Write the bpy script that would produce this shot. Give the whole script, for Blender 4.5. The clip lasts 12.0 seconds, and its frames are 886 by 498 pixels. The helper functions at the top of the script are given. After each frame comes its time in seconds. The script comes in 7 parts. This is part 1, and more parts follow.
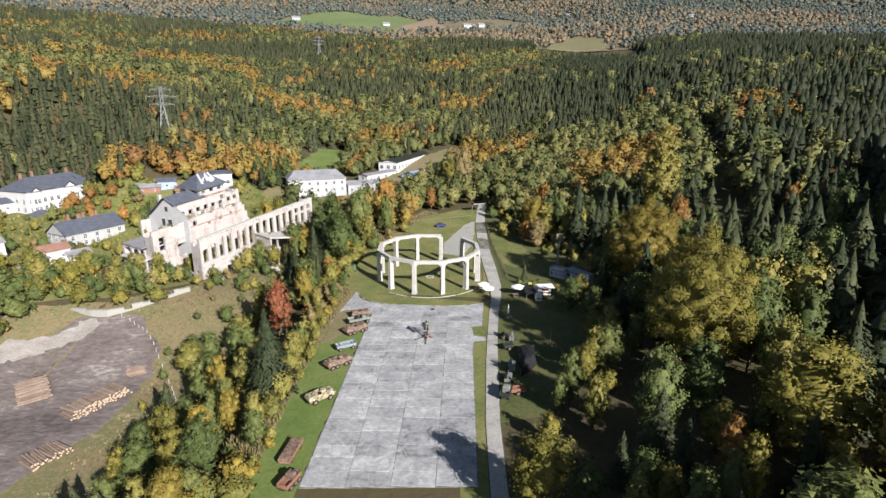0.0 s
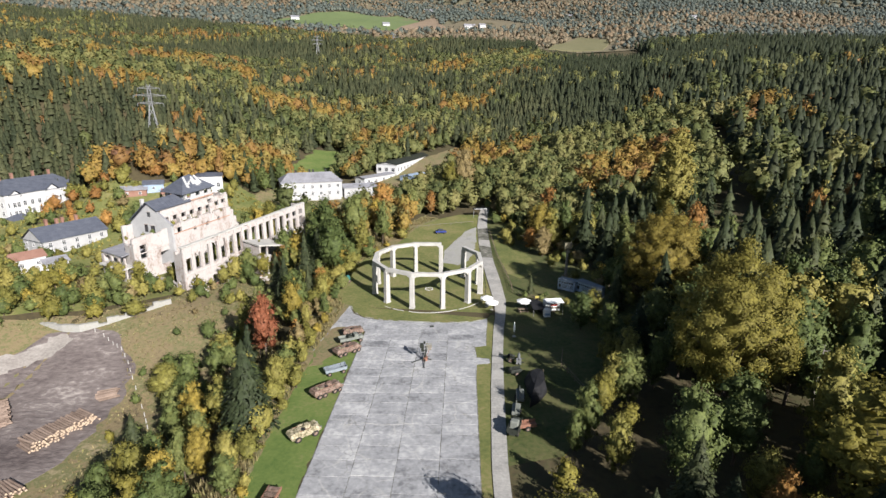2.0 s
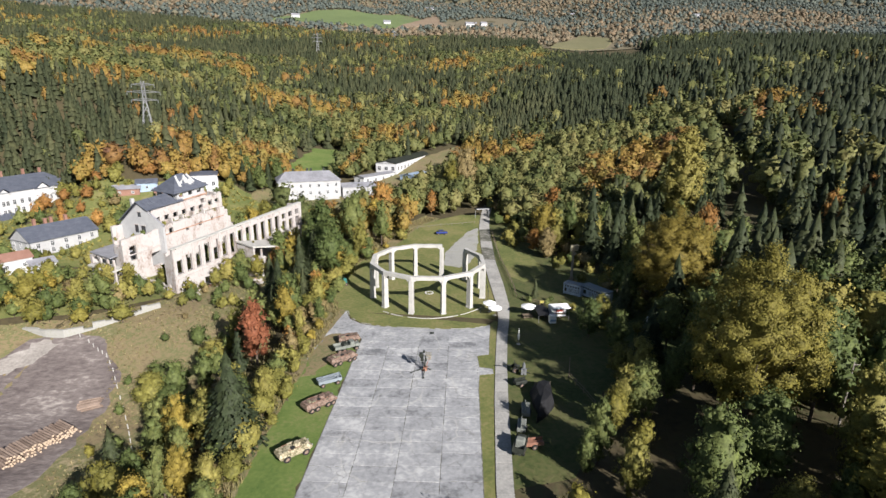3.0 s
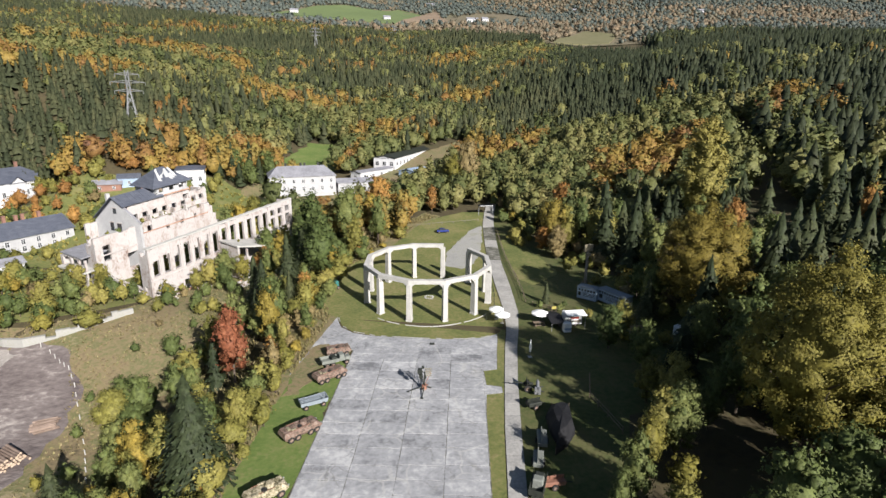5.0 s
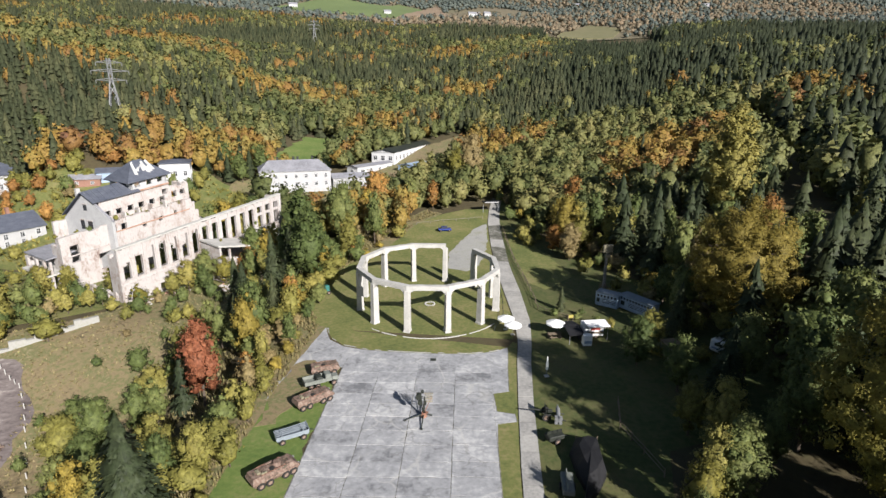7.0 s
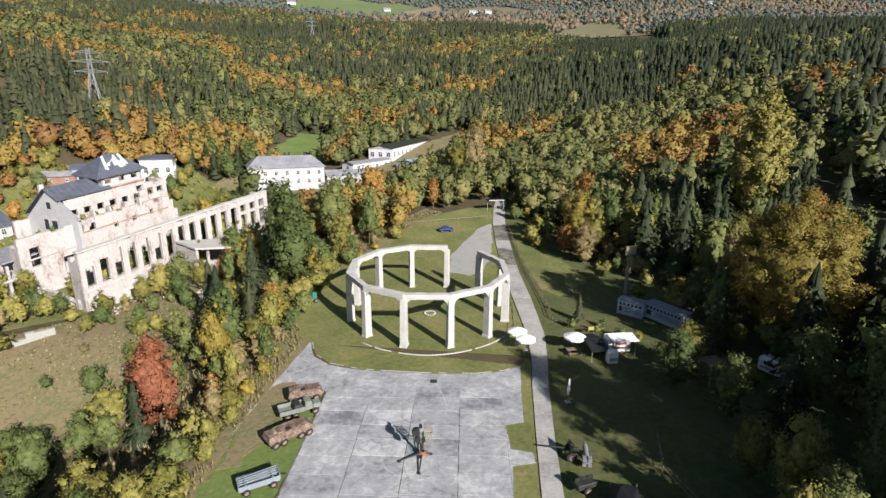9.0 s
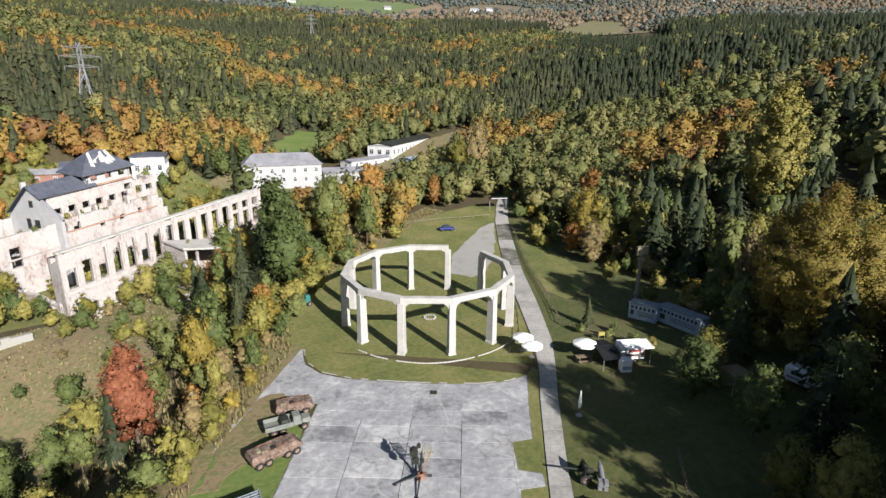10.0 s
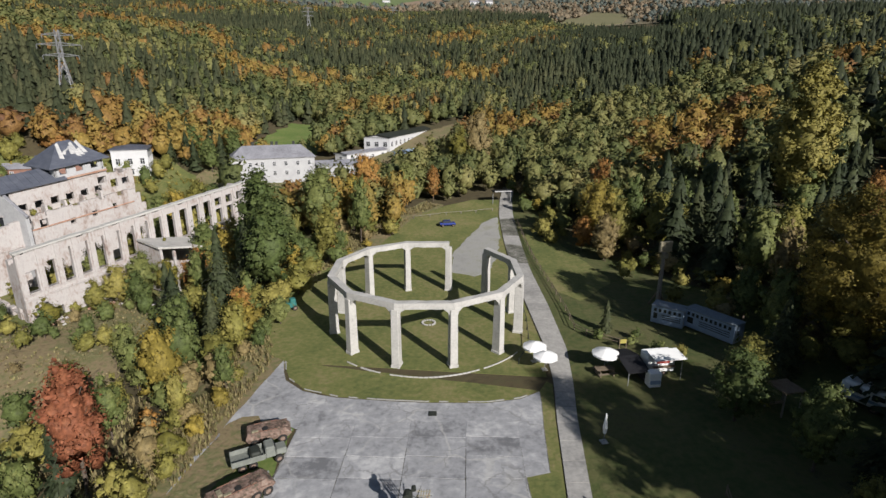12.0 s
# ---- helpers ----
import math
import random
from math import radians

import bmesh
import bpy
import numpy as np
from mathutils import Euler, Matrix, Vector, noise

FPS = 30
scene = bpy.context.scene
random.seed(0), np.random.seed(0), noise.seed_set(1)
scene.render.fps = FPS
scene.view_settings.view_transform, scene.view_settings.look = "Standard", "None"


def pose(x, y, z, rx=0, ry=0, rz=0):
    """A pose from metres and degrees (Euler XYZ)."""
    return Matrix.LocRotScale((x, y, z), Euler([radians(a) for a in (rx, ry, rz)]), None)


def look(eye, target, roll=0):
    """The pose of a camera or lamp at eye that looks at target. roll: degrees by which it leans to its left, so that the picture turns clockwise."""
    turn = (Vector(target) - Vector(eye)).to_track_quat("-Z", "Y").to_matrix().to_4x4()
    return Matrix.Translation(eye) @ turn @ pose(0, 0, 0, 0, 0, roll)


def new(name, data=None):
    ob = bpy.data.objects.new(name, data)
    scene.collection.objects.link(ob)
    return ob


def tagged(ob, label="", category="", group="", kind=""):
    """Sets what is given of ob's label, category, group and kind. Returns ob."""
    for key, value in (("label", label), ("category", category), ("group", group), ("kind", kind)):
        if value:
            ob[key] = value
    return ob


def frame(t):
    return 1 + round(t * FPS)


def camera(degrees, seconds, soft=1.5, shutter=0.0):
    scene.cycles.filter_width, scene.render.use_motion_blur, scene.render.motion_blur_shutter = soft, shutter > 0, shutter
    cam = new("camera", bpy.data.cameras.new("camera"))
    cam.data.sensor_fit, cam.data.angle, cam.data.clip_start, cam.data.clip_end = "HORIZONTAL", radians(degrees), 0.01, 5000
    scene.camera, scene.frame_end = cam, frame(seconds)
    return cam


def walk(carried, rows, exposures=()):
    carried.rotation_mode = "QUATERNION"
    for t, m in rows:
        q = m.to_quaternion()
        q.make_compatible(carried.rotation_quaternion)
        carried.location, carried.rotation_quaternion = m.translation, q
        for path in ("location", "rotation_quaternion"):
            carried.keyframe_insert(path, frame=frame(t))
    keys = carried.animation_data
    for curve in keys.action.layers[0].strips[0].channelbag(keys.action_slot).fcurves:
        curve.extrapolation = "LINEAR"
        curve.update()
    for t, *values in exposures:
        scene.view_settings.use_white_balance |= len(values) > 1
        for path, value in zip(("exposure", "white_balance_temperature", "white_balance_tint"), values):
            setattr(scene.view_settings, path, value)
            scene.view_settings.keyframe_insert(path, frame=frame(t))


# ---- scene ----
cam = camera(80.0, 12.0, 1.5)
PATH = [
    (0, (1.09, -141.712, 48.863), (1.129, -139.79, 48.311), 0.4),
    (1, (1.163, -136.627, 48.768), (1.203, -134.704, 48.218), 0.5),
    (2, (1.162, -131.229, 48.299), (1.202, -129.306, 47.751), 0.6),
    (3, (1.272, -125.609, 47.506), (1.309, -123.687, 46.955), 0.7),
    (5, (1.283, -113.738, 44.475), (1.318, -111.818, 43.918), 0.7),
    (6, (1.227, -107.626, 43.021), (1.26, -105.707, 42.459), 0.7),
    (7, (1.218, -101.239, 41.563), (1.249, -99.321, 40.997), 0.7),
    (9, (1.217, -89.15, 38.248), (1.246, -87.231, 37.685), 0.6),
    (10, (1.372, -83.9, 36.85), (1.397, -81.982, 36.285), 0.5),
    (11, (1.495, -79.212, 35.531), (1.519, -77.295, 34.962), 0.3),
    (12, (1.662, -74.606, 34.331), (1.683, -72.692, 33.751), 0.1),
]
walk(cam, [(t, look(eye, target, roll)) for t, eye, target, roll in PATH], [(0, 1.02), (3, 0.98), (7, 0.95), (11.5, 0.95), (12, 0.45)])

# ---------------------------------------------------------------- light
SUN_EL, SUN_AZ = 28.0, (0.57, -0.82)          # elevation, horizontal way towards the sun
world = bpy.data.worlds.new("sky")
scene.world = world
world.use_nodes = True
wn = world.node_tree.nodes
sky = wn.new("ShaderNodeTexSky")
sky.sky_type, sky.sun_disc = "NISHITA", False
sky.sun_elevation, sky.sun_rotation = radians(SUN_EL), math.atan2(SUN_AZ[0], SUN_AZ[1])
sky.dust_density, sky.altitude = 1.2, 500
wn["Background"].inputs["Strength"].default_value = 0.042
world.node_tree.links.new(sky.outputs[0], wn["Background"].inputs["Color"])
sun = new("sun", bpy.data.lights.new("sun", "SUN"))
sun.data.energy, sun.data.angle, sun.data.color = 4.8, radians(0.5), (1.0, 0.957, 0.925)
sun.matrix_world = look((SUN_AZ[0] * 200, SUN_AZ[1] * 200, 200 * math.tan(radians(SUN_EL))), (0, 0, 0))


# ---------------------------------------------------------------- materials
def material(name, cols, scale=1.0, rough=0.9, bump=0.3, fine=6.0, metal=0.0, vary=0.0, spread=(0.3, 0.7), spec=0.3, stretch=(1, 1, 1), world_space=False):
    """Noise at two scales between the colours given, with fine relief. vary: how far pieces differ from one another."""
    m = bpy.data.materials.new(name)
    m.use_nodes = True
    n, l = m.node_tree.nodes, m.node_tree.links
    b = n["Principled BSDF"]
    b.inputs["Roughness"].default_value, b.inputs["Metallic"].default_value = rough, metal
    b.inputs["Specular IOR Level"].default_value = spec
    co = n.new("ShaderNodeTexCoord")
    mp = n.new("ShaderNodeMapping")
    mp.inputs["Scale"].default_value = stretch
    l.new(n.new("ShaderNodeNewGeometry").outputs["Position"] if world_space else co.outputs["Object"], mp.inputs[0])
    big, small = n.new("ShaderNodeTexNoise"), n.new("ShaderNodeTexNoise")
    big.inputs["Scale"].default_value, small.inputs["Scale"].default_value = scale, scale * fine
    for t in (big, small):
        t.inputs["Detail"].default_value = 5
        t.inputs["Roughness"].default_value = 0.62
        l.new(mp.outputs[0], t.inputs["Vector"])
    mix = n.new("ShaderNodeMath")
    mix.operation = "MULTIPLY_ADD"
    l.new(small.outputs["Fac"], mix.inputs[0])
    mix.inputs[1].default_value = 0.45
    half = n.new("ShaderNodeMath")
    half.operation = "MULTIPLY"
    half.inputs[1].default_value = 0.55
    l.new(big.outputs["Fac"], half.inputs[0])
    l.new(half.outputs[0], mix.inputs[2])
    fac = mix.outputs[0]
    if vary:
        info = n.new("ShaderNodeObjectInfo")
        ad = n.new("ShaderNodeMath")
        ad.operation = "MULTIPLY_ADD"
        l.new(info.outputs["Random"], ad.inputs[0])
        ad.inputs[1].default_value = vary
        sub = n.new("ShaderNodeMath")
        sub.operation = "SUBTRACT"
        l.new(fac, sub.inputs[0])
        sub.inputs[1].default_value = vary / 2
        l.new(sub.outputs[0], ad.inputs[2])
        fac = ad.outputs[0]
    ramp = n.new("ShaderNodeValToRGB")
    el = ramp.color_ramp.elements
    for i, c in enumerate(cols):
        p = spread[0] + (spread[1] - spread[0]) * i / max(1, len(cols) - 1)
        e = el[i] if i < 2 else el.new(p)
        e.position, e.color = p, (*c, 1)
    l.new(fac, ramp.inputs[0])
    l.new(ramp.outputs[0], b.inputs["Base Color"])
    if bump:
        bp = n.new("ShaderNodeBump")
        bp.inputs["Strength"].default_value, bp.inputs["Distance"].default_value = bump, 0.3 / scale / fine
        l.new(small.outputs["Fac"], bp.inputs["Height"])
        l.new(bp.outputs[0], b.inputs["Normal"])
    return m


def foliage(name, cols, tree=0.55, leaf=0.25, cell=False, trans=0.15, grain=1.6, relief=0.35):
    """Leaves: colour from tree to tree (a random value, or the tint stored with each tree of a joined wood) and from leaf to leaf."""
    m = bpy.data.materials.new(name)
    m.use_nodes = True
    n, l = m.node_tree.nodes, m.node_tree.links
    b = n["Principled BSDF"]
    b.inputs["Roughness"].default_value = 0.65
    b.inputs["Specular IOR Level"].default_value = 0.2
    if cell:
        at = n.new("ShaderNodeAttribute")
        at.attribute_name = "tint"
        who = at.outputs["Fac"]
    else:
        who = n.new("ShaderNodeObjectInfo").outputs["Random"]
    isl = n.new("ShaderNodeNewGeometry").outputs["Random Per Island"]
    a = n.new("ShaderNodeMath")
    a.operation = "MULTIPLY"
    a.inputs[1].default_value = tree
    l.new(who, a.inputs[0])
    s = n.new("ShaderNodeMath")
    s.operation = "MULTIPLY_ADD"
    s.inputs[1].default_value = leaf
    l.new(isl, s.inputs[0])
    l.new(a.outputs[0], s.inputs[2])
    ramp = n.new("ShaderNodeValToRGB")
    el = ramp.color_ramp.elements
    top = tree + leaf
    for i, c in enumerate(cols):
        p = top * i / max(1, len(cols) - 1)
        e = el[i] if i < 2 else el.new(p)
        e.position, e.color = p, (*c, 1)
    l.new(s.outputs[0], ramp.inputs[0])
    where = n.new("ShaderNodeNewGeometry").outputs["Position"]
    nz = n.new("ShaderNodeTexNoise")
    nz.inputs["Scale"].default_value, nz.inputs["Detail"].default_value, nz.inputs["Roughness"].default_value = grain, 4, 0.7
    l.new(where, nz.inputs["Vector"])
    mr = n.new("ShaderNodeMapRange")
    mr.inputs[1].default_value, mr.inputs[2].default_value, mr.inputs[3].default_value, mr.inputs[4].default_value = 0.32, 0.68, 0.5, 1.5
    l.new(nz.outputs["Fac"], mr.inputs[0])
    mottled = n.new("ShaderNodeVectorMath")
    mottled.operation = "SCALE"
    l.new(ramp.outputs[0], mottled.inputs[0])
    l.new(mr.outputs[0], mottled.inputs["Scale"])
    l.new(mottled.outputs[0], b.inputs["Base Color"])
    bp = n.new("ShaderNodeBump")
    bp.inputs["Strength"].default_value, bp.inputs["Distance"].default_value = relief, 0.5 / grain
    l.new(nz.outputs["Fac"], bp.inputs["Height"])
    l.new(bp.outputs[0], b.inputs["Normal"])
    if trans:
        tr = n.new("ShaderNodeBsdfTranslucent")
        l.new(mottled.outputs[0], tr.inputs["Color"])
        mx = n.new("ShaderNodeMixShader")
        mx.inputs[0].default_value = trans
        l.new(b.outputs[0], mx.inputs[1])
        l.new(tr.outputs[0], mx.inputs[2])
        l.new(mx.outputs[0], n["Material Output"].inputs["Surface"])
    return m


MAT = dict(
    forest_floor=material("forest_floor", [(0.035, 0.030, 0.018), (0.075, 0.060, 0.030), (0.065, 0.070, 0.028)], 0.06, 0.95, 0.5, 12),
    meadow=material("dry_meadow", [(0.092, 0.074, 0.042), (0.210, 0.162, 0.090), (0.118, 0.122, 0.050), (0.27, 0.220, 0.130)], 0.09, 0.95, 0.6, 14, spread=(0.36, 0.64)),
    lawn=material("lawn", [(0.076, 0.098, 0.028), (0.138, 0.145, 0.046), (0.212, 0.180, 0.082)], 0.10, 0.95, 0.5, 14, spread=(0.36, 0.64)),
    lawn_fresh=material("fresh_lawn", [(0.066, 0.110, 0.024), (0.110, 0.152, 0.038), (0.180, 0.175, 0.070)], 0.12, 0.95, 0.5, 14, spread=(0.34, 0.68)),
    # Grass with leaf litter, its colours darkened further for the park's shade.
    park=material("shaded_park_grass", [(0.034, 0.044, 0.015), (0.062, 0.078, 0.023), (0.100, 0.098, 0.038), (0.066, 0.061, 0.034)], 0.10, 0.95, 0.5, 12),
    concrete=material("old_concrete", [(0.27, 0.262, 0.24), (0.39, 0.38, 0.355), (0.47, 0.455, 0.425)], 0.5, 0.9, 0.4, 7, spread=(0.30, 0.62)),
    slab=material("slab_concrete", [(0.145, 0.147, 0.153), (0.255, 0.258, 0.266), (0.318, 0.320, 0.326), (0.440, 0.439, 0.436)], 0.26, 0.88, 0.3, 5, vary=0.13, spread=(0.35, 0.65), world_space=True),
    joint=material("dark_joint", [(0.07, 0.07, 0.055), (0.16, 0.155, 0.13), (0.34, 0.33, 0.30)], 0.5, 0.95, 0.3, spread=(0.4, 0.65)),
    path=material("worn_path", [(0.20, 0.195, 0.185), (0.31, 0.30, 0.28), (0.40, 0.385, 0.355)], 0.3, 0.92, 0.3, 8, vary=0.10, world_space=True),
    gravel=material("gravel", [(0.20, 0.198, 0.18), (0.31, 0.305, 0.285), (0.19, 0.19, 0.12)], 0.25, 0.95, 0.6, 16),
    soil=material("yard_soil", [(0.075, 0.060, 0.058), (0.130, 0.107, 0.101), (0.180, 0.152, 0.142), (0.36, 0.32, 0.29)], 0.06, 0.95, 0.6, 11, spread=(0.36, 0.66), stretch=(1, 1.6, 1)),
    ash=material("pale_dust", [(0.16, 0.142, 0.128), (0.27, 0.245, 0.222), (0.40, 0.372, 0.34)], 0.2, 0.95, 0.5, 10),
    plaster=material("ruined_plaster", [(0.15, 0.10, 0.082), (0.27, 0.215, 0.19), (0.36, 0.325, 0.305), (0.42, 0.395, 0.38), (0.37, 0.345, 0.33)], 0.24, 0.92, 0.5, 7, spread=(0.32, 0.60), world_space=True, stretch=(1.5, 1.5, 0.7)),
    brick=material("bare_brick", [(0.20, 0.10, 0.07), (0.34, 0.20, 0.14), (0.5, 0.42, 0.36)], 0.5, 0.95, 0.5, 7),
    white=material("white_render", [(0.44, 0.44, 0.445), (0.56, 0.56, 0.56)], 0.4, 0.85, 0.15, 8),
    greywall=material("grey_render", [(0.30, 0.30, 0.305), (0.44, 0.44, 0.44)], 0.4, 0.9, 0.2, 8),
    slate=material("dark_slate", [(0.045, 0.052, 0.070), (0.080, 0.088, 0.112), (0.12, 0.128, 0.15)], 0.5, 0.6, 0.4, 10, stretch=(1, 1, 3)),
    oldroof=material("grey_felt_roof", [(0.12, 0.12, 0.13), (0.22, 0.22, 0.24), (0.30, 0.30, 0.32)], 0.3, 0.7, 0.3, 8),
    snowroof=material("bleached_patch", [(0.3, 0.3, 0.3), (0.55, 0.54, 0.52)], 0.4, 0.8, 0.3, 8),
    redroof=material("faded_red_brick", [(0.19, 0.095, 0.07), (0.29, 0.17, 0.13)], 0.6, 0.9, 0.3),
    pane=material("dark_pane", [(0.02, 0.022, 0.025), (0.05, 0.055, 0.06)], 0.5, 0.12, 0.0, spec=0.5),
    bark=material("bark", [(0.05, 0.038, 0.028), (0.14, 0.11, 0.085)], 1.2, 0.95, 0.6, 6),
    birchbark=material("pale_bark", [(0.12, 0.105, 0.09), (0.28, 0.26, 0.23)], 1.5, 0.9, 0.4, 5),
    steel=material("galvanised_steel", [(0.16, 0.165, 0.17), (0.27, 0.275, 0.28)], 0.8, 0.65, 0.1, metal=0.3),
    rust=material("rusty_steel", [(0.12, 0.055, 0.035), (0.22, 0.11, 0.075), (0.31, 0.19, 0.14)], 0.7, 0.8, 0.3, 6),
    rustpaint=material("faded_red_primer", [(0.065, 0.058, 0.04), (0.125, 0.085, 0.066), (0.185, 0.122, 0.096), (0.225, 0.175, 0.14)], 0.8, 0.8, 0.3, 4, spread=(0.38, 0.60)),
    olivepaint=material("faded_olive_paint", [(0.10, 0.095, 0.06), (0.20, 0.18, 0.12), (0.30, 0.25, 0.18)], 0.8, 0.75, 0.25, 4),
    camo=material("pale_camouflage", [(0.10, 0.09, 0.05), (0.30, 0.26, 0.17), (0.42, 0.37, 0.27)], 0.9, 0.75, 0.25, 4, spread=(0.42, 0.58)),
    greypaint=material("blue_grey_paint", [(0.14, 0.17, 0.19), (0.26, 0.29, 0.32)], 0.8, 0.65, 0.2, 5),
    greypale=material("grey_green_paint", [(0.11, 0.12, 0.105), (0.22, 0.23, 0.205)], 0.8, 0.7, 0.2, 5),
    rubber=material("black_rubber", [(0.012, 0.012, 0.012), (0.035, 0.033, 0.03)], 3, 0.8, 0.3),
    dark=material("dark_green_metal", [(0.012, 0.014, 0.012), (0.04, 0.045, 0.035)], 1.2, 0.6, 0.2),
    tarp=material("black_tarpaulin", [(0.006, 0.006, 0.007), (0.018, 0.018, 0.02)], 0.6, 0.7, 0.3),
    canvas=material("white_canvas", [(0.72, 0.72, 0.70), (0.82, 0.82, 0.80)], 1.0, 0.85, 0.1),
    wood=material("weathered_wood", [(0.10, 0.075, 0.05), (0.24, 0.19, 0.14)], 1.2, 0.9, 0.4, 6),
    log=material("log_bark", [(0.12, 0.085, 0.066), (0.26, 0.195, 0.155)], 1.5, 0.9, 0.4, vary=0.3),
    logend=material("cut_log", [(0.36, 0.27, 0.19), (0.50, 0.40, 0.30)], 2.0, 0.85, 0.2, vary=0.2),
    blue=material("blue_car_paint", [(0.015, 0.03, 0.16), (0.02, 0.04, 0.2)], 1, 0.25, 0, spec=0.5),
    bluepanel=material("pale_blue_panel", [(0.20, 0.27, 0.38), (0.34, 0.42, 0.52)], 0.8, 0.5, 0.1),
    red=material("red_panel", [(0.20, 0.035, 0.03), (0.30, 0.06, 0.045)], 1, 0.6, 0.1),
    teal=material("teal_paint", [(0.02, 0.11, 0.10), (0.04, 0.17, 0.15)], 1, 0.6, 0.1),
    field=material("winter_field", [(0.085, 0.120, 0.045), (0.130, 0.165, 0.065)], 0.01, 0.95, 0.2, 10),
    ploughed=material("ploughed_field", [(0.17, 0.12, 0.08), (0.25, 0.19, 0.13)], 0.02, 0.95, 0.3, 10),
    stubble=material("stubble_field", [(0.105, 0.105, 0.050), (0.165, 0.150, 0.080)], 0.02, 0.95, 0.3, 10),
    # leaves
    spruce=foliage("spruce_needles", [(0.019, 0.028, 0.013), (0.036, 0.046, 0.020), (0.064, 0.070, 0.030)], trans=0.05),
    green=foliage("green_leaves", [(0.050, 0.072, 0.022), (0.096, 0.118, 0.036), (0.165, 0.172, 0.055)]),
    gold=foliage("golden_green_leaves", [(0.080, 0.078, 0.018), (0.145, 0.130, 0.026), (0.220, 0.188, 0.042)]),
    olive=foliage("olive_leaves", [(0.100, 0.100, 0.024), (0.175, 0.162, 0.040), (0.250, 0.215, 0.060)]),
    yellow=foliage("yellow_leaves", [(0.150, 0.120, 0.026), (0.235, 0.180, 0.036), (0.330, 0.240, 0.050)]),
    orange=foliage("orange_leaves", [(0.170, 0.085, 0.028), (0.250, 0.125, 0.036), (0.320, 0.180, 0.050)]),
    red_l=foliage("red_leaves", [(0.145, 0.048, 0.027), (0.210, 0.075, 0.037), (0.265, 0.122, 0.060)]),
    tan=foliage("tan_leaves", [(0.130, 0.098, 0.046), (0.195, 0.150, 0.066), (0.255, 0.198, 0.090)]),
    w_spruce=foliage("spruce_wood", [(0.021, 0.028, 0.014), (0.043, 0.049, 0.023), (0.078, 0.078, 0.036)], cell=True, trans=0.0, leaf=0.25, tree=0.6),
    w_green=foliage("green_wood", [(0.036, 0.050, 0.019), (0.086, 0.098, 0.034), (0.150, 0.148, 0.052), (0.200, 0.170, 0.066)], cell=True, trans=0.12, leaf=0.2, tree=0.65),
    w_autumn=foliage("autumn_wood", [(0.118, 0.060, 0.032), (0.182, 0.102, 0.034), (0.225, 0.148, 0.037), (0.205, 0.158, 0.042), (0.130, 0.113, 0.042)], cell=True, trans=0.12, leaf=0.2, tree=0.65),
    # Paled and greyed: distance haze is put into these leaf colours.
    w_far=foliage("hazed_far_wood", [(0.090, 0.090, 0.062), (0.130, 0.112, 0.076), (0.170, 0.124, 0.078), (0.110, 0.108, 0.074)], cell=True, trans=0.0),
    # The blue of the haze is mixed into this spruce green.
    w_fargreen=foliage("hazed_spruce_wood", [(0.050, 0.064, 0.060), (0.074, 0.088, 0.076), (0.100, 0.108, 0.084)], cell=True, trans=0.0),
)


def cracked(m, scale, width, col, amount):
    """Adds fine meandering cracks, filled with a paler or darker crust, to a material."""
    n, l = m.node_tree.nodes, m.node_tree.links
    b = n["Principled BSDF"]
    base = b.inputs["Base Color"].links[0].from_socket
    pos = n.new("ShaderNodeNewGeometry")
    nz = n.new("ShaderNodeTexNoise")
    nz.inputs["Scale"].default_value, nz.inputs["Detail"].default_value = scale * 3, 6
    l.new(pos.outputs["Position"], nz.inputs["Vector"])
    bend = n.new("ShaderNodeVectorMath")
    bend.operation = "MULTIPLY_ADD"
    bend.inputs[1].default_value = (1.6, 1.6, 0)
    l.new(nz.outputs["Color"], bend.inputs[0])
    l.new(pos.outputs["Position"], bend.inputs[2])
    vo = n.new("ShaderNodeTexVoronoi")
    vo.feature = "DISTANCE_TO_EDGE"
    vo.inputs["Scale"].default_value = scale
    l.new(bend.outputs[0], vo.inputs["Vector"])
    near = n.new("ShaderNodeMapRange")
    near.inputs[1].default_value, near.inputs[2].default_value, near.inputs[3].default_value, near.inputs[4].default_value = width, width * 2.4, amount, 0
    l.new(vo.outputs["Distance"], near.inputs[0])
    gap = n.new("ShaderNodeTexNoise")
    gap.inputs["Scale"].default_value = scale * 0.8
    l.new(pos.outputs["Position"], gap.inputs["Vector"])
    gm = n.new("ShaderNodeMapRange")
    gm.inputs[1].default_value, gm.inputs[2].default_value = 0.45, 0.6
    l.new(gap.outputs["Fac"], gm.inputs[0])
    mul = n.new("ShaderNodeMath")
    mul.operation = "MULTIPLY"
    l.new(near.outputs[0], mul.inputs[0])
    l.new(gm.outputs[0], mul.inputs[1])
    mx = n.new("ShaderNodeMix")
    mx.data_type = "RGBA"
    l.new(mul.outputs[0], mx.inputs["Factor"])
    l.new(base, mx.inputs["A"])
    mx.inputs["B"].default_value = (*col, 1)
    l.new(mx.outputs["Result"], b.inputs["Base Color"])


cracked(MAT["slab"], 0.17, 0.012, (0.46, 0.45, 0.42), 0.4)
cracked(MAT["plaster"], 0.22, 0.05, (0.30, 0.24, 0.21), 0.25)
cracked(MAT["slab"], 0.31, 0.010, (0.12, 0.115, 0.105), 0.4)


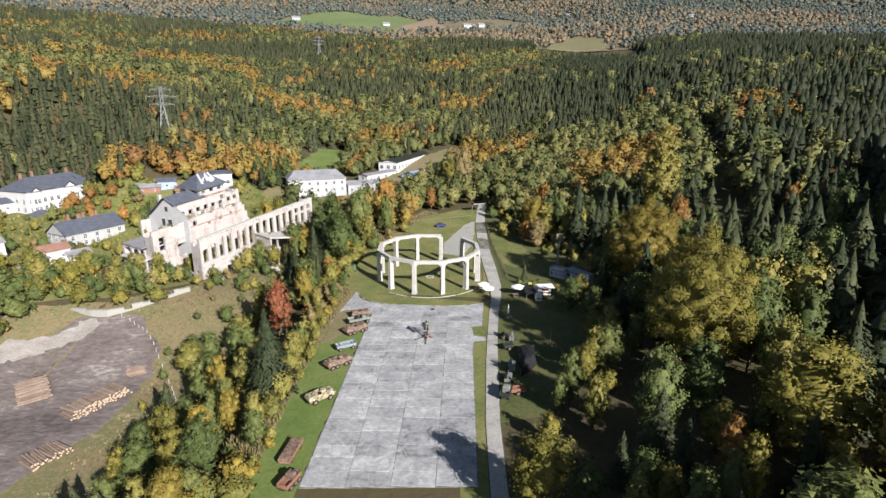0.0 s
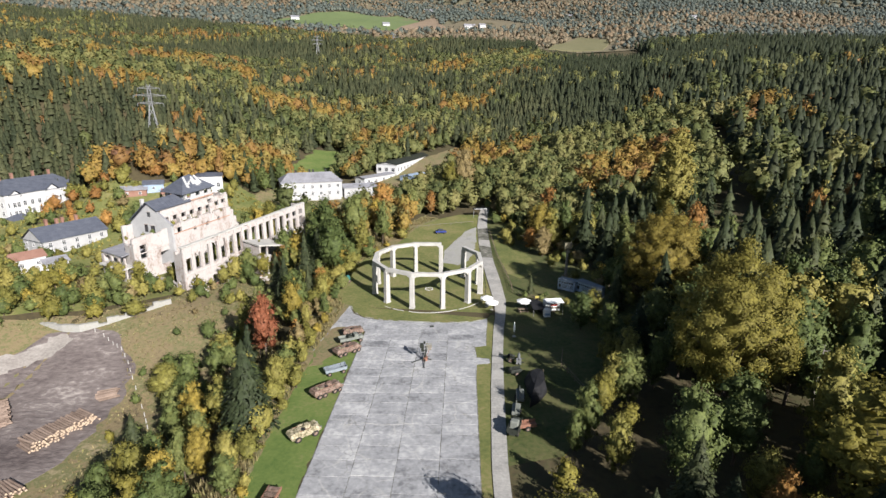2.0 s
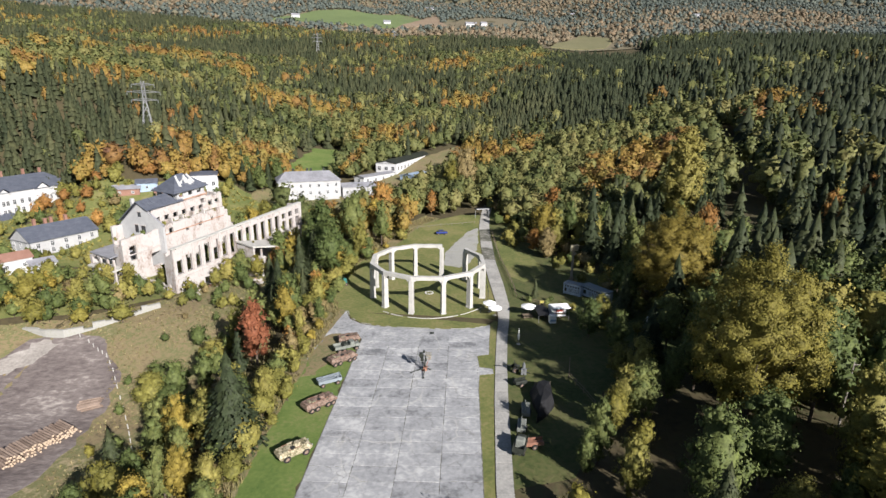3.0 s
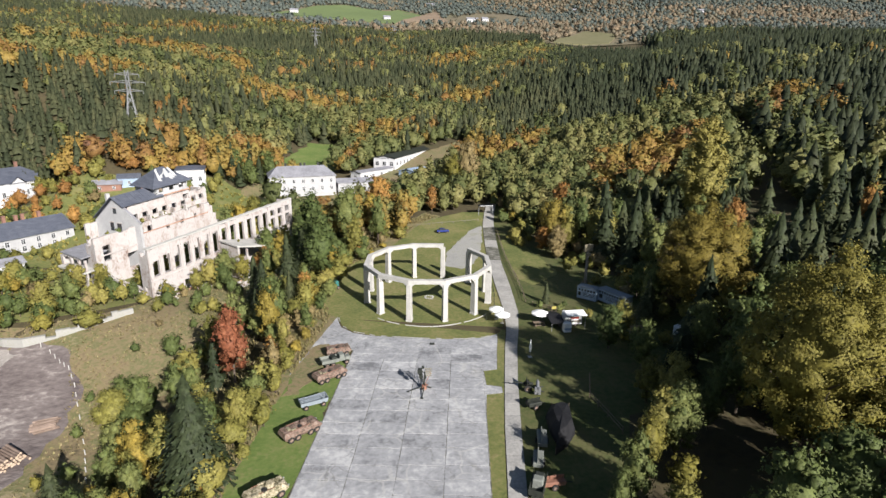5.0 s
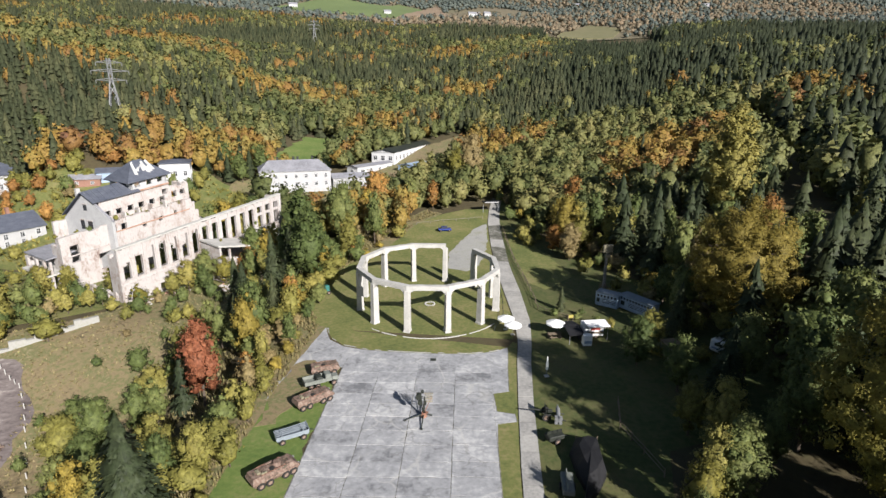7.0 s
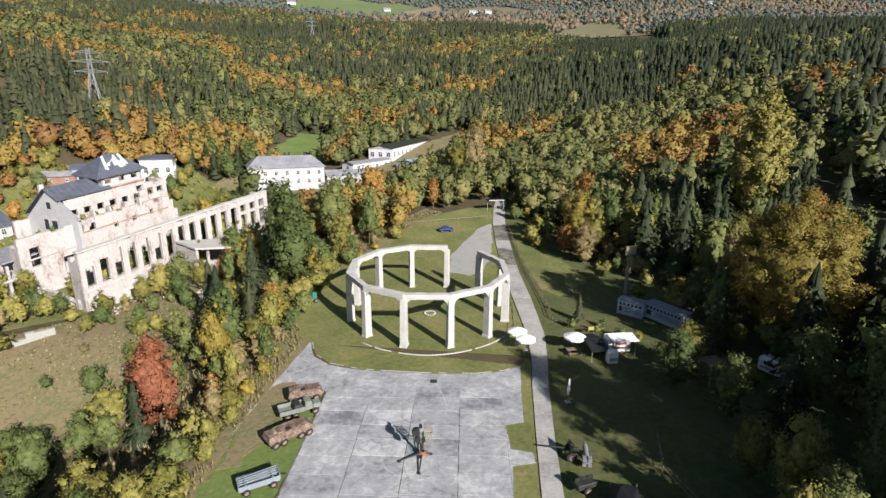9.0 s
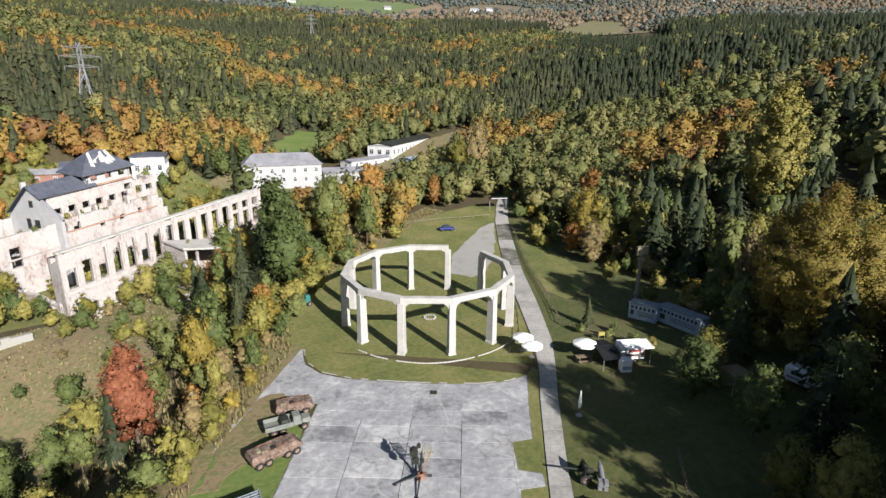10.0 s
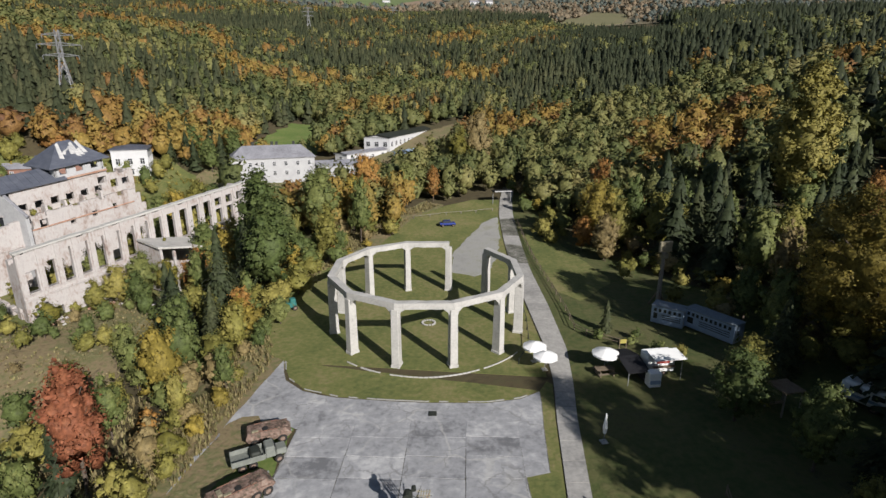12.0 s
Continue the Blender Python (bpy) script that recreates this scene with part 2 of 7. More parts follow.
# ---------------------------------------------------------------- mesh helpers
def np_mesh(name, verts, faces, normals=None, tint=None):
    """A mesh from arrays: points (n, 3) and faces (m, k), all with k corners; normals round off the shading of a crown."""
    verts, faces = np.asarray(verts, np.float32), np.asarray(faces, np.int32)
    me = bpy.data.meshes.new(name)
    m, k = faces.shape
    me.vertices.add(len(verts))
    me.vertices.foreach_set("co", verts.ravel())
    me.loops.add(m * k)
    me.loops.foreach_set("vertex_index", faces.ravel())
    me.polygons.add(m)
    me.polygons.foreach_set("loop_start", np.arange(0, m * k, k, dtype=np.int32))
    me.polygons.foreach_set("loop_total", np.full(m, k, np.int32))
    me.update(calc_edges=True)
    if normals is not None:
        me.polygons.foreach_set("use_smooth", np.ones(m, bool))
        at = me.attributes.new("custom_normal", "FLOAT_VECTOR", "POINT")
        at.data.foreach_set("vector", np.asarray(normals, np.float32).ravel())
    if tint is not None:
        me.attributes.new("tint", "FLOAT", "POINT").data.foreach_set("value", np.asarray(tint, np.float32))
    return me


def part(name, bm, material, parent=None, label=""):
    """Links a bmesh (or a mesh) as one object, under parent where one is given."""
    me = bm
    if isinstance(bm, bmesh.types.BMesh):
        me = bpy.data.meshes.new(name)
        bm.to_mesh(me)
        bm.free()
    if material is not None and not me.materials:
        me.materials.append(material)
    ob = new(name, me)
    if parent is not None:
        ob.parent = parent
    return tagged(ob, label)


def thing(name, m, label, category, group="", kind=""):
    ob = new(name)
    ob.empty_display_size = 0.3
    ob.matrix_world = m
    return tagged(ob, label, category, group, kind)


def box(bm, c, s, m=None, bevel=0.0, taper=1.0):
    """A box round c of size s, its top narrowed by taper."""
    r = bmesh.ops.create_cube(bm, size=1)["verts"]
    for v in r:
        k = taper if v.co.z > 0 else 1
        v.co = Vector((c[0] + v.co.x * s[0] * k, c[1] + v.co.y * s[1] * k, c[2] + v.co.z * s[2]))
    if bevel:
        es = {e for v in r for e in v.link_edges}
        r = list({v for f in bmesh.ops.bevel(bm, geom=list(es), offset=bevel, segments=1, affect="EDGES")["faces"] for v in f.verts} | {v for v in r if v.is_valid})
    if m is not None:
        bmesh.ops.transform(bm, matrix=m, verts=r)
    return r


def one_box(c, s, m=None, bevel=0.0, taper=1.0):
    bm = bmesh.new()
    box(bm, c, s, m, bevel, taper)
    return bm


def tube(bm, a, b, r0, r1=None, n=6):
    """A tapered round bar from a to b."""
    a, b = Vector(a), Vector(b)
    d = b - a
    q = d.to_track_quat("Z", "Y").to_matrix()
    r1 = r0 if r1 is None else r1
    lo = [bm.verts.new(a + q @ Vector((r0 * math.cos(i * math.tau / n), r0 * math.sin(i * math.tau / n), 0))) for i in range(n)]
    hi = [bm.verts.new(b + q @ Vector((r1 * math.cos(i * math.tau / n), r1 * math.sin(i * math.tau / n), 0))) for i in range(n)]
    for i in range(n):
        bm.faces.new((lo[i], lo[(i + 1) % n], hi[(i + 1) % n], hi[i]))
    bm.faces.new(lo[::-1])
    bm.faces.new(hi)


def prism(bm, pts, z0, z1):
    """An upright prism over a polygon (counter-clockwise)."""
    lo = [bm.verts.new((x, y, z0)) for x, y in pts]
    hi = [bm.verts.new((x, y, z1)) for x, y in pts]
    k = len(pts)
    for i in range(k):
        bm.faces.new((lo[i], lo[(i + 1) % k], hi[(i + 1) % k], hi[i]))
    bm.faces.new(lo[::-1])
    bm.faces.new(hi)


# ---------------------------------------------------------------- the lie of the land
def S(a, b, v):
    t = np.clip((np.asarray(v, float) - a) / (b - a), 0, 1)
    return t * t * (3 - 2 * t)


def up(v, k=8.0):
    """max(0, v), rounded off."""
    v = np.asarray(v, float)
    return np.where(v > 6 * k, v, k * np.log1p(np.exp(np.clip(v / k, -40, 40))))


def land(x, y):
    """Height of the ground in metres."""
    x, y = np.asarray(x, float), np.asarray(y, float)
    z = 0.075 * up(y - 34) + (0.19 - 0.03 * S(60, 260, x)) * (up(y - 300, 20) - up(y - 650, 20))
    z = z + 0.15 * up(y - 680, 30)
    low = S(-40, 0, y)
    z = z + S(-23, -46, x) * (-11.7 * (1 - low) - 3.6 * low * (1 - S(20, 75, y)))
    z = z + 0.06 * up(-x - 106) * (1 - S(40, 110, y)) + 3.5 * S(-84, -104, x) * (1 - S(0, 30, y))
    z = z + (95 * (1 - np.exp(-0.32 * up(-x - 62) / 95)) + 0.05 * up(y - 90)) * S(45 + 25 * S(-128, -160, x), 115 + 70 * S(-128, -160, x), y) * (1 - 0.85 * S(260, 520, y))
    z = z + 0.05 * up(-x - 120) * S(300, 560, y)
    near = 0.17 * up(x - 42, 6)
    near = 70 * (1 - np.exp(-near / 70))
    away = S(330, 600, y)
    z = z + near * (1 - away) + 14 * S(190, 420, x) * away
    z = z - 0.9 * S(60, 110, np.hypot(x, y + 20)) * np.sin(x * 0.05) * np.sin(y * 0.043 + 1)
    far = S(700, 1400, y)
    z = z + far * (14 * np.sin(x * 0.006 + 1.3) * np.sin(y * 0.004) + 8 * np.sin(x * 0.017 + y * 0.011))
    return z


def land1(x, y):
    return float(land(x, y))


def inside(poly, x, y):
    """Which points lie in a polygon."""
    x, y = np.asarray(x, float), np.asarray(y, float)
    c = np.zeros(x.shape, bool)
    for (x0, y0), (x1, y1) in zip(poly, poly[1:] + poly[:1]):
        c ^= ((y0 > y) != (y1 > y)) & (x < (x1 - x0) * (y - y0) / (y1 - y0 + 1e-9) + x0)
    return c


def sheet(name, xs, ys, lift=0.0):
    """A grid of ground over the given lines."""
    X, Y = np.meshgrid(xs, ys)
    v = np.stack([X, Y, land(X, Y) + lift], -1).reshape(-1, 3)
    w = len(xs)
    i = (np.arange(len(ys) - 1)[:, None] * w + np.arange(w - 1)).ravel()
    return np_mesh(name, v, np.stack([i, i + 1, i + w + 1, i + w], -1))


def patch(name, poly, mat, lift, label, step=1.5, category="ground"):
    """A piece of ground over a polygon, laid on the land, with a skirt of a few centimetres."""
    bm = bmesh.new()
    vs = [bm.verts.new((px, py, 0)) for px, py in poly]
    bm.faces.new(vs)
    lo = [min(p[i] for p in poly) for i in (0, 1)]
    hi = [max(p[i] for p in poly) for i in (0, 1)]
    for ax in (0, 1):
        for c in np.arange(lo[ax] + step, hi[ax], step):
            no = (1, 0, 0) if ax == 0 else (0, 1, 0)
            bmesh.ops.bisect_plane(bm, geom=bm.verts[:] + bm.edges[:] + bm.faces[:], plane_co=(c, c, 0), plane_no=no)
    rim = [e for e in bm.edges if e.is_boundary]
    for v in bm.verts:
        v.co.z = land1(v.co.x, v.co.y) + lift
    for v in [g for g in bmesh.ops.extrude_edge_only(bm, edges=rim)["geom"] if isinstance(g, bmesh.types.BMVert)]:
        v.co.z -= lift + 0.25
    bmesh.ops.recalc_face_normals(bm, faces=bm.faces)
    return tagged(part(name, bm, mat), label, category, kind="structure")


def wobbly(poly, every=2.0, amp=0.35, seed=1):
    """The polygon with more corners and an uneven edge."""
    rnd, out = random.Random(seed), []
    for (x0, y0), (x1, y1) in zip(poly, poly[1:] + poly[:1]):
        k = max(1, int(math.hypot(x1 - x0, y1 - y0) / every))
        for i in range(k):
            t = i / k
            out.append((x0 + (x1 - x0) * t + rnd.uniform(-amp, amp), y0 + (y1 - y0) * t + rnd.uniform(-amp, amp)))
    return out


gx = np.concatenate([np.linspace(-3600, -260, 36), np.arange(-252, 252, 4.0), np.linspace(260, 3600, 36)])
gy = np.concatenate([np.linspace(-900, -160, 14), np.arange(-150, 260, 4.0), np.arange(264, 720, 12.0), np.linspace(740, 4200, 60)])
tagged(part("ground", sheet("ground", gx, gy), MAT["forest_floor"]), "dark forest floor rising to wooded hills", "ground", kind="structure")
tagged(part("far_hillside", sheet("far_hillside", np.linspace(-3600, 3600, 120), np.concatenate([np.linspace(684, 1500, 50), np.linspace(1520, 4100, 50)]), 0.7), material("far_grass", [(0.085, 0.080, 0.050), (0.150, 0.125, 0.080), (0.105, 0.110, 0.060)], 0.006, 0.95, 0.1, 9)), "brown far hillside of meadows and scrub", "hillside", kind="structure")

# ---------------------------------------------------------------- laid ground
LEAN = 0.055                                   # the plaza's axis, x gained per metre of y


def px(x, y):
    """Plaza coordinates (across from its left edge line, along y) to the world's x."""
    return x + LEAN * (y + 50)


CURB = [(-18.3, -12.3), (-17.6, -14.6), (-16.6, -16.7), (-14.1, -19.1), (-9.8, -20.7), (-3.2, -21.5), (0.7, -21.8), (7.2, -21.9), (11.2, -21.1), (13.8, -19.6)]
ROAD_L = [(8.2, -92), (9.4, -70), (10.4, -60), (11.4, -50), (13.0, -37), (14.6, -25), (15.8, -18), (16.5, -9), (16.4, 6.5), (16.4, 24), (17.0, 43), (18.0, 62), (19.6, 75), (22, 88)]
ROAD_R = [(10.5, -92), (11.7, -70), (12.7, -60), (13.7, -50), (15.2, -37), (16.9, -25), (18.2, -18), (19.5, -9), (20.0, 6.5), (20.0, 24), (20.8, 43), (21.7, 62), (23.2, 75), (25.4, 87)]
RIGHT_PARK = ROAD_R[1:] + [(30, 60), (37, 36), (45, 15), (54, 0), (56, -18), (54, -38), (40, -44), (30, -47), (26, -58), (20, -68)]

patch("lawn_ring", wobbly(CURB, 1.5, 0.1) + [(15.2, -16.5), (16.3, -9), (16.2, 6.5), (16.2, 24), (16.8, 43), (17.8, 62), (19.4, 75), (12, 76), (4, 71), (-4, 62), (-9, 47), (-12, 38), (-20, 26), (-25, 12), (-25, -2), (-21.5, -10)],
      MAT["lawn"], 0.05, "mown lawn with bare patches round the concrete ring")
patch("belt_edge", wobbly([(-29, -92), (-22, -92), (-21, -60), (-20, -40), (-18.5, -24), (-18, -11), (-22, 0), (-21, 14), (-17, 26), (-9, 40), (-2, 62), (4, 72), (-2, 76), (-14, 58), (-22, 40), (-30, 20), (-31, -5), (-28, -30), (-30, -60)], 2, 0.5, 31), MAT["meadow"], 0.03, "tawny rough grass along the wood's edge")
patch("lawn_left", wobbly([(-23.5, -92), (px(-14.6, -92), -92), (px(-14.6, -27), -27), (-16.5, -24.5), (-20.5, -26), (-22.0, -40), (-22.8, -60)], 1.5, 0.35, 3), MAT["lawn_fresh"], 0.05, "fresh green lawn strip beside the plaza")
patch("trodden_earth", wobbly([(-20.6, -25.5), (-18.0, -24.6), (-16.2, -27), (-17.0, -31), (-18.2, -36), (-19.5, -42), (-21.4, -42), (-21.6, -34)], 1.2, 0.5, 41), MAT["meadow"], 0.09, "trodden brown earth beside the parked vehicles")
patch("lawn_strip", [(4.0, -92), (8.1, -92), (9.3, -70), (10.3, -60), (11.3, -50), (12.9, -37), (14.5, -25), (15.6, -18.2), (15.0, -17.5), (13.0, -21), (8, -30), (7, -60)], MAT["lawn"], 0.04, "narrow grass strip between plaza and lane")
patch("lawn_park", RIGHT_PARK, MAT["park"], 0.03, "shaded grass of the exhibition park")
patch("gravel_yard", wobbly([(4.5, 22), (9, 20), (12.5, 25), (15, 36), (16.7, 48), (17.2, 60), (13.5, 56), (9.5, 46), (5, 34)], 1.5, 0.3, 5), MAT["gravel"], 0.09, "pale gravel patch behind the ring")
patch("apron", wobbly([(-18.6, -12.0), (-17.8, -14.9), (-16.9, -17.0), (-14.3, -19.3), (-12.3, -20.3), (-12.7, -27), (-16.4, -25.0), (-20.4, -26.5), (-22.0, -31), (-22.3, -36), (-21.0, -27), (-19.9, -19)], 1.5, 0.12, 7), MAT["slab"], 0.06, "worn concrete apron at the corner of the plaza")
patch("mown_meadow", wobbly([(-122, -80), (-116, -30), (-96, -12), (-70, 0), (-60, 14), (-46, 18), (-42, 2), (-44, -22), (-48, -40), (-47, -60), (-52, -74), (-60, -100)], 4, 1.0, 9), MAT["meadow"], 0.05, "dry tawny meadow on the lower terrace", 3.0)
patch("garden_lawn", wobbly([(-176, 24), (-168, 52), (-146, 72), (-142, 50), (-128, 24), (-142, 6)], 3, 0.8, 16), MAT["lawn"], 0.09, "garden lawns between the houses", 3.0)
patch("gardens", wobbly([(-190, -28), (-190, 84), (-150, 84), (-112, 86), (-84, 98), (-60, 80), (-40, 62), (-32, 40), (-36, 16), (-60, 14), (-72, 2), (-100, -12), (-120, -28)], 4, 1.0, 10), MAT["lawn"], 0.035, "gardens and grass round the houses", 3.0)
patch("side_road", [(-117.3, -3.3), (-116.1, 0.8), (-116.6, 7.6), (-120.3, 12.3), (-122.6, 9.2), (-125.3, 7.1), (-165.3, -6.9), (-157.3, -17.3)], MAT["path"], 0.16, "pale grey asphalt side road between gardens", 3.0, "road")
patch("timber_yard", wobbly([(-112, -42), (-98.6, -29.5), (-92.8, -26.5), (-88.6, -15.6), (-81.1, -12.2), (-72.7, -15.6), (-64.5, -24.9), (-62.4, -33.1), (-61.1, -50.7), (-64.1, -62.4), (-70, -78), (-112, -78)], 2.5, 0.6, 11), MAT["soil"], 0.09, "dark churned soil of a timber yard", 2.5)
patch("dust_bank", wobbly([(-112, -44), (-112, -38), (-98, -27), (-91, -23), (-86, -15), (-82, -17), (-84, -23), (-90, -28), (-95, -34), (-103, -42)], 1.2, 0.9, 12), MAT["ash"], 0.14, "pale dust and ash spread on the timber yard", 2.0)
patch("clearing", wobbly([(-69, 120), (-47, 110), (-45, 158), (-55, 188), (-67, 184), (-71, 150)], 4, 1.2, 13), MAT["lawn_fresh"], 0.06, "green clearing on the wooded slope", 3.0)
patch("lawn_bank", wobbly([(22, 56), (22, 30), (22.5, 12), (26, 8), (34, 17), (31, 34), (25, 54)], 2, 0.4, 21), MAT["lawn"], 0.06, "sunlit grassy bank beside the lane")
patch("lane_yard", wobbly([(-50, 76), (-26, 84), (4, 132), (26, 190), (14, 204), (-4, 176), (-24, 142), (-48, 104), (-72, 104), (-74, 88)], 4, 1.0, 14), MAT["meadow"], 0.05, "open grassy yard beside old sheds", 3.0)

# ---------------------------------------------------------------- trees
rng = np.random.default_rng(7)


def unit(v):
    return v / (np.linalg.norm(v, axis=1)[:, None] + 1e-9)


def cards(cen, soft, size, tri=True):
    """Leaf cards at the points cen, facing about soft: points, faces and shading normals."""
    n = len(cen)
    soft = unit(soft)
    nor = unit(soft + rng.normal(0, 0.6, (n, 3)))
    a = unit(np.cross(nor, rng.normal(0, 1, (n, 3))))
    b = np.cross(nor, a)
    s = size * rng.uniform(0.6, 1.35, (n, 1))
    sh = np.repeat(unit(soft * 0.7 + nor * 0.5), 3, 0)
    v = np.stack([cen + a * s, cen - a * s * 0.5 + b * s * 0.8, cen - a * s * 0.5 - b * s * 0.8], 1)
    return v.reshape(-1, 3), np.arange(3 * n).reshape(n, 3), sh


def ball(n):
    d = rng.normal(0, 1, (n, 3))
    return d / (np.linalg.norm(d, axis=1)[:, None] + 1e-9)


ICO = bmesh.new()
bmesh.ops.create_icosphere(ICO, subdivisions=1, radius=1)
ICO_V, ICO_F = np.array([v.co[:] for v in ICO.verts]), np.array([[v.index for v in f.verts] for f in ICO.faces])
ICO.free()


def clumped(n, h, r, low, clumps, top=0.8, lump=(0.2, 0.34), leaf=0.25, tallish=0.9, stray=0.34, solid=0.59):
    """A crown made of leafy clumps: a dense lumpy body for each and leaves standing off it; points, faces, shading normals."""
    zc, rz = (h + low) / 2, (h - low) / 2
    k = (np.arange(clumps) + 0.5) / clumps
    th = np.arange(clumps) * 2.39996 + rng.uniform(-0.5, 0.5, clumps)
    cz = np.clip(1 - 2 * k + rng.normal(0, 0.10, clumps), -0.98, 1.0)
    d = np.stack([np.sqrt(1 - cz ** 2) * np.cos(th), np.sqrt(1 - cz ** 2) * np.sin(th), cz], -1)
    cr = r * rng.uniform(lump[0], lump[1], clumps)
    reach = np.where(rng.random(clumps) < 0.25, rng.uniform(0.25, 0.6, clumps), rng.uniform(0.78, 1.06, clumps))[:, None]
    c = d * reach * np.stack([r - cr, r - cr, rz - cr * tallish], -1)
    c[:, :2] *= 1 - (1 - top) * np.clip(c[:, 2:3] / rz, -0.25, 1)
    c[:, 2] += zc
    mid = np.array([0, 0, zc - rz * 0.3])
    i = rng.choice(clumps, n, p=cr ** 2 / (cr ** 2).sum())
    o = ball(n)
    o[:, 2] = np.where(o[:, 2] < -0.35, -o[:, 2], o[:, 2])
    far = np.where(rng.random((n, 1)) < stray, rng.uniform(1.0, 1.5, (n, 1)), rng.uniform(0.72, 1.08, (n, 1)))
    p = c[i] + o * cr[i, None] * far * np.array([1, 1, tallish])
    leaves = cards(p, o * 0.6 + unit(p - mid) * 0.75, leaf)
    body = c[:, None] + ICO_V[None] * (cr[:, None, None] * solid * rng.uniform(0.7, 1.25, (clumps, 12, 1))) * np.array([1, 1, tallish])
    nor = unit((ICO_V[None] * 0.7 + unit(c - mid)[:, None] * 0.6).reshape(-1, 3))
    faces = (ICO_F[None] + (np.arange(clumps) * 12)[:, None, None]).reshape(-1, 3)
    return joined(leaves, (body.reshape(-1, 3), faces, nor), core(r, low, h, 6, 3, top, 0.55))


def core(r, low, h, seg, rings, top, full=0.47):
    """The dense lumpy inside of a crown, within its outer leaves."""
    zc, rz = (h + low) / 2, (h - low) / 2
    d = [(0, 0, -1)]
    for i in range(1, rings + 1):
        ph = -math.pi / 2 + math.pi * i / (rings + 1)
        d += [(math.cos(ph) * math.cos(math.tau * (j + 0.5 * i) / seg), math.cos(ph) * math.sin(math.tau * (j + 0.5 * i) / seg), math.sin(ph)) for j in range(seg)]
    d = np.array(d + [(0, 0, 1)])
    p = d * rng.uniform(0.72, 1.25, (len(d), 1)) * np.array([full * r, full * r, (full + 0.06) * rz])
    p[:, :2] *= 1 - (1 - top) * np.clip(p[:, 2:3] / rz, 0, 1)
    p[:, 2] += zc
    F = [(0, 1 + (j + 1) % seg, 1 + j) for j in range(seg)]
    for i in range(rings - 1):
        a = 1 + i * seg
        for j in range(seg):
            k = (j + 1) % seg
            F += [(a + j, a + k, a + seg + j), (a + k, a + seg + k, a + seg + j)]
    a, e = 1 + (rings - 1) * seg, len(d) - 1
    F += [(a + j, a + (j + 1) % seg, e) for j in range(seg)]
    return p, np.array(F), unit(d + np.array([0, 0, 0.25]))


def joined(*pieces):
    V, F, N, base = [], [], [], 0
    for v, f, n in pieces:
        V.append(v)
        F.append(f + base)
        N.append(n)
        base += len(v)
    return np.concatenate(V), np.concatenate(F), np.concatenate(N)


def deciduous_crown(*size, **more):
    return np_mesh("crown", *clumped(*size, **more))


def trunk_mesh(h, r, limbs, spread, seed):
    rnd, bm = random.Random(seed), bmesh.new()
    tube(bm, (0, 0, -0.6), (0.1, 0, h * 0.35), r, r * 0.75, 7)
    tube(bm, (0.1, 0, h * 0.35), (0, 0.15, h * 0.8), r * 0.75, r * 0.2, 6)
    for i in range(limbs):
        a, z = i * 2.4 + rnd.random(), h * rnd.uniform(0.25, 0.6)
        tube(bm, (0.05, 0, z), (spread * math.cos(a), spread * math.sin(a), z + h * rnd.uniform(0.15, 0.3)), r * 0.4, r * 0.1, 5)
    me = bpy.data.meshes.new("trunk")
    bm.to_mesh(me)
    bm.free()
    return me


def spruce_cards(boughs, per, R, size, h=1.0, tiers=5, seg=9):
    """A spruce: ragged tiers of boughs, one above the other, and drooping blades that stand off them."""
    t = 1 - rng.uniform(0.0004, 1, boughs) ** 0.6
    th = rng.uniform(0, math.tau, boughs)
    rad = (R * (1 - t) ** 0.75 * rng.uniform(0.8, 1.18, boughs) + 0.012)
    t, th, rad = (np.repeat(v, per) for v in (t, th, rad))
    m = boughs * per
    f = np.tile((np.arange(per) + 0.6) / per, boughs) ** 0.8 if per > 1 else np.full(m, 0.85)
    d = np.stack([np.cos(th), np.sin(th), np.zeros(m)], -1)
    s = np.stack([-np.sin(th), np.cos(th), np.zeros(m)], -1)
    z = np.array([0, 0, 1.0])
    c = d * (rad * f)[:, None] + z * (0.07 + 0.93 * t - 0.35 * rad * f ** 1.5)[:, None] + s * (rad * rng.uniform(-0.28, 0.28, m) * f)[:, None]
    L = (size * rng.uniform(0.6, 1.3, m) * (0.4 + 0.6 * (1 - t)))[:, None]
    droop = rng.uniform(0.15, 0.55, m)[:, None]
    tip, base = c - d * L * 0.5 + z * L * droop, c + d * L * 0.5 - z * L * droop
    v = np.stack([tip, base - s * L * 0.36, base + s * L * 0.36], 1)
    no = unit(d * 0.8 + z * 0.6 + rng.normal(0, 0.25, (m, 3)))
    pieces = [(v.reshape(-1, 3), np.arange(3 * m).reshape(-1, 3), np.repeat(no, 3, 0))]
    for k in range(tiers):
        lo = 0.06 + 0.90 * k / tiers
        hi = min(1.03, lo + 1.75 / tiers) if k < tiers - 1 else 1.03
        ca = (np.arange(seg) + rng.uniform(-0.3, 0.3, seg)) * math.tau / seg + k * 0.4
        d = np.stack([np.cos(ca), np.sin(ca), np.zeros(seg)], -1)
        rr = R * (1 - lo) ** 0.75 * rng.choice((0.45, 0.65, 0.85, 1.0), seg) * rng.uniform(0.85, 1.1, seg)
        rim = d * rr[:, None] + z * (lo + rng.uniform(-0.3, 0.3, seg) / tiers)[:, None]
        pieces.append((np.concatenate([rim, z[None] * hi]), np.array([(j, (j + 1) % seg, seg) for j in range(seg)]), unit(np.concatenate([d * 0.85 + z * 0.5, z[None]]))))
    out = joined(*pieces)
    return out[0] * h, out[1], out[2]


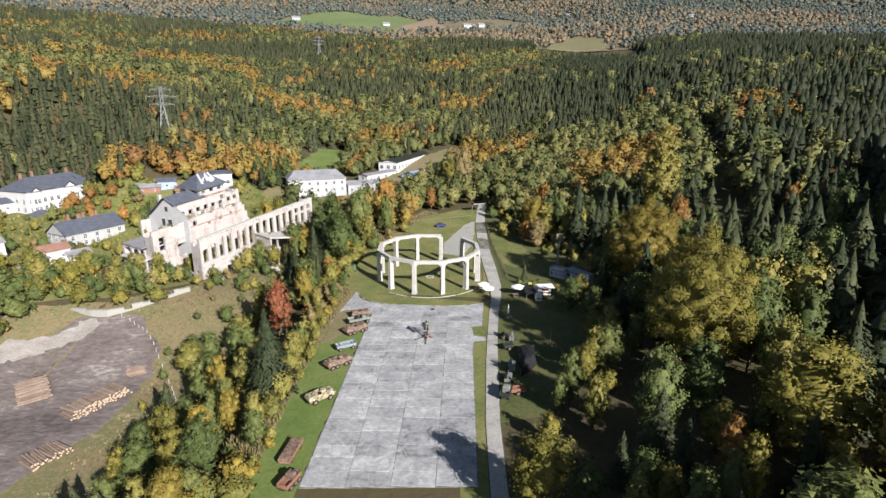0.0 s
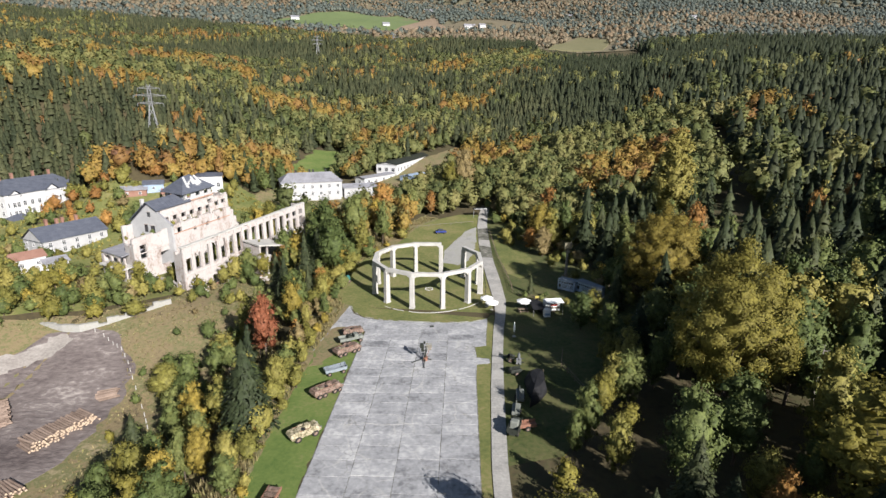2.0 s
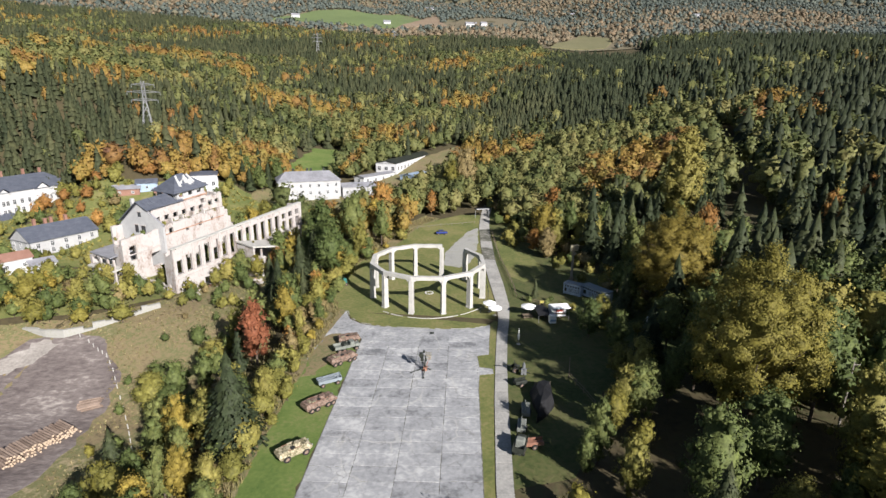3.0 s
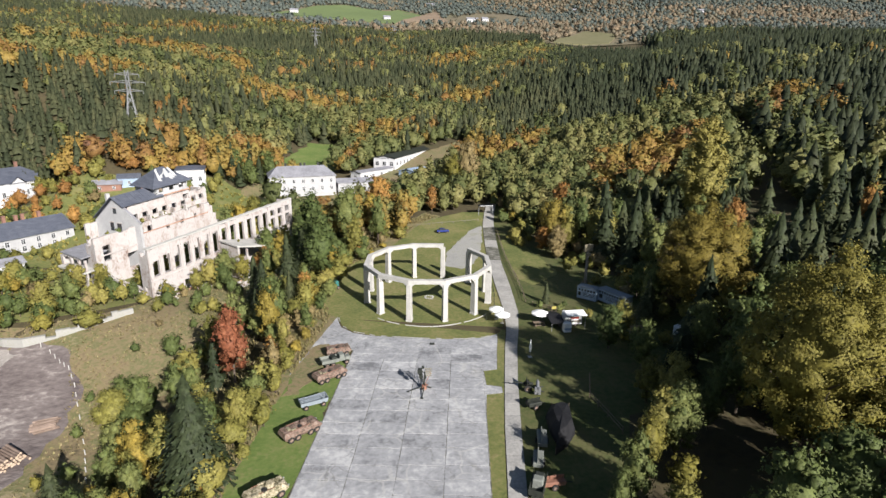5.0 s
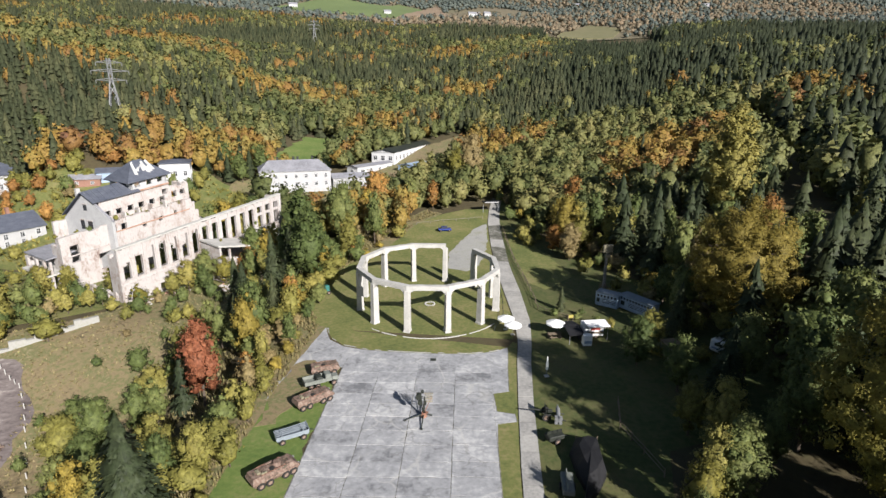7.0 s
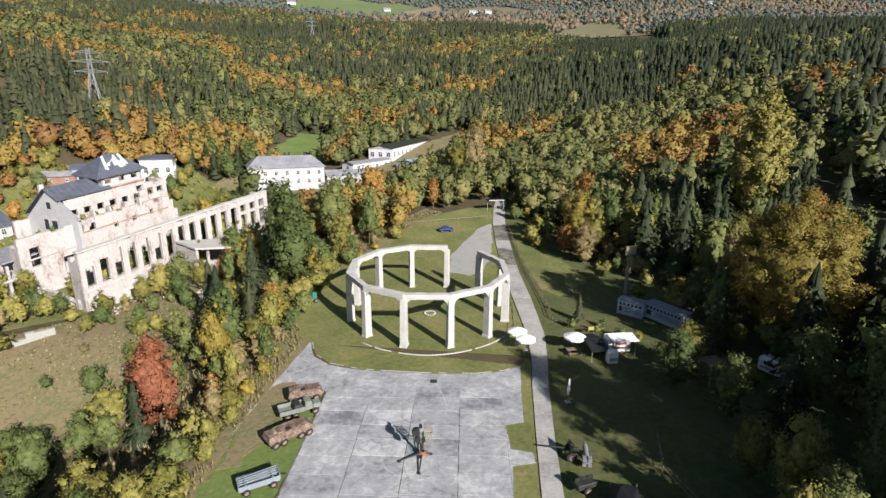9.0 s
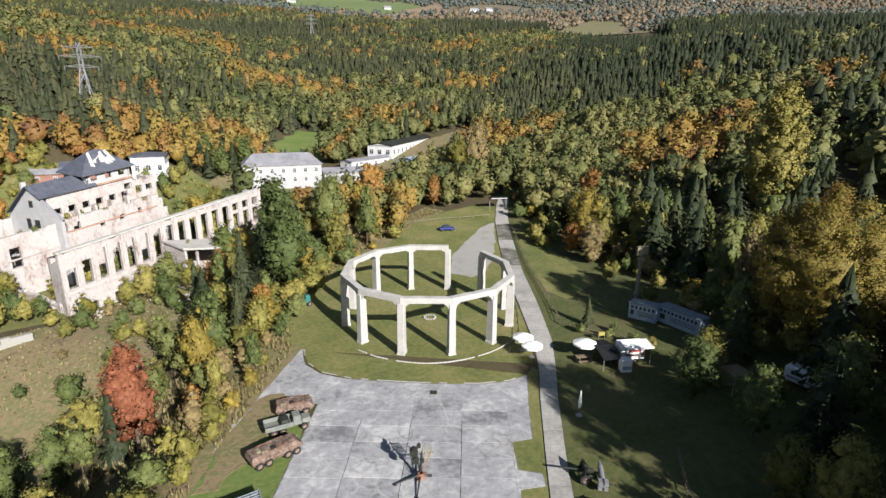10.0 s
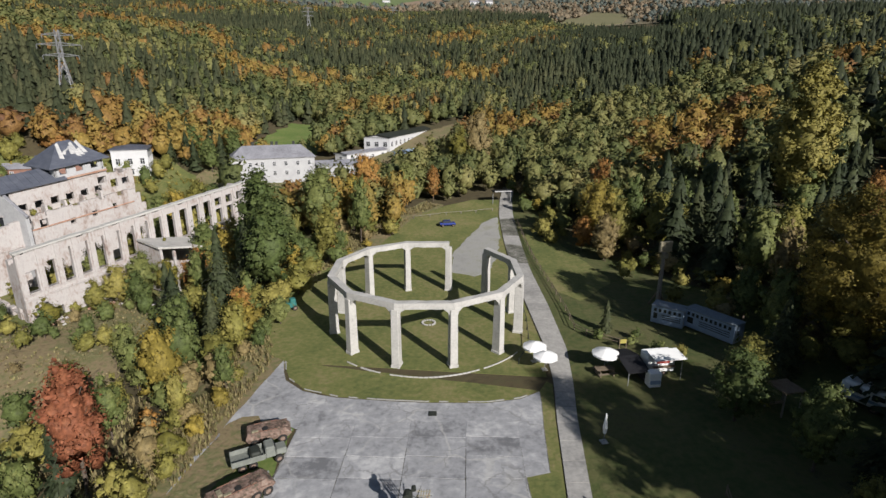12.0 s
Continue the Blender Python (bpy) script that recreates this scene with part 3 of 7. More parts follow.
def spruce_crown(h, r, boughs, per, size, tiers, seg):
    return np_mesh("crown", *spruce_cards(boughs, per, r / h, size, h, tiers, seg))


# kinds of tree: crown mesh, trunk mesh, height, radius
KIND = {}
for i in range(3):
    KIND["broad%d" % i] = (deciduous_crown(3700, 16, 5.3, 1.0, 60, 0.75, (0.14, 0.34), 0.205, 1.0), trunk_mesh(14, 0.3, 7, 2.6, i), 16, 5.3)
    KIND["mid%d" % i] = (deciduous_crown(1150, 14, 4.6, 0.8, 32, 0.72, (0.17, 0.38), 0.28, 1.0), trunk_mesh(12, 0.24, 4, 2.0, 10 + i), 14, 4.6)
    KIND["bush%d" % i] = (deciduous_crown(360, 5, 2.7, -0.3, 14, 0.8, (0.22, 0.42), 0.2), trunk_mesh(3.2, 0.1, 5, 1.2, 20 + i), 5, 2.7)
    KIND["spruce%d" % i] = (spruce_crown(18, 4.0, 420, 6, 0.045, 9, 13), trunk_mesh(17, 0.25, 0, 0, 30 + i), 18, 3.6)
    KIND["smid%d" % i] = (spruce_crown(16, 3.7, 130, 4, 0.066, 7, 11), trunk_mesh(15, 0.2, 0, 0, 40 + i), 16, 3.2)
for i in range(2):
    KIND["tall%d" % i] = (deciduous_crown(3000, 20, 4.2, 2.0, 70, 0.55, (0.18, 0.34), 0.24, 1.3), trunk_mesh(19, 0.28, 6, 2.0, 50 + i), 20, 4.2)
KIND["giant"] = (deciduous_crown(52000, 32, 11.6, 4.0, 230, 0.8, (0.07, 0.17), 0.175, 1.0, 0.4, 0.55), trunk_mesh(28, 0.75, 16, 7.5, 60), 32, 11.6)
KIND["poplar"] = (deciduous_crown(7500, 34, 6.4, 3.0, 110, 0.7, (0.14, 0.27), 0.34, 1.3), trunk_mesh(30, 0.6, 8, 3.0, 61), 34, 6.4)
TONE = dict(green="green", olive="olive green", gold="golden green", yellow="golden yellow", orange="rusty orange", red_l="deep red", tan="tan and half-bare", spruce="dark green")
COUNT = {}


def tree(kind, x, y, h, tone, wide=1.0, sink=0.0, name=""):
    """One tree of that kind, h metres high."""
    crown, trunk, h0, r0 = KIND[kind]
    s = h / h0
    name = name or ("spruce_tree" if tone == "spruce" else ("bush" if kind.startswith("bush") else "tree"))
    word = {"spruce_tree": "spruce with drooping boughs", "bush": "shrub", "young_tree": "young tree with a loose crown", "tree": "broadleaved tree in autumn leaf"}[name]
    place = "on the slope" if x < -23 else ("in the park wood" if x > 23 else "beside the lawn")
    e = thing(name, pose(x, y, land1(x, y) - sink) @ Matrix.Rotation(rng.uniform(0, math.tau), 4, "Z") @ Matrix.Diagonal((s * wide, s * wide, s, 1)),
              "%s %s %s" % (TONE[tone], word, place), "tree" if name != "bush" else "bush", name + " stand")
    t = part("trunk", trunk, MAT["bark"], e)
    c = part("crown", crown, None, e)
    if not crown.materials:
        crown.materials.append(MAT["green"])
    c.material_slots[0].link = "OBJECT"
    c.material_slots[0].material = MAT[tone]
    COUNT[kind] = COUNT.get(kind, 0) + 1
    return e


# single trees that stand out, with some added only for shade
tree("giant", 45.8, -60.4, 28.2, "gold", 0.85)
tree("giant", 53.5, -17, 23.5, "yellow", 1.08)
tree("tall1", -33.5, -30.5, 15.0, "red_l", 1.08)
for k, x, y, h, tone, w in (
        ("spruce0", -26.5, -61, 15.0, "spruce", 1.25), ("spruce1", -33.0, 5, 15.0, "spruce", 1.0), ("spruce2", -36.5, -3, 12.0, "spruce", 1.1), ("spruce0", -29.5, -7, 9.5, "spruce", 1.0),
        ("spruce1", -40, 2, 12, "spruce", 1), ("spruce2", -31, 12, 14, "spruce", 1),
        ("tall0", -29.5, 17, 22, "green", 1.2), ("tall1", -26, 9, 18, "green", 1.2), ("broad1", -25, 44, 18, "green", 0.9), ("broad2", -18.5, 50, 14, "yellow", 0.8), ("broad0", -18, 70, 16, "orange", 0.95), ("tall0", -21, 30, 12, "olive", 1.1),
        ("broad1", -7, 72, 13, "green", 0.75), ("tall1", 0.5, 76, 10.5, "orange", 1.0), ("broad1", 15, 104, 22, "tan", 0.8), ("broad2", 9, 101, 17, "gold", 0.8),
        ("broad2", -39, -52, 12, "yellow", 0.7), ("broad0", -49, -33, 10, "green", 1.0), ("bush0", -46, -22, 6, "olive", 1.2), ("bush1", -72, -9, 6.0, "olive", 1.3),
        ("broad1", -42, -75, 12, "green", 0.9), ("broad2", -30, -80, 11, "green", 0.95), ("broad0", -30.5, -69, 9, "yellow", 0.8), ("bush1", -24.8, -63, 4, "orange", 0.6),
        # Added to shade the park: (42, -71) and four unseen ones near y -112.
        ("broad1", 51, -82, 19, "gold", 1.15), ("broad2", 33, -76, 16.5, "green", 0.75), ("broad0", 42.0, -71, 15.0, "green", 0.9), ("tall0", 30, -112, 25, "green", 1.2), ("tall1", 40, -114, 26, "olive", 1.2), ("tall0", 50, -113, 27, "green", 1.2), ("tall1", 60, -111, 28, "olive", 1.2), ("broad0", 13.6, -89.5, 12.0, "gold", 1.05), ("broad1", 27.8, -58.5, 8.0, "gold", 0.85), ("bush2", 31, -62, 5.0, "gold", 1.0),
        ("broad2", 39, -85, 11, "orange", 0.6), ("broad0", 57, -90, 19, "yellow", 0.9), ("spruce1", 32, -87, 12, "spruce", 1.0), ("broad1", 33.5, -26.0, 9.0, "green", 1.1), ("broad0", 37.0, -21.5, 8.0, "olive", 1.1), ("smid1", 26.5, -3.6, 5.0, "spruce", 1.0), ("bush0", 24.6, -6.4, 1.9, "green", 1.1), ("bush1", 28.4, -8.6, 2.0, "green", 1.2), ("bush2", 31.4, -10.8, 2.2, "green", 1.2), ("bush0", 33.6, -12.3, 2.3, "olive", 1.1), ("bush1", 30.0, -6.4, 2.0, "green", 1.0), ("broad2", 44, 60, 15, "orange", 0.9), ("broad0", 52, 34, 12, "olive", 0.9),
        ("poplar", 79, 37, 34, "olive", 1.05), ("broad1", 74, 10, 17, "orange", 0.6), ("broad0", 36.5, 38, 16, "yellow", 0.95), ("broad2", 36, 29, 10, "tan", 1.0), ("broad1", 33, 35, 8, "orange", 1.0), ("broad2", 40, 33, 12, "olive", 0.9), ("broad0", 71, -41, 20, "green", 0.7),
        ("tall0", 24, -93, 9, "olive", 1), ("spruce2", 25.5, -84, 8, "spruce", 0.9), ("broad1", 62, -30, 15, "green", 1), ("spruce0", 61, -47, 16, "spruce", 1), ("broad2", 36.5, -34, 9.5, "green", 0.9), ("spruce0", 41.5, -37, 12, "spruce", 1.1), ("broad0", 46.5, -33, 12, "green", 0.9), ("broad1", 33.5, -44, 8, "olive", 0.9), ("broad0", 46.5, -11.5, 12, "green", 0.8), ("broad1", 47, -3, 9, "green", 0.9), ("spruce1", 44, -16.5, 10, "spruce", 1.1)):
    tree(k, x, y, h, tone, w)

for k, (x, y, h) in enumerate(((-71, 97, 9), (-75, 94, 10), (-79, 98, 11), (-74, 101, 10), (-70, 103, 11), (-84, 97, 10), (-80, 104, 12), (-86, 103, 11), (-75, 107, 11), (-67, 108, 12), (-90, 100, 9), (-83, 109, 12), (-70, 113, 12), (-77, 113, 13))):
    tree("smid%d" % (k % 3) if k % 3 else "mid%d" % (k % 2), x, y, h, "spruce" if k % 3 else "green", 1.1)
for x, y, h, tone in ((-104, -6, 9, "olive"), (-110, -12, 10, "green"), (-100, -12, 7.5, "olive"), (-116, -4, 9, "gold"), (-121, -14, 9, "green"), (-112, 2, 8, "olive"), (-105, -18, 6, "green"), (-124, -2, 10, "olive"), (-97, -4, 7, "gold"), (-52, -36, 9.5, "olive"), (-47.5, -38, 8, "green"), (-54, -30, 7, "green")):
    tree("broad%d" % (int(h * 2) % 3), x, y, h, tone, 1.15)

OPEN = [
    [(-22, -92), (-24, -60), (-23.5, -40), (-21.5, -20), (-26, -3), (-26, 13), (-21, 27), (-13, 38), (-10, 47), (-5, 63), (4, 73), (12, 78), (28, 92), (30, 60), (37, 38), (46, 16), (53, 0), (54, -16), (47, -31), (38, -40), (29, -48), (22, -62), (14, -76), (12, -92)],
    [(-140, -90), (-140, -30), (-98, -10), (-70, 2), (-60, 16), (-45, 16), (-41, 2), (-43, -22), (-48, -38), (-47, -60), (-51, -73), (-58, -95)],
    [(-68, -2), (-38, 44), (-42, 56), (-60, 76), (-82, 96), (-100, 90), (-128, 82), (-185, 84), (-190, 20), (-130, -30), (-96, -10)],
    [(-52, 74), (-40, 66), (-26, 82), (4, 130), (28, 192), (14, 208), (-6, 180), (-26, 146), (-48, 110), (-76, 108), (-76, 86)],
    [(-70, 118), (-46, 108), (-44, 160), (-54, 190), (-68, 186), (-72, 150)],
    [(80, -10), (90, -8), (103, 22), (123, 68), (145, 120), (166, 175), (156, 178), (133, 122), (111, 70), (91, 24)],
    [(140, 600), (285, 590), (300, 720), (150, 720)],
]


def wooded(x, y):
    ok = np.ones(np.shape(x), bool)
    for p in OPEN:
        ok &= ~inside(p, x, y)
    return ok


def scatter(x0, x1, y0, y1, step, jitter=0.45):
    X, Y = np.meshgrid(np.arange(x0, x1, step), np.arange(y0, y1, step))
    X, Y = X.ravel(), Y.ravel()
    return X + rng.uniform(-jitter, jitter, X.size) * step, Y + rng.uniform(-jitter, jitter, Y.size) * step


def drift(x, y, k, s):
    """Slow random field for stands of one kind, 0 to 1."""
    return 0.5 + 0.25 * (np.sin(x * k + s) * np.cos(y * k * 1.3 + 2 * s) + np.sin((x + y) * k * 0.7 + 3 * s) * np.cos((x - y) * k * 1.9 + s))


HEROES = np.array([(o.matrix_world.translation.x, o.matrix_world.translation.y, 0.32 * o.matrix_world.to_scale()[2] * 16) for o in scene.objects if o.type == "EMPTY" and o.get("category") == "tree"])


def pick(r, table):
    for tone, p in table:
        r -= p
        if r < 0:
            return tone
    return table[-1][0]


BELT = [("green", 0.58), ("olive", 0.15), ("gold", 0.06), ("yellow", 0.07), ("orange", 0.04), ("tan", 0.05), ("spruce", 0.05)]
DARK = [("spruce", 0.72), ("green", 0.17), ("olive", 0.07), ("tan", 0.02), ("orange", 0.02)]
PARK = [("green", 0.42), ("olive", 0.30), ("spruce", 0.22), ("yellow", 0.03), ("orange", 0.03)]
HILL = [("spruce", 0.26), ("green", 0.38), ("olive", 0.18), ("yellow", 0.05), ("orange", 0.05), ("tan", 0.08)]
# near woods, tree by tree
def plant(x, y, table, lo, hi, fine):
    tone = pick(rng.random(), table)
    h = rng.uniform(lo, hi)
    i = rng.integers(0, 3)
    if tone == "spruce":
        tree(("spruce%d" if fine else "smid%d") % i, x, y, h * 1.12, tone, rng.uniform(0.9, 1.2))
    elif h < 6.5:
        tree("bush%d" % i, x, y, h, tone, rng.uniform(0.8, 1.15))
    else:
        tree(("broad%d" if fine else "mid%d") % i, x, y, h, tone, rng.uniform(0.60, 0.92))


KEEP = ((29, -20, 6), (25, -17, 5), (-34, -36, 6.5), (-35.5, -43, 4.5), (-26, -66, 3.5), (43, -70, 9), (30, -66, 5))       # room in front of single trees


def free(x, y, k=0.55):
    if any(math.hypot(x - a, y - b) < c for a, b, c in KEEP):
        return False
    return not (np.hypot(HEROES[:, 0] - x, HEROES[:, 1] - y) < 2.4 + HEROES[:, 2] * k).any()


EASTWOOD = [(52, -70), (57, -30), (66, -14), (92, -24), (92, -84), (66, -100), (30, -98), (22, -86), (34, -70)]
WESTBELT = [(-22.5, -92), (-24.5, -60), (-24, -40), (-22, -20), (-26.5, -3), (-26.5, 13), (-21.5, 27), (-14, 40), (-36, 44), (-42, 20), (-41, 2), (-43, -22), (-48, -38), (-47, -60), (-51, -76), (-50, -92)]
X, Y = scatter(15, 40, -100, -48, 4.7)
for x, y in zip(X, Y):
    if x > np.interp(y, (-92, -76, -62, -48), (14.5, 16, 25, 33)) and free(x, y, 0.3) and rng.random() < 0.7:
        h = min(11.5, max(2.6, (x - 12) / 1.07)) * rng.uniform(0.7, 1.0)
        plant(x, y, [("green", 0.44), ("olive", 0.22), ("gold", 0.16), ("spruce", 0.18)], h, h + 0.1, True)
X, Y = scatter(16, 94, -104, -12, 6.2)
for x, y in zip(X, Y):
    if x > 40 and inside(EASTWOOD, x, y) and not inside([(46, -66), (47.5, -42), (55, -30), (70, -36), (70, -66)], x, y) and free(x, y, 0.4) and not (x > 50 and y < -80) and rng.random() < 0.75:
        plant(x, y, PARK if x < 50 else DARK, 4.5 if x < 33 else (8 if x < 50 else 14), 7.2 if x < 33 else (12 if x < 50 else 20), y < -50 and x < 60)
# Wood added here to throw shade over the park.
SHADEWOOD = [(46, -66), (47.5, -42), (55, -30), (70, -36), (70, -66)]
X, Y = scatter(44, 72, -68, -28, 5.2)
for x, y in zip(X, Y):
    if inside(SHADEWOOD, x, y) and math.hypot(x - 43, y + 60) > 9 and rng.random() < 0.62:
        plant(x, y, [("green", 0.6), ("spruce", 0.3), ("olive", 0.1)], 15, 20, False)
X, Y = scatter(-54, -12, -95, 46, 4.9)
for x, y in zip(X, Y):
    if inside(WESTBELT, x, y) and free(x, y, 0.35):
        edge_near = x > -28
        plant(x, y, BELT if y < 0 else BELT + [("spruce", 0.0)], 3.5 if edge_near else 6, 8 if edge_near else 12.5, y < -30)
X, Y = scatter(-150, 150, -112, 45, 7.0)
for x, y in zip(X, Y):
    if (-30 < x < 14 and y < -88) or not wooded(x, y) or abs(x) > 0.9 * (y + 142) + 12 or inside(EASTWOOD, x, y) or inside(WESTBELT, x, y) or not free(x, y) or (22 < x < 52 and y < -40 and rng.random() < 0.8):
        continue
    low = x < 0 and y < 10
    table = BELT if x < 0 and y < 60 else (PARK if y < 60 else HILL)
    if x > 42 and y < 60:
        table = DARK
    if low:
        plant(x, y, table, 6, 12, y < -40)
    elif 10 < x < 36 and y < -40:
        continue
    elif y < 40:
        plant(x, y, table, 10, 16, y < -30)
    else:
        plant(x, y, table, 11, 17, False)
# grey leafless trees at the foot of the great tree
BARE = trunk_mesh(9, 0.14, 30, 2.6, 77)
for x, y, k in ((47.5, -63, 0.95), (49.5, -60.5, 0.8), (45.5, -66, 0.7)):
    e = thing("bare_tree", pose(x, y, land1(x, y), 0, 0, 40 * k) @ Matrix.Scale(k, 4), "grey leafless young tree in the park wood", "tree", "bare_tree stand")
    part("trunk", BARE, MAT["birchbark"], e)
# scrub along the plaza's edge and round the ruin
for x0, x1, y0, y1, step in ((28, 35, 40, 66, 4.4), (37, 47, 18, 40, 4.4), (46, 56, -2, 20, 4.6), (52, 60, -22, 0, 5), (25, 30, 64, 90, 4.6), (-24, -14, 28, 44, 4.6), (-14, -6, 46, 66, 4.2), (-27, -22.5, -90, 30, 3.4), (-58, -44, -14, 10, 8), (-112, -76, -4, 16, 6.2), (-128, -92, -26, 8, 7.5), (-60, -34, 50, 80, 7), (-160, -98, 10, 78, 9.5), (40, 50, -30, 10, 9)):
    X, Y = scatter(x0, x1, y0, y1, step)
    for x, y in zip(X, Y):
        if inside([(-67, 5), (-41, 46), (-62, 76), (-100, 36), (-88, 16)], x, y) or inside([(-160, 58), (-140, 94), (-158, 102), (-134, 36), (-124, 28), (-108, 50), (-120, 58)], x, y):
            continue
        tree("bush%d" % rng.integers(0, 3), x, y, rng.uniform(1.8, 5.6), pick(rng.random(), [("olive", 0.48), ("green", 0.27), ("tan", 0.13), ("yellow", 0.12)]), rng.uniform(0.8, 1.3))


def young(x0, x1, y0, y1, step, lo, hi, table, bad=()):
    X, Y = scatter(x0, x1, y0, y1, step)
    for x, y in zip(X, Y):
        if not any(inside(p, x, y) for p in bad) and rng.random() < 0.8:
            tree("bush%d" % rng.integers(0, 3), x, y, rng.uniform(lo, hi), pick(rng.random(), table), rng.uniform(0.7, 1.0), name="young_tree")


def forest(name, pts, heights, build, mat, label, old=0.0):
    """Many trees joined into one mesh; build() gives the unit trees from which they are drawn; old: how far the eastern
    slope's shade is put into the tint.
    """
    units = build()
    which = rng.integers(0, len(units), len(pts))
    V, F, N, T, base = [], [], [], [], 0
    # Tint sinks eastward in place of the shade on that slope.
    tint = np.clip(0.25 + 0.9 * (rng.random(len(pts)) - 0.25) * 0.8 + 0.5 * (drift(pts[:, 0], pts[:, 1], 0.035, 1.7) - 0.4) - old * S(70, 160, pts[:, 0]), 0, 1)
    for k, (uv, uf, un) in enumerate(units):
        sel = np.where(which == k)[0]
        if not len(sel):
            continue
        a = rng.uniform(0, math.tau, len(sel))
        s = heights[sel]
        w = s * rng.uniform(0.8, 1.2, len(sel))
        T.append(np.repeat(tint[sel], len(uv)))
        x = (uv[None, :, 0] * np.cos(a)[:, None] - uv[None, :, 1] * np.sin(a)[:, None]) * w[:, None] + pts[sel, 0][:, None]
        y = (uv[None, :, 0] * np.sin(a)[:, None] + uv[None, :, 1] * np.cos(a)[:, None]) * w[:, None] + pts[sel, 1][:, None]
        z = uv[None, :, 2] * s[:, None] + pts[sel, 2][:, None]
        V.append(np.stack([x, y, z], -1).reshape(-1, 3))
        ca, sa = np.cos(a)[:, None], np.sin(a)[:, None]
        N.append(np.stack([un[None, :, 0] * ca - un[None, :, 1] * sa, un[None, :, 0] * sa + un[None, :, 1] * ca, np.repeat(un[None, :, 2], len(sel), 0)], -1).reshape(-1, 3))
        F.append((uf[None] + (np.arange(len(sel)) * len(uv))[:, None, None] + base).reshape(-1, 3))
        base += len(sel) * len(uv)
    return tagged(part(name, np_mesh(name, np.concatenate(V), np.concatenate(F), np.concatenate(N), np.concatenate(T)), mat), label, "forest", kind="stuff")


def unit_round(n, clumps, leaf, wide=0.40, low=0.04, inner=(7, 3)):
    """Round-crowned unit trees; without clumps, one lumpy body each."""
    def f():
        out = []
        for _ in range(6):
            w = wide * rng.uniform(0.85, 1.15)
            if clumps:
                out.append(clumped(n, 1.0, w, low, clumps, rng.uniform(0.65, 0.9), (0.3, 0.5), leaf, 0.95))
            else:
                o = ball(n)
                o[:, 2] = np.where(o[:, 2] < -0.2, -o[:, 2], o[:, 2])
                p = o * rng.uniform(0.72, 1.08, (n, 1)) * np.array([w, w, (1 - low) / 2]) + np.array([0, 0, (1 + low) / 2])
                out.append(joined(cards(p, o + np.array([0, 0, 0.2]), leaf), core(w, low, 1.0, *inner, 0.8, 0.74)))
        return out
    return f


def unit_spiky(boughs, per, size, tiers, seg, wide=(0.21, 0.28)):
    def f():
        return [spruce_cards(boughs, per, rng.uniform(*wide), size, 1.0, tiers, seg) for _ in range(6)]
    return f


# the woods behind, up to the crest
X, Y = scatter(-760, 760, 45, 690, 5.0)
more_x, more_y = scatter(-760, 760, 330, 690, 8.5)
X, Y = np.concatenate([X, more_x]), np.concatenate([Y, more_y])
keep = wooded(X, Y) & ((Y > 45) | (np.abs(X) > 150)) & (np.abs(X) < 0.93 * (Y + 142) + 15)
side_x, side_y = scatter(14, 330, -175, 130, 6.6)
sk = (side_x > 0.9 * (side_y + 142) + 12) & (side_x > 20) & (side_y > -92) & (side_x < 0.9 * (side_y + 142) + 70) | ((side_x > 150) & (side_x < 0.93 * (side_y + 142) + 15) & (side_y < 96))
# Trees right of the view are unseen, added to shade the east slope.
unseen_tall = np.concatenate([np.zeros(keep.sum(), bool), (side_x > 0.9 * (side_y + 142) + 12)[sk]])
X, Y = np.concatenate([X[keep], side_x[sk]]), np.concatenate([Y[keep], side_y[sk]])
thin = rng.random(X.size) < np.where(X > 0.35 * Y + 40, 0.62, 0.95)
X, Y, unseen_tall = X[thin], Y[thin], unseen_tall[thin]
con = drift(X, Y, 0.012, 0.7) + 0.34 * (drift(X, Y, 0.05, 2.1) - 0.5) + 0.07 * S(170, 330, Y) + 0.07 * S(330, 500, Y) + 0.10 * S(60, 110, X) + 0.12 * S(110, 190, X) - 0.24 * S(-140, -40, X) * S(110, 30, X) * (1 - S(230, 330, Y)) + rng.normal(0, 0.20, X.size)
aut = drift(X, Y, 0.03, 4.4) + rng.normal(0, 0.10, X.size) - 0.13 * S(20, 140, X) + 0.03 * S(-60, -130, X) * (1 - S(140, 220, Y))
P = np.stack([X, Y, land(X, Y) - 0.4], -1)
is_c = (con > 0.55 - 0.10 * S(140, 230, Y)) | unseen_tall
is_a = ~is_c & (aut + 0.14 * S(200, 120, Y) * S(-45, -75, X) > 0.62)
is_g = ~is_c & ~is_a
hh = rng.uniform(8.0, 14.0, X.size) * (1 + 0.5 * S(0, 60, X - 0.35 * Y - 40))
# The unseen ones are made extra tall for longer shadows.
hh = np.where(unseen_tall, rng.uniform(24, 31, X.size) - 12 * S(-50, -85, Y), hh)
deep, front = Y > 330, (Y < 230) & (np.abs(X) < 230)
FINE, PLAIN = unit_round(140, 9, 0.054), unit_round(54, 0, 0.07)
# 0.8 puts the east slope's shade into the tint of both spruce stands.
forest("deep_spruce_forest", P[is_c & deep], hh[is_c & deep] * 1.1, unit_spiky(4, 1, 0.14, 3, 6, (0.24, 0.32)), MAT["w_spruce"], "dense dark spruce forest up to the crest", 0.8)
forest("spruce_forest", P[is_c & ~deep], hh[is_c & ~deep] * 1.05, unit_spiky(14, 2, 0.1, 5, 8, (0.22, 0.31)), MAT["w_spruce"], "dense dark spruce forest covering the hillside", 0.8)
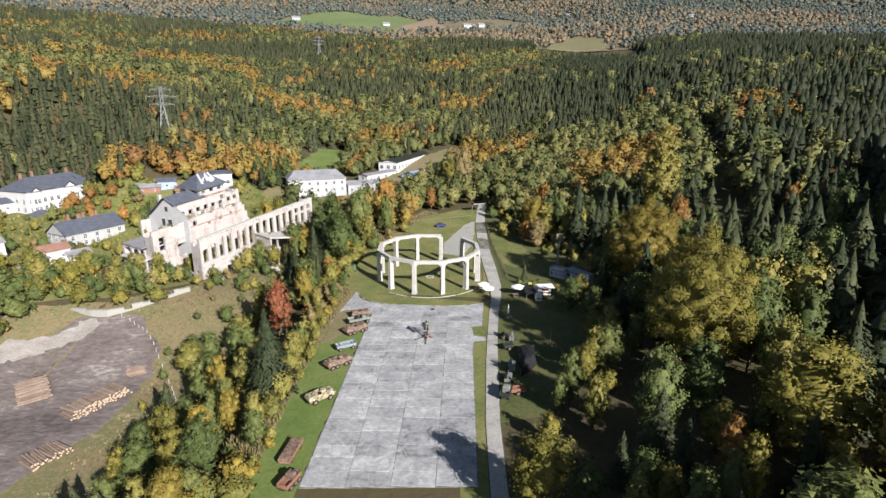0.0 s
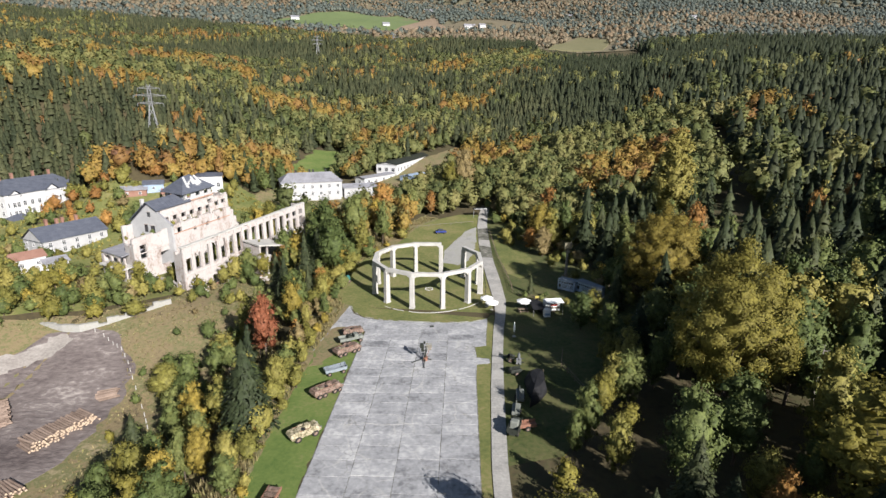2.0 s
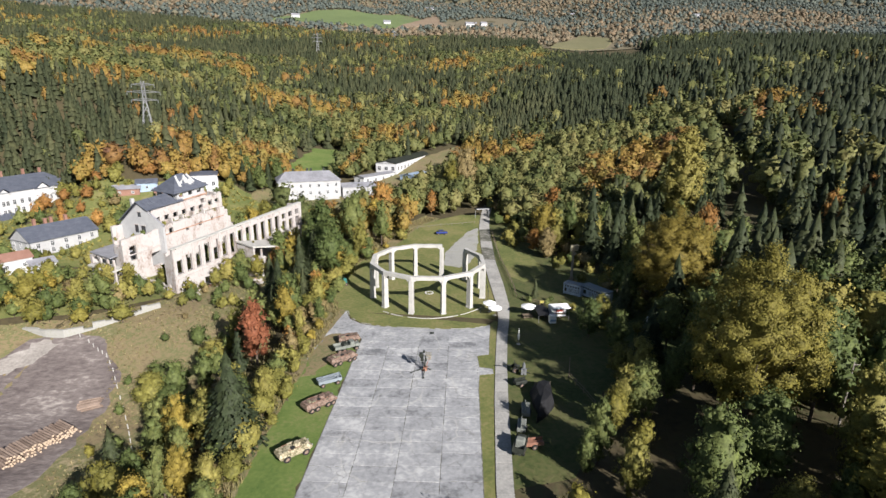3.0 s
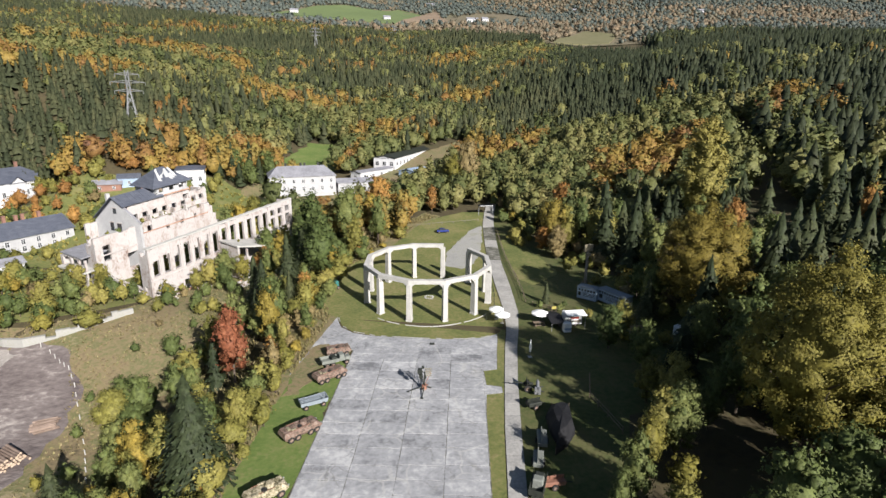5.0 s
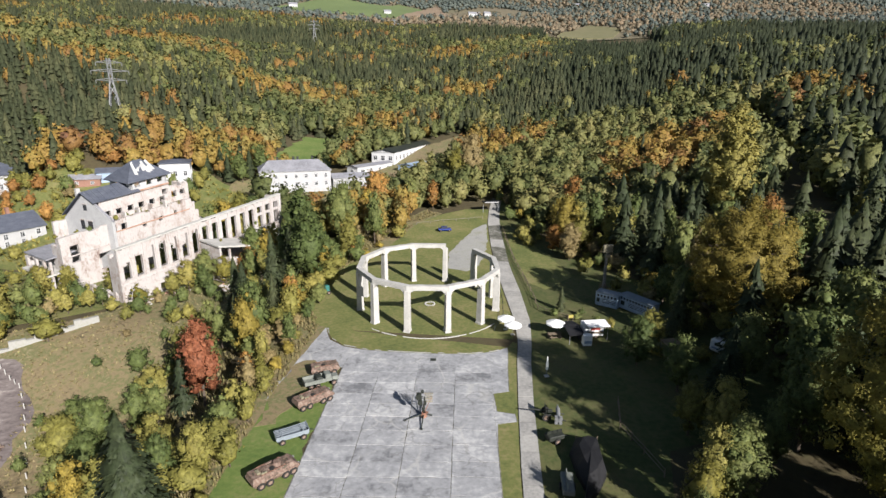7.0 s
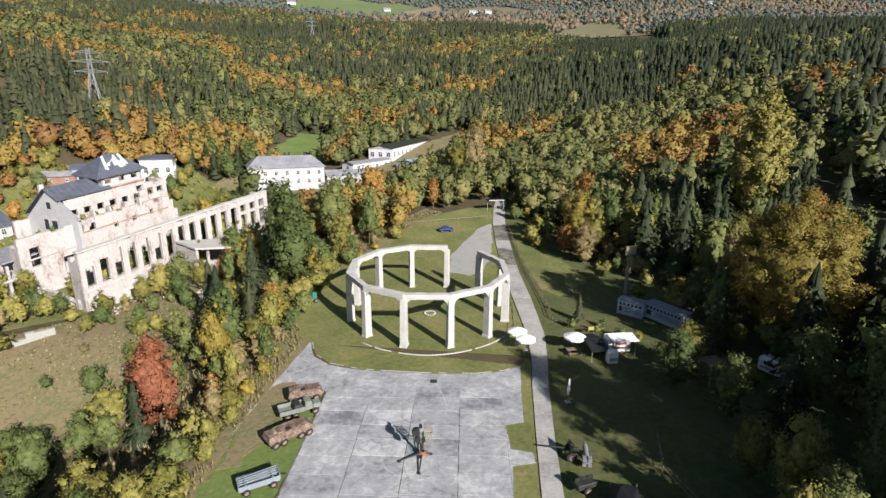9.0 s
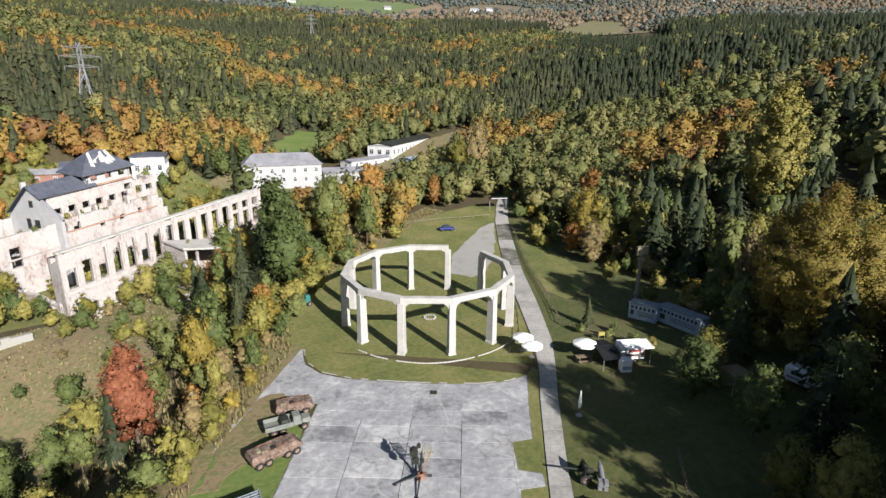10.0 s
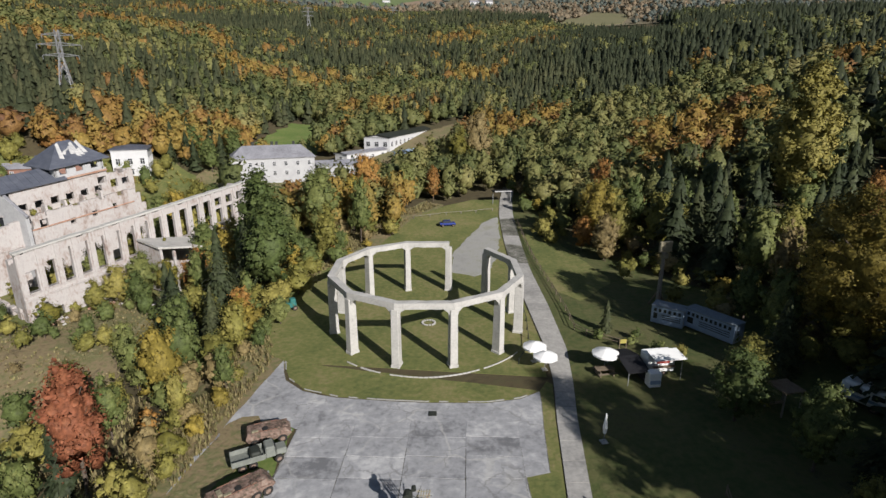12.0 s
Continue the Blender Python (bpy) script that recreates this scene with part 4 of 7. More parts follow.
forest("green_wood", P[is_g & front], hh[is_g & front], FINE, MAT["w_green"], "green and olive broadleaved wood behind the lawn")
forest("autumn_wood", P[is_a & front], hh[is_a & front], FINE, MAT["w_autumn"], "orange and yellow autumn wood behind the lawn")
forest("green_forest", P[is_g & ~front], hh[is_g & ~front], PLAIN, MAT["w_green"], "green broadleaved wood on the valley slopes")
forest("autumn_forest", P[is_a & ~front], hh[is_a & ~front], PLAIN, MAT["w_autumn"], "orange and yellow autumn wood among spruces")

FIELDS = {
    "field_green": ("field", [(-275, 835), (-160, 850), (-66, 840), (-28, 1110), (-84, 1215), (-226, 990)], "green winter-wheat field on the far hillside"),
    "field_brown": ("ploughed", [(-66, 840), (24, 930), (4, 1155), (-28, 1110)], "brown ploughed field on the far hillside"),
    "field_knoll": ("stubble", [(170, 690), (254, 705), (290, 785), (254, 845), (182, 740)], "pale stubble field on a knoll"),
    "field_upper": ("field", [(-330, 1180), (-220, 1210), (-230, 1300), (-340, 1280)], "green meadow high on the far hillside"),
    "field_west": ("stubble", [(-1100, 900), (-620, 980), (-640, 1060), (-1100, 1000)], "pale meadow strip below the far woods"),
}
for nm, (mt, poly, lab) in FIELDS.items():
    patch(nm, poly, MAT[mt], 2.2, lab, 14.0, "field")
# far hillsides
for name, y0, y1, step, lo, hi, n in (("near", 700, 1500, 11.4, 8, 14, 11), ("high", 1500, 3400, 34.0, 20, 32, 13)):
    X, Y = scatter(-3200, 3200, y0, y1, step)
    k = np.abs(X) < 0.93 * (Y + 142) + 40
    k &= (drift(X, Y, 0.006, 1.0) + rng.normal(0, 0.06, X.size) > 0.26) | (Y > 1900) | (X > 420)
    for nm, (mt, poly, lab) in FIELDS.items():
        k &= ~inside(poly, X, Y) & ~inside(poly, X, Y + 35)
    X, Y = X[k], Y[k]
    P = np.stack([X, Y, land(X, Y) - 1], -1)
    g = drift(X, Y, 0.004, 5.0) + rng.normal(0, 0.12, X.size) + 0.35 * S(350, 900, X) > 0.47
    hh = rng.uniform(lo, hi, X.size)
    forest("%s_hill_spruces" % name, P[g], hh[g], unit_round(n - 8, 0, 0.2, 0.5, inner=(5, 1)), MAT["w_fargreen"], "far spruce woods on the hills, tinted blue for haze")
    forest("%s_hill_woods" % name, P[~g], hh[~g], unit_round(n - 8, 0, 0.2, 0.5, inner=(5, 1)), MAT["w_far"], "far russet woods on the hills, paled for haze")


# rough growth under and between the trees
def tufts(name, poly, every, h, spread, mat, label, n=7):
    X, Y = scatter(min(p[0] for p in poly), max(p[0] for p in poly), min(p[1] for p in poly), max(p[1] for p in poly), every)
    k = inside(poly, X, Y) & (drift(X, Y, 0.21, every) > 0.38)
    X, Y = X[k], Y[k]
    P = np.repeat(np.stack([X, Y, land(X, Y)], -1), n, 0)
    m = len(P)
    a = rng.uniform(0, math.tau, m)
    d = np.stack([np.cos(a), np.sin(a), np.zeros(m)], -1)
    s = np.stack([-np.sin(a), np.cos(a), np.zeros(m)], -1)
    root = P + d * rng.uniform(0, spread, (m, 1))
    hh = h * rng.uniform(0.5, 1.2, (m, 1))
    v = np.stack([root - s * spread * 0.35, root + s * spread * 0.35, root + d * spread * 0.7 + np.array([0, 0, 1.0]) * hh], 1)
    tagged(part(name, np_mesh(name, v.reshape(-1, 3), np.arange(3 * m).reshape(m, 3)), mat), label, "undergrowth", kind="stuff")


DRY = foliage("dry_grass", [(0.16, 0.13, 0.06), (0.28, 0.23, 0.12), (0.20, 0.19, 0.07)], tree=0.0, leaf=1.0, trans=0.2)
tufts("edge_grass", [(-27, -92), (-22.6, -92), (-23, -60), (-22, -40), (-20.8, -24), (-20, -11), (-25, 0), (-24, 14), (-19, 27), (-11, 40), (-5, 62), (4, 73), (0, 76), (-14, 58), (-26, 30), (-30, 5), (-27, -30)], 0.7, 0.75, 0.26, DRY, "tall tawny grass along the wood's edge", 9)
tufts("belt_undergrowth", WESTBELT, 1.0, 0.9, 0.4, DRY, "tawny tall grass and brush under the tree belt", 8)
tufts("meadow_grass", [(-110, -24), (-94, -12), (-70, 0), (-60, 14), (-46, 16), (-42, 2), (-44, -22), (-48, -40), (-47, -60), (-54, -74), (-62, -90), (-60, -52), (-62, -34), (-72, -16), (-82, -11), (-90, -14)], 1.15, 0.4, 0.4, DRY, "dry grass tufts on the meadow", 5)
tufts("garden_growth", [(-185, 0), (-185, 80), (-112, 84), (-84, 96), (-60, 78), (-40, 60), (-34, 40), (-60, 60), (-84, 74), (-104, 40), (-92, 4), (-110, -20)], 2.4, 1.0, 0.9, MAT["olive"], "weeds and low shrubs in the gardens", 6)

GARDEN = [("green", 0.50), ("olive", 0.24), ("gold", 0.10), ("yellow", 0.06), ("orange", 0.03), ("tan", 0.07)]
BUILT = [[(-158, 58), (-143, 93), (-160, 100), (-176, 66)], [(-124, 29), (-110, 51), (-122, 58), (-134, 37)], [(-66, 5), (-41, 46), (-72, 66), (-98, 28), (-92, 20)],
         [(-140, 4), (-124, 4), (-124, 20), (-140, 22)], [(-122, 12), (-104, 14), (-104, 28), (-120, 26)], [(-118, 68), (-92, 68), (-92, 86), (-118, 88)], [(-94, 78), (-82, 82), (-86, 96), (-100, 92)], [(-94, -11), (-83, -11.5), (-72, -2), (-64, 3), (-56, -2), (-62, -30), (-93, -30)], [(-112, -80), (-112, -40), (-98, -28), (-90, -22), (-80, -12), (-70, -14), (-60, -50), (-70, -80)]]
young(-106, -64, -12, 10, 4.4, 4.0, 7.4, GARDEN, BUILT)
young(-62, -44, -2, 36, 4.6, 2.6, 5.4, GARDEN, BUILT)
young(-180, -96, 2, 34, 6.0, 4.0, 7.2, GARDEN, BUILT)
young(-142, -76, 50, 92, 5.6, 4.0, 8.0, [("olive", 0.4), ("orange", 0.25), ("green", 0.35)], BUILT)
young(-130, -99, -32, -8, 4.8, 5, 8.0, GARDEN, BUILT)
young(-58, -44, -46, -6, 7.5, 2.5, 5.5, GARDEN, BUILT)

# ---------------------------------------------------------------- the concrete ring
RING_R, RING_H = 13.95, 8.9
ring = thing("concrete_ring", pose(0, 0, 0), "roofless ring of pale concrete pillars joined by beams, on a lawn", "monument")


def pillar_mesh():
    bm = bmesh.new()
    box(bm, (0, 0, (RING_H - 0.9) / 2 - 0.2), (1.35, 1.05, RING_H - 0.5), taper=0.86, bevel=0.05)
    box(bm, (0, 0, 0.15), (1.5, 1.2, 0.5), bevel=0.06)
    for v in bm.verts:
        v.co += Vector((noise.noise(v.co * 1.7), noise.noise(v.co * 1.7 + Vector((9, 0, 0))), 0)) * 0.03
    me = bpy.data.meshes.new("pillar")
    bm.to_mesh(me)
    bm.free()
    me.materials.append(MAT["concrete"])
    return me


def beam_mesh():
    """A straight beam along y between two pillars, with a haunch at either end."""
    bm = bmesh.new()
    half = RING_R * math.sin(radians(15)) + 0.12
    prof = [(-half, 0), (-half, -1.75), (-half + 0.55, -1.7), (-half + 0.75, -1.25), (-half + 1.3, -0.82), (half - 1.3, -0.82), (half - 0.75, -1.25), (half - 0.55, -1.7), (half, -1.75), (half, 0)]
    a = [bm.verts.new((-0.5, u, w)) for u, w in prof]
    b = [bm.verts.new((0.5, u, w)) for u, w in prof]
    n = len(prof)
    bm.faces.new(a)
    bm.faces.new(b[::-1])
    for i in range(n):
        bm.faces.new((a[i], b[i], b[(i + 1) % n], a[(i + 1) % n]))
    bmesh.ops.recalc_face_normals(bm, faces=bm.faces)
    bmesh.ops.subdivide_edges(bm, edges=[e for e in bm.edges if e.calc_length() > 3], cuts=5, use_grid_fill=True)
    for v in bm.verts:
        v.co += Vector((0, 0, noise.noise(v.co * 1.3) * 0.07))
    me = bpy.data.meshes.new("beam")
    bm.to_mesh(me)
    bm.free()
    me.materials.append(MAT["concrete"])
    return me


PILLAR, BEAM = pillar_mesh(), beam_mesh()
for i in range(12):
    a = radians(15 + 30 * i)
    o = part("pillar", PILLAR, None, ring)
    o.matrix_local = Matrix.Translation((RING_R * math.cos(a), RING_R * math.sin(a), 0)) @ Matrix.Rotation(a, 4, "Z")
    if i != 1:
        m = a + radians(15)
        o = part("beam", BEAM, None, ring)
        o.matrix_local = Matrix.Translation((RING_R * math.cos(radians(15)) * math.cos(m), RING_R * math.cos(radians(15)) * math.sin(m), RING_H + 0.03 * (i % 2))) @ Matrix.Rotation(m, 4, "Z")


# ---------------------------------------------------------------- buildings
def wall_bm(L, H, T, holes, ragged=0.0, seed=1):
    """A wall along x from 0 to L, T thick behind y = 0, with rectangular holes (x0, x1, z0, z1). ragged: how far its crumbling
    top sinks in."""
    rnd, bm = random.Random(seed), bmesh.new()
    xs = sorted({0.0, L, *[h[0] for h in holes], *[h[1] for h in holes]} | ({round(i * 1.3, 2) for i in range(1, int(L / 1.3))} if ragged else set()))
    zs = sorted({0.0, *[h[2] for h in holes if 0 < h[2] < H], *[h[3] for h in holes if h[3] < H - 0.01]} | {H - ragged - 0.02 if ragged else H * 0.5})
    for a, b in zip(xs, xs[1:]):
        top = H - (rnd.random() ** 3 * ragged if ragged else 0)
        for z0, z1 in zip(zs, zs[1:] + [top]):
            m, w = (a + b) / 2, (z0 + z1) / 2
            if z1 - z0 < 0.01 or any(h[0] < m < h[1] and h[2] < w < h[3] for h in holes):
                continue
            box(bm, (m, T / 2, w), (b - a, T, z1 - z0))
    bmesh.ops.remove_doubles(bm, verts=bm.verts, dist=1e-4)
    seen = {}
    for f in bm.faces:
        seen.setdefault(frozenset(f.verts), []).append(f)
    bmesh.ops.delete(bm, geom=[f for fs in seen.values() if len(fs) > 1 for f in fs], context="FACES_ONLY")
    return bm


def roof_bm(L, W, rise, over=0.4, hip=0.0, thick=0.18):
    """A pitched roof over L x W from its corner, ridge along x, eaves at z = 0; hip: how far the ridge ends stand in."""
    bm = bmesh.new()
    for dz in (0, thick):
        c = [(-over, -over), (L + over, -over), (L + over, W + over), (-over, W + over)]
        v = [bm.verts.new((x, y, dz)) for x, y in c]
        a, b = bm.verts.new((hip - over * (hip == 0), W / 2, rise + dz)), bm.verts.new((L - hip + over * (hip == 0), W / 2, rise + dz))
        bm.faces.new((v[0], v[1], b, a))
        bm.faces.new((v[2], v[3], a, b))
        if hip:
            bm.faces.new((v[1], v[2], b))
            bm.faces.new((v[3], v[0], a))
        if dz == 0:
            lo = v + [a, b]
        else:
            hi = v + [a, b]
    for i, j in ((0, 1), (1, 2), (2, 3), (3, 0)):
        bm.faces.new((lo[i], lo[j], hi[j], hi[i]))
    bmesh.ops.recalc_face_normals(bm, faces=bm.faces)
    return bm


def seams(parent, L, W, rise, n, mat):
    """Upright seams on the front slope of a pitched roof."""
    for i in range(n):
        x = L * (i + 0.5) / n
        bm = bmesh.new()
        tube(bm, (x, -0.3, 0.22), (x, W / 2, rise + 0.24), 0.05, 0.05, 4)
        part("roof_seam", bm, mat, parent)


WINDOWS = {}


def window(parent, x, y, z, w, h, turn=0.0, mat="white"):
    """A window on a wall that faces -y (turned about z): frame, bars, pane."""
    key = (round(w, 2), round(h, 2), mat)
    if key not in WINDOWS:
        bm = wall_bm(w + 0.2, h + 0.2, 0.16, [(0.1, w / 2 + 0.06, 0.1, h * 0.68), (w / 2 + 0.14, w + 0.1, 0.1, h * 0.68), (0.1, w / 2 + 0.06, h * 0.68 + 0.08, h + 0.1), (w / 2 + 0.14, w + 0.1, h * 0.68 + 0.08, h + 0.1)])
        bmesh.ops.translate(bm, verts=bm.verts, vec=(-w / 2 - 0.1, -0.08, -h / 2 - 0.1))
        fm = bpy.data.meshes.new("window_frame")
        bm.to_mesh(fm)
        bm.free()
        fm.materials.append(MAT[mat])
        bm = one_box((0, 0.02, 0), (w, 0.06, h))
        pm = bpy.data.meshes.new("pane")
        bm.to_mesh(pm)
        bm.free()
        pm.materials.append(MAT["pane"])
        WINDOWS[key] = (fm, pm)
    fm, pm = WINDOWS[key]
    o = part("window", fm, None, parent)
    o.matrix_local = pose(x, y, z, 0, 0, turn)
    part("pane", pm, None, o)


def house(name, m, L, W, H, rise, wall, roof, label, rows, hip=0.0, chimneys=(), gable=True, win=(1.1, 1.6), every=2.6, ends=True):
    """A house from its front corner: front along x, facing -y."""
    e = thing(name, m, label, "house")
    bm = one_box((L / 2, W / 2, H / 2 - 1), (L, W, H + 2))
    if gable and not hip:
        for x in (0.02, L - 0.02):
            v = [bm.verts.new((x, 0.02, H)), bm.verts.new((x, W - 0.02, H)), bm.verts.new((x, W / 2, H + rise - 0.05))]
            bm.faces.new(v)
    part("wall", bm, MAT[wall], e)
    part("plinth", one_box((L / 2, -0.06, 0.3), (L + 0.1, 0.16, 0.9)), MAT[wall], e)
    part("cornice", one_box((L / 2, -0.08, H - 0.12), (L + 0.3, 0.22, 0.22)), MAT[wall], e)
    r = part("roof", roof_bm(L, W, rise, 0.45, hip), MAT[roof], e)
    r.matrix_local = pose(0, 0, H)
    for cx, cy in chimneys:
        bm = bmesh.new()
        box(bm, (cx, cy, H + rise * 0.75), (0.8, 0.8, rise * 0.9 + 1.6))
        box(bm, (cx, cy, H + rise * 1.2 + 0.85), (1.0, 1.0, 0.18))
        part("chimney", bm, MAT["redroof"], e)
    n = int((L - 1.2) / every)
    for z in rows:
        for i in range(n):
            window(e, L * (i + 0.5) / n, -0.03, z, *win)
        if ends:
            k = max(1, int(W / 3.6))
            for i in range(k):
                window(e, -0.03, W * (i + 0.5) / k, z, win[0], win[1], -90)
                window(e, L + 0.03, W * (i + 0.5) / k, z, win[0], win[1], 90)
    return e


def along(x, y, dx, dy, z=None):
    """A pose at x, y whose x axis points along (dx, dy)."""
    return pose(x, y, land1(x, y) if z is None else z, 0, 0, math.degrees(math.atan2(dy, dx)))


# the ruin, in its own frame: x along the colonnade away from the plaza, y back from it; its floors climb with the hill
CLIMB = 0.115
ruin = thing("ruined_factory", along(-66.8, 7.4, 0.533, 0.846, -4.3), "roofless ruined factory of crumbling white plaster with tall empty window openings", "ruin")


def ruin_part(name, bm, mat, m=None, label=""):
    if m is not None:
        bmesh.ops.transform(bm, matrix=m, verts=bm.verts)
    for v in bm.verts:
        v.co.z += CLIMB * v.co.x
    return part(name, bm, MAT[mat], ruin, label)


def ruin_wall(L, H, T, holes, x, y, z, turn, ragged, seed, mat="plaster", name="wall", label=""):
    return ruin_part(name, wall_bm(L, H, T, holes, ragged, seed), mat, pose(x, y, z, 0, 0, turn), label)


# the tall outer wall: a row of high openings, no roof behind it
BAY = 2.8
cols = [(1.0 + BAY * i, 2.6 + BAY * i, 5.7, (9.4, 10.2)[i] if i < 2 else 11.4) for i in range(16)] + [(3.2, 5.4, -1.0, 1.8), (8.6, 10.0, 0.2, 1.9)]
ruin_wall(45.4, 15.8, 0.8, [(a, b, c + 3, d + 3) for a, b, c, d in cols], 0, 0, -3, 0, 0.35, 2, label="long free-standing wall with a row of tall openings")
for i in range(16):
    ruin_part("sill", one_box((1.8 + BAY * i, 0.3, 5.6), (1.7, 1.1, 0.2)), "plaster")
    if i > 12:
        ruin_part("transom", one_box((1.8 + BAY * i, 0.4, 9.3), (1.6, 0.5, 0.7)), "plaster")
for i in range(17):
    ruin_part("pilaster", one_box((0.45 + BAY * i, -0.08, 9.0), (0.7, 0.16, 7.4)), "plaster")
ruin_part("coping", wall_bm(45.8, 0.35, 1.3, [], 0.12, 5), "concrete", pose(-0.2, -0.25, 12.8), "mossy concrete coping")
ruin_part("string_course", one_box((22.7, -0.1, 4.6), (45.4, 0.2, 0.35)), "plaster")
ruin_wall(5.0, 15.6, 0.8, [(1.4, 3.2, 8.5, 14)], 45.4, 0.2, -3, 90, 1.2, 3)
ruin_wall(3.2, 14.4, 0.8, [(1.0, 2.2, 2.5, 6.0)], 0.8, 0.8, -3, 90, 1.5, 33)
ruin_wall(17.0, 5.2, 0.7, [(2, 4, 2.8, 4.6), (8, 11, 2.6, 4.8)], 0.8, 2.6, -3, 90, 1.4, 34)
# the inner wall behind it, one plane from the front corner to the broken far end
inner = [(2.0, 3.9, 9.4, 13.6), (8.0, 10.9, 5.6, 9.6), (11.6, 13.0, 13.6, 15.4), (14.2, 15.6, 13.4, 15.2), (19.6, 20.6, 12.6, 13.8), (24.0, 25.0, 12.8, 14.0), (28.4, 29.2, 13.2, 14.4)]
ruin_wall(11.5, 16.1, 0.9, inner[:2], -2.2, 20, -3, 0, 0.7, 4, label="tall front wall of flaking white plaster")
ruin_wall(22.2, 16.5, 0.9, [(a - 11.5, b - 11.5, c, d) for a, b, c, d in inner[2:]], 9.3, 20, -3, 0, 0.9, 8, label="long inner wall of flaking pinkish plaster")
ruin_part("string_course", one_box((3.4, 19.9, 8.2), (11.2, 0.22, 0.3)), "plaster")
ruin_part("string_course", one_box((20.0, 19.9, 10.6), (21.6, 0.18, 0.25)), "brick")
ruin_part("corner_pier", one_box((-1.6, 19.85, 4.4), (1.3, 0.35, 14.8)), "plaster")
for k in range(4):
    ruin_part("broken_step", one_box((32.0 + 1.0 * k, 20.45, 4.4 - 1.3 * k), (1.05, 0.9, 15.6 - 2.4 * k), bevel=0.08), "plaster")
ruin_wall(3.4, 15.2, 0.8, [], -2.2, 24.2, -3, -90, 2.2, 6)
ruin_wall(9.5, 13.6, 0.8, [(3, 5, 8, 11)], -1.4, 24.0, -3, 0, 1.6, 36)
ruin_wall(13.0, 9.0, 0.7, [(3, 5, 5, 7.5)], 31.0, 20.9, -3, 90, 2.2, 7)
ruin_part("floor_slab", one_box((3.4, 22.6, 10.2), (10.0, 3.4, 0.35)), "soil", None, "overgrown broken deck behind the front wall")
ruin_part("floor_slab", one_box((20.0, 22.4, 12.6), (21.4, 3.6, 0.35)), "meadow", None, "overgrown terrace between two walls")
# pointed gable of grey plaster above the front
bm = bmesh.new()
prof = [(0, -2.0), (16.6, -2.0), (16.6, 14.1), (7.9, 20.0), (0, 13.8)]
a = [bm.verts.new((u, 0, z)) for u, z in prof]
b = [bm.verts.new((u, 0.7, z)) for u, z in prof]
bm.faces.new(a)
bm.faces.new(b[::-1])
for i in range(5):
    bm.faces.new((a[i], b[i], b[(i + 1) % 5], a[(i + 1) % 5]))
bmesh.ops.recalc_face_normals(bm, faces=bm.faces)
GABLE = pose(6.0, 34.4, 0, 0, 0, math.degrees(math.atan2(-16.3, 3.0)))
ruin_part("gable_wall", bm, "greywall", GABLE, "pointed gable wall of grey plaster")
for u0, z0, u1, z1 in ((-0.3, 13.6, 7.9, 20.2), (7.9, 20.2, 17.0, 13.9)):
    bm = bmesh.new()
    tube(bm, (u0, 0.3, z0), (u1, 0.3, z1), 0.32, 0.32, 4)
    ruin_part("gable_coping", bm, "oldroof", GABLE)
# No holes here: dark panels stand in for the shade inside empty windows.
for u, z, w, h in ((8.0, 16.9, 1.2, 1.5), (6.3, 12.5, 1.3, 2.3), (9.0, 12.4, 1.6, 2.2)):
    ruin_part("window_opening", one_box((u, -0.02, z), (w, 0.1, h)), "pane", GABLE, "dark panel in place of an empty window")
    ruin_part("lintel", one_box((u, -0.06, z + h / 2 + 0.15), (w + 0.5, 0.2, 0.25)), "plaster", GABLE)
# upper storey, set back behind the terrace
upw = [(1.0 + 2.9 * i, 2.5 + 2.9 * i, 1.2, 2.7) for i in range(6)] + [(16.4, 18.2, 2.9, 4.4)]
ruin_wall(18.4, 6.0, 0.8, upw, 9.2, 23.4, 12.6, 0, 0.5, 9, label="upper storey wall with broken windows")
ruin_part("cornice", one_box((18.4, 23.2, 18.3), (18.6, 0.5, 0.3)), "brick", None, "bare brick cornice")
ruin_wall(5.6, 5.0, 0.8, [(0.7, 2.2, 1.6, 3.4), (3.2, 4.7, 1.8, 3.2)], 27.6, 23.6, 12.4, 0, 1.2, 10)
ruin_wall(6.5, 4.6, 0.8, [(1, 2.6, 1.4, 3.4), (4, 5.4, 1.4, 3.4)], 33.6, 23.8, 12.4, 90, 1.4, 11)
ruin_wall(9.0, 6.2, 0.8, [(3, 5, 2, 4)], 28.0, 23.8, 12.6, 90, 1.2, 12)
for k in range(5):
    ruin_part("buttress", one_box((10.4 + 3.6 * k, 21.9, 13.6), (0.5, 2.4, 1.8), taper=0.7), "plaster")
ruin_wall(30.0, 16.5, 0.8, [], 3.0, 34.2, -3, 0, 0.6, 14)
# dark roof along the ridge, its front slope long, and the hipped tower
bm = bmesh.new()
for dz in (0, 0.2):
    v = [bm.verts.new(p) for p in ((7.6, 22.7, 18.2 + dz), (19.5, 22.7, 18.2 + dz), (19.0, 27.2, 20.7 + dz), (7.0, 27.2, 20.5 + dz), (19.0, 34.9, 14.6 + dz), (5.6, 34.9, 14.4 + dz))]
    bm.faces.new((v[0], v[1], v[2], v[3]))
    bm.faces.new((v[3], v[2], v[4], v[5]))
    if dz == 0:
        under = v
for i, j in ((0, 1), (1, 2), (2, 4), (4, 5), (5, 3), (3, 0)):
    bm.faces.new((under[i], under[j], v[j], v[i]))
bmesh.ops.recalc_face_normals(bm, faces=bm.faces)
ruin_part("roof", bm, "slate", None, "dark slate pitched roof")
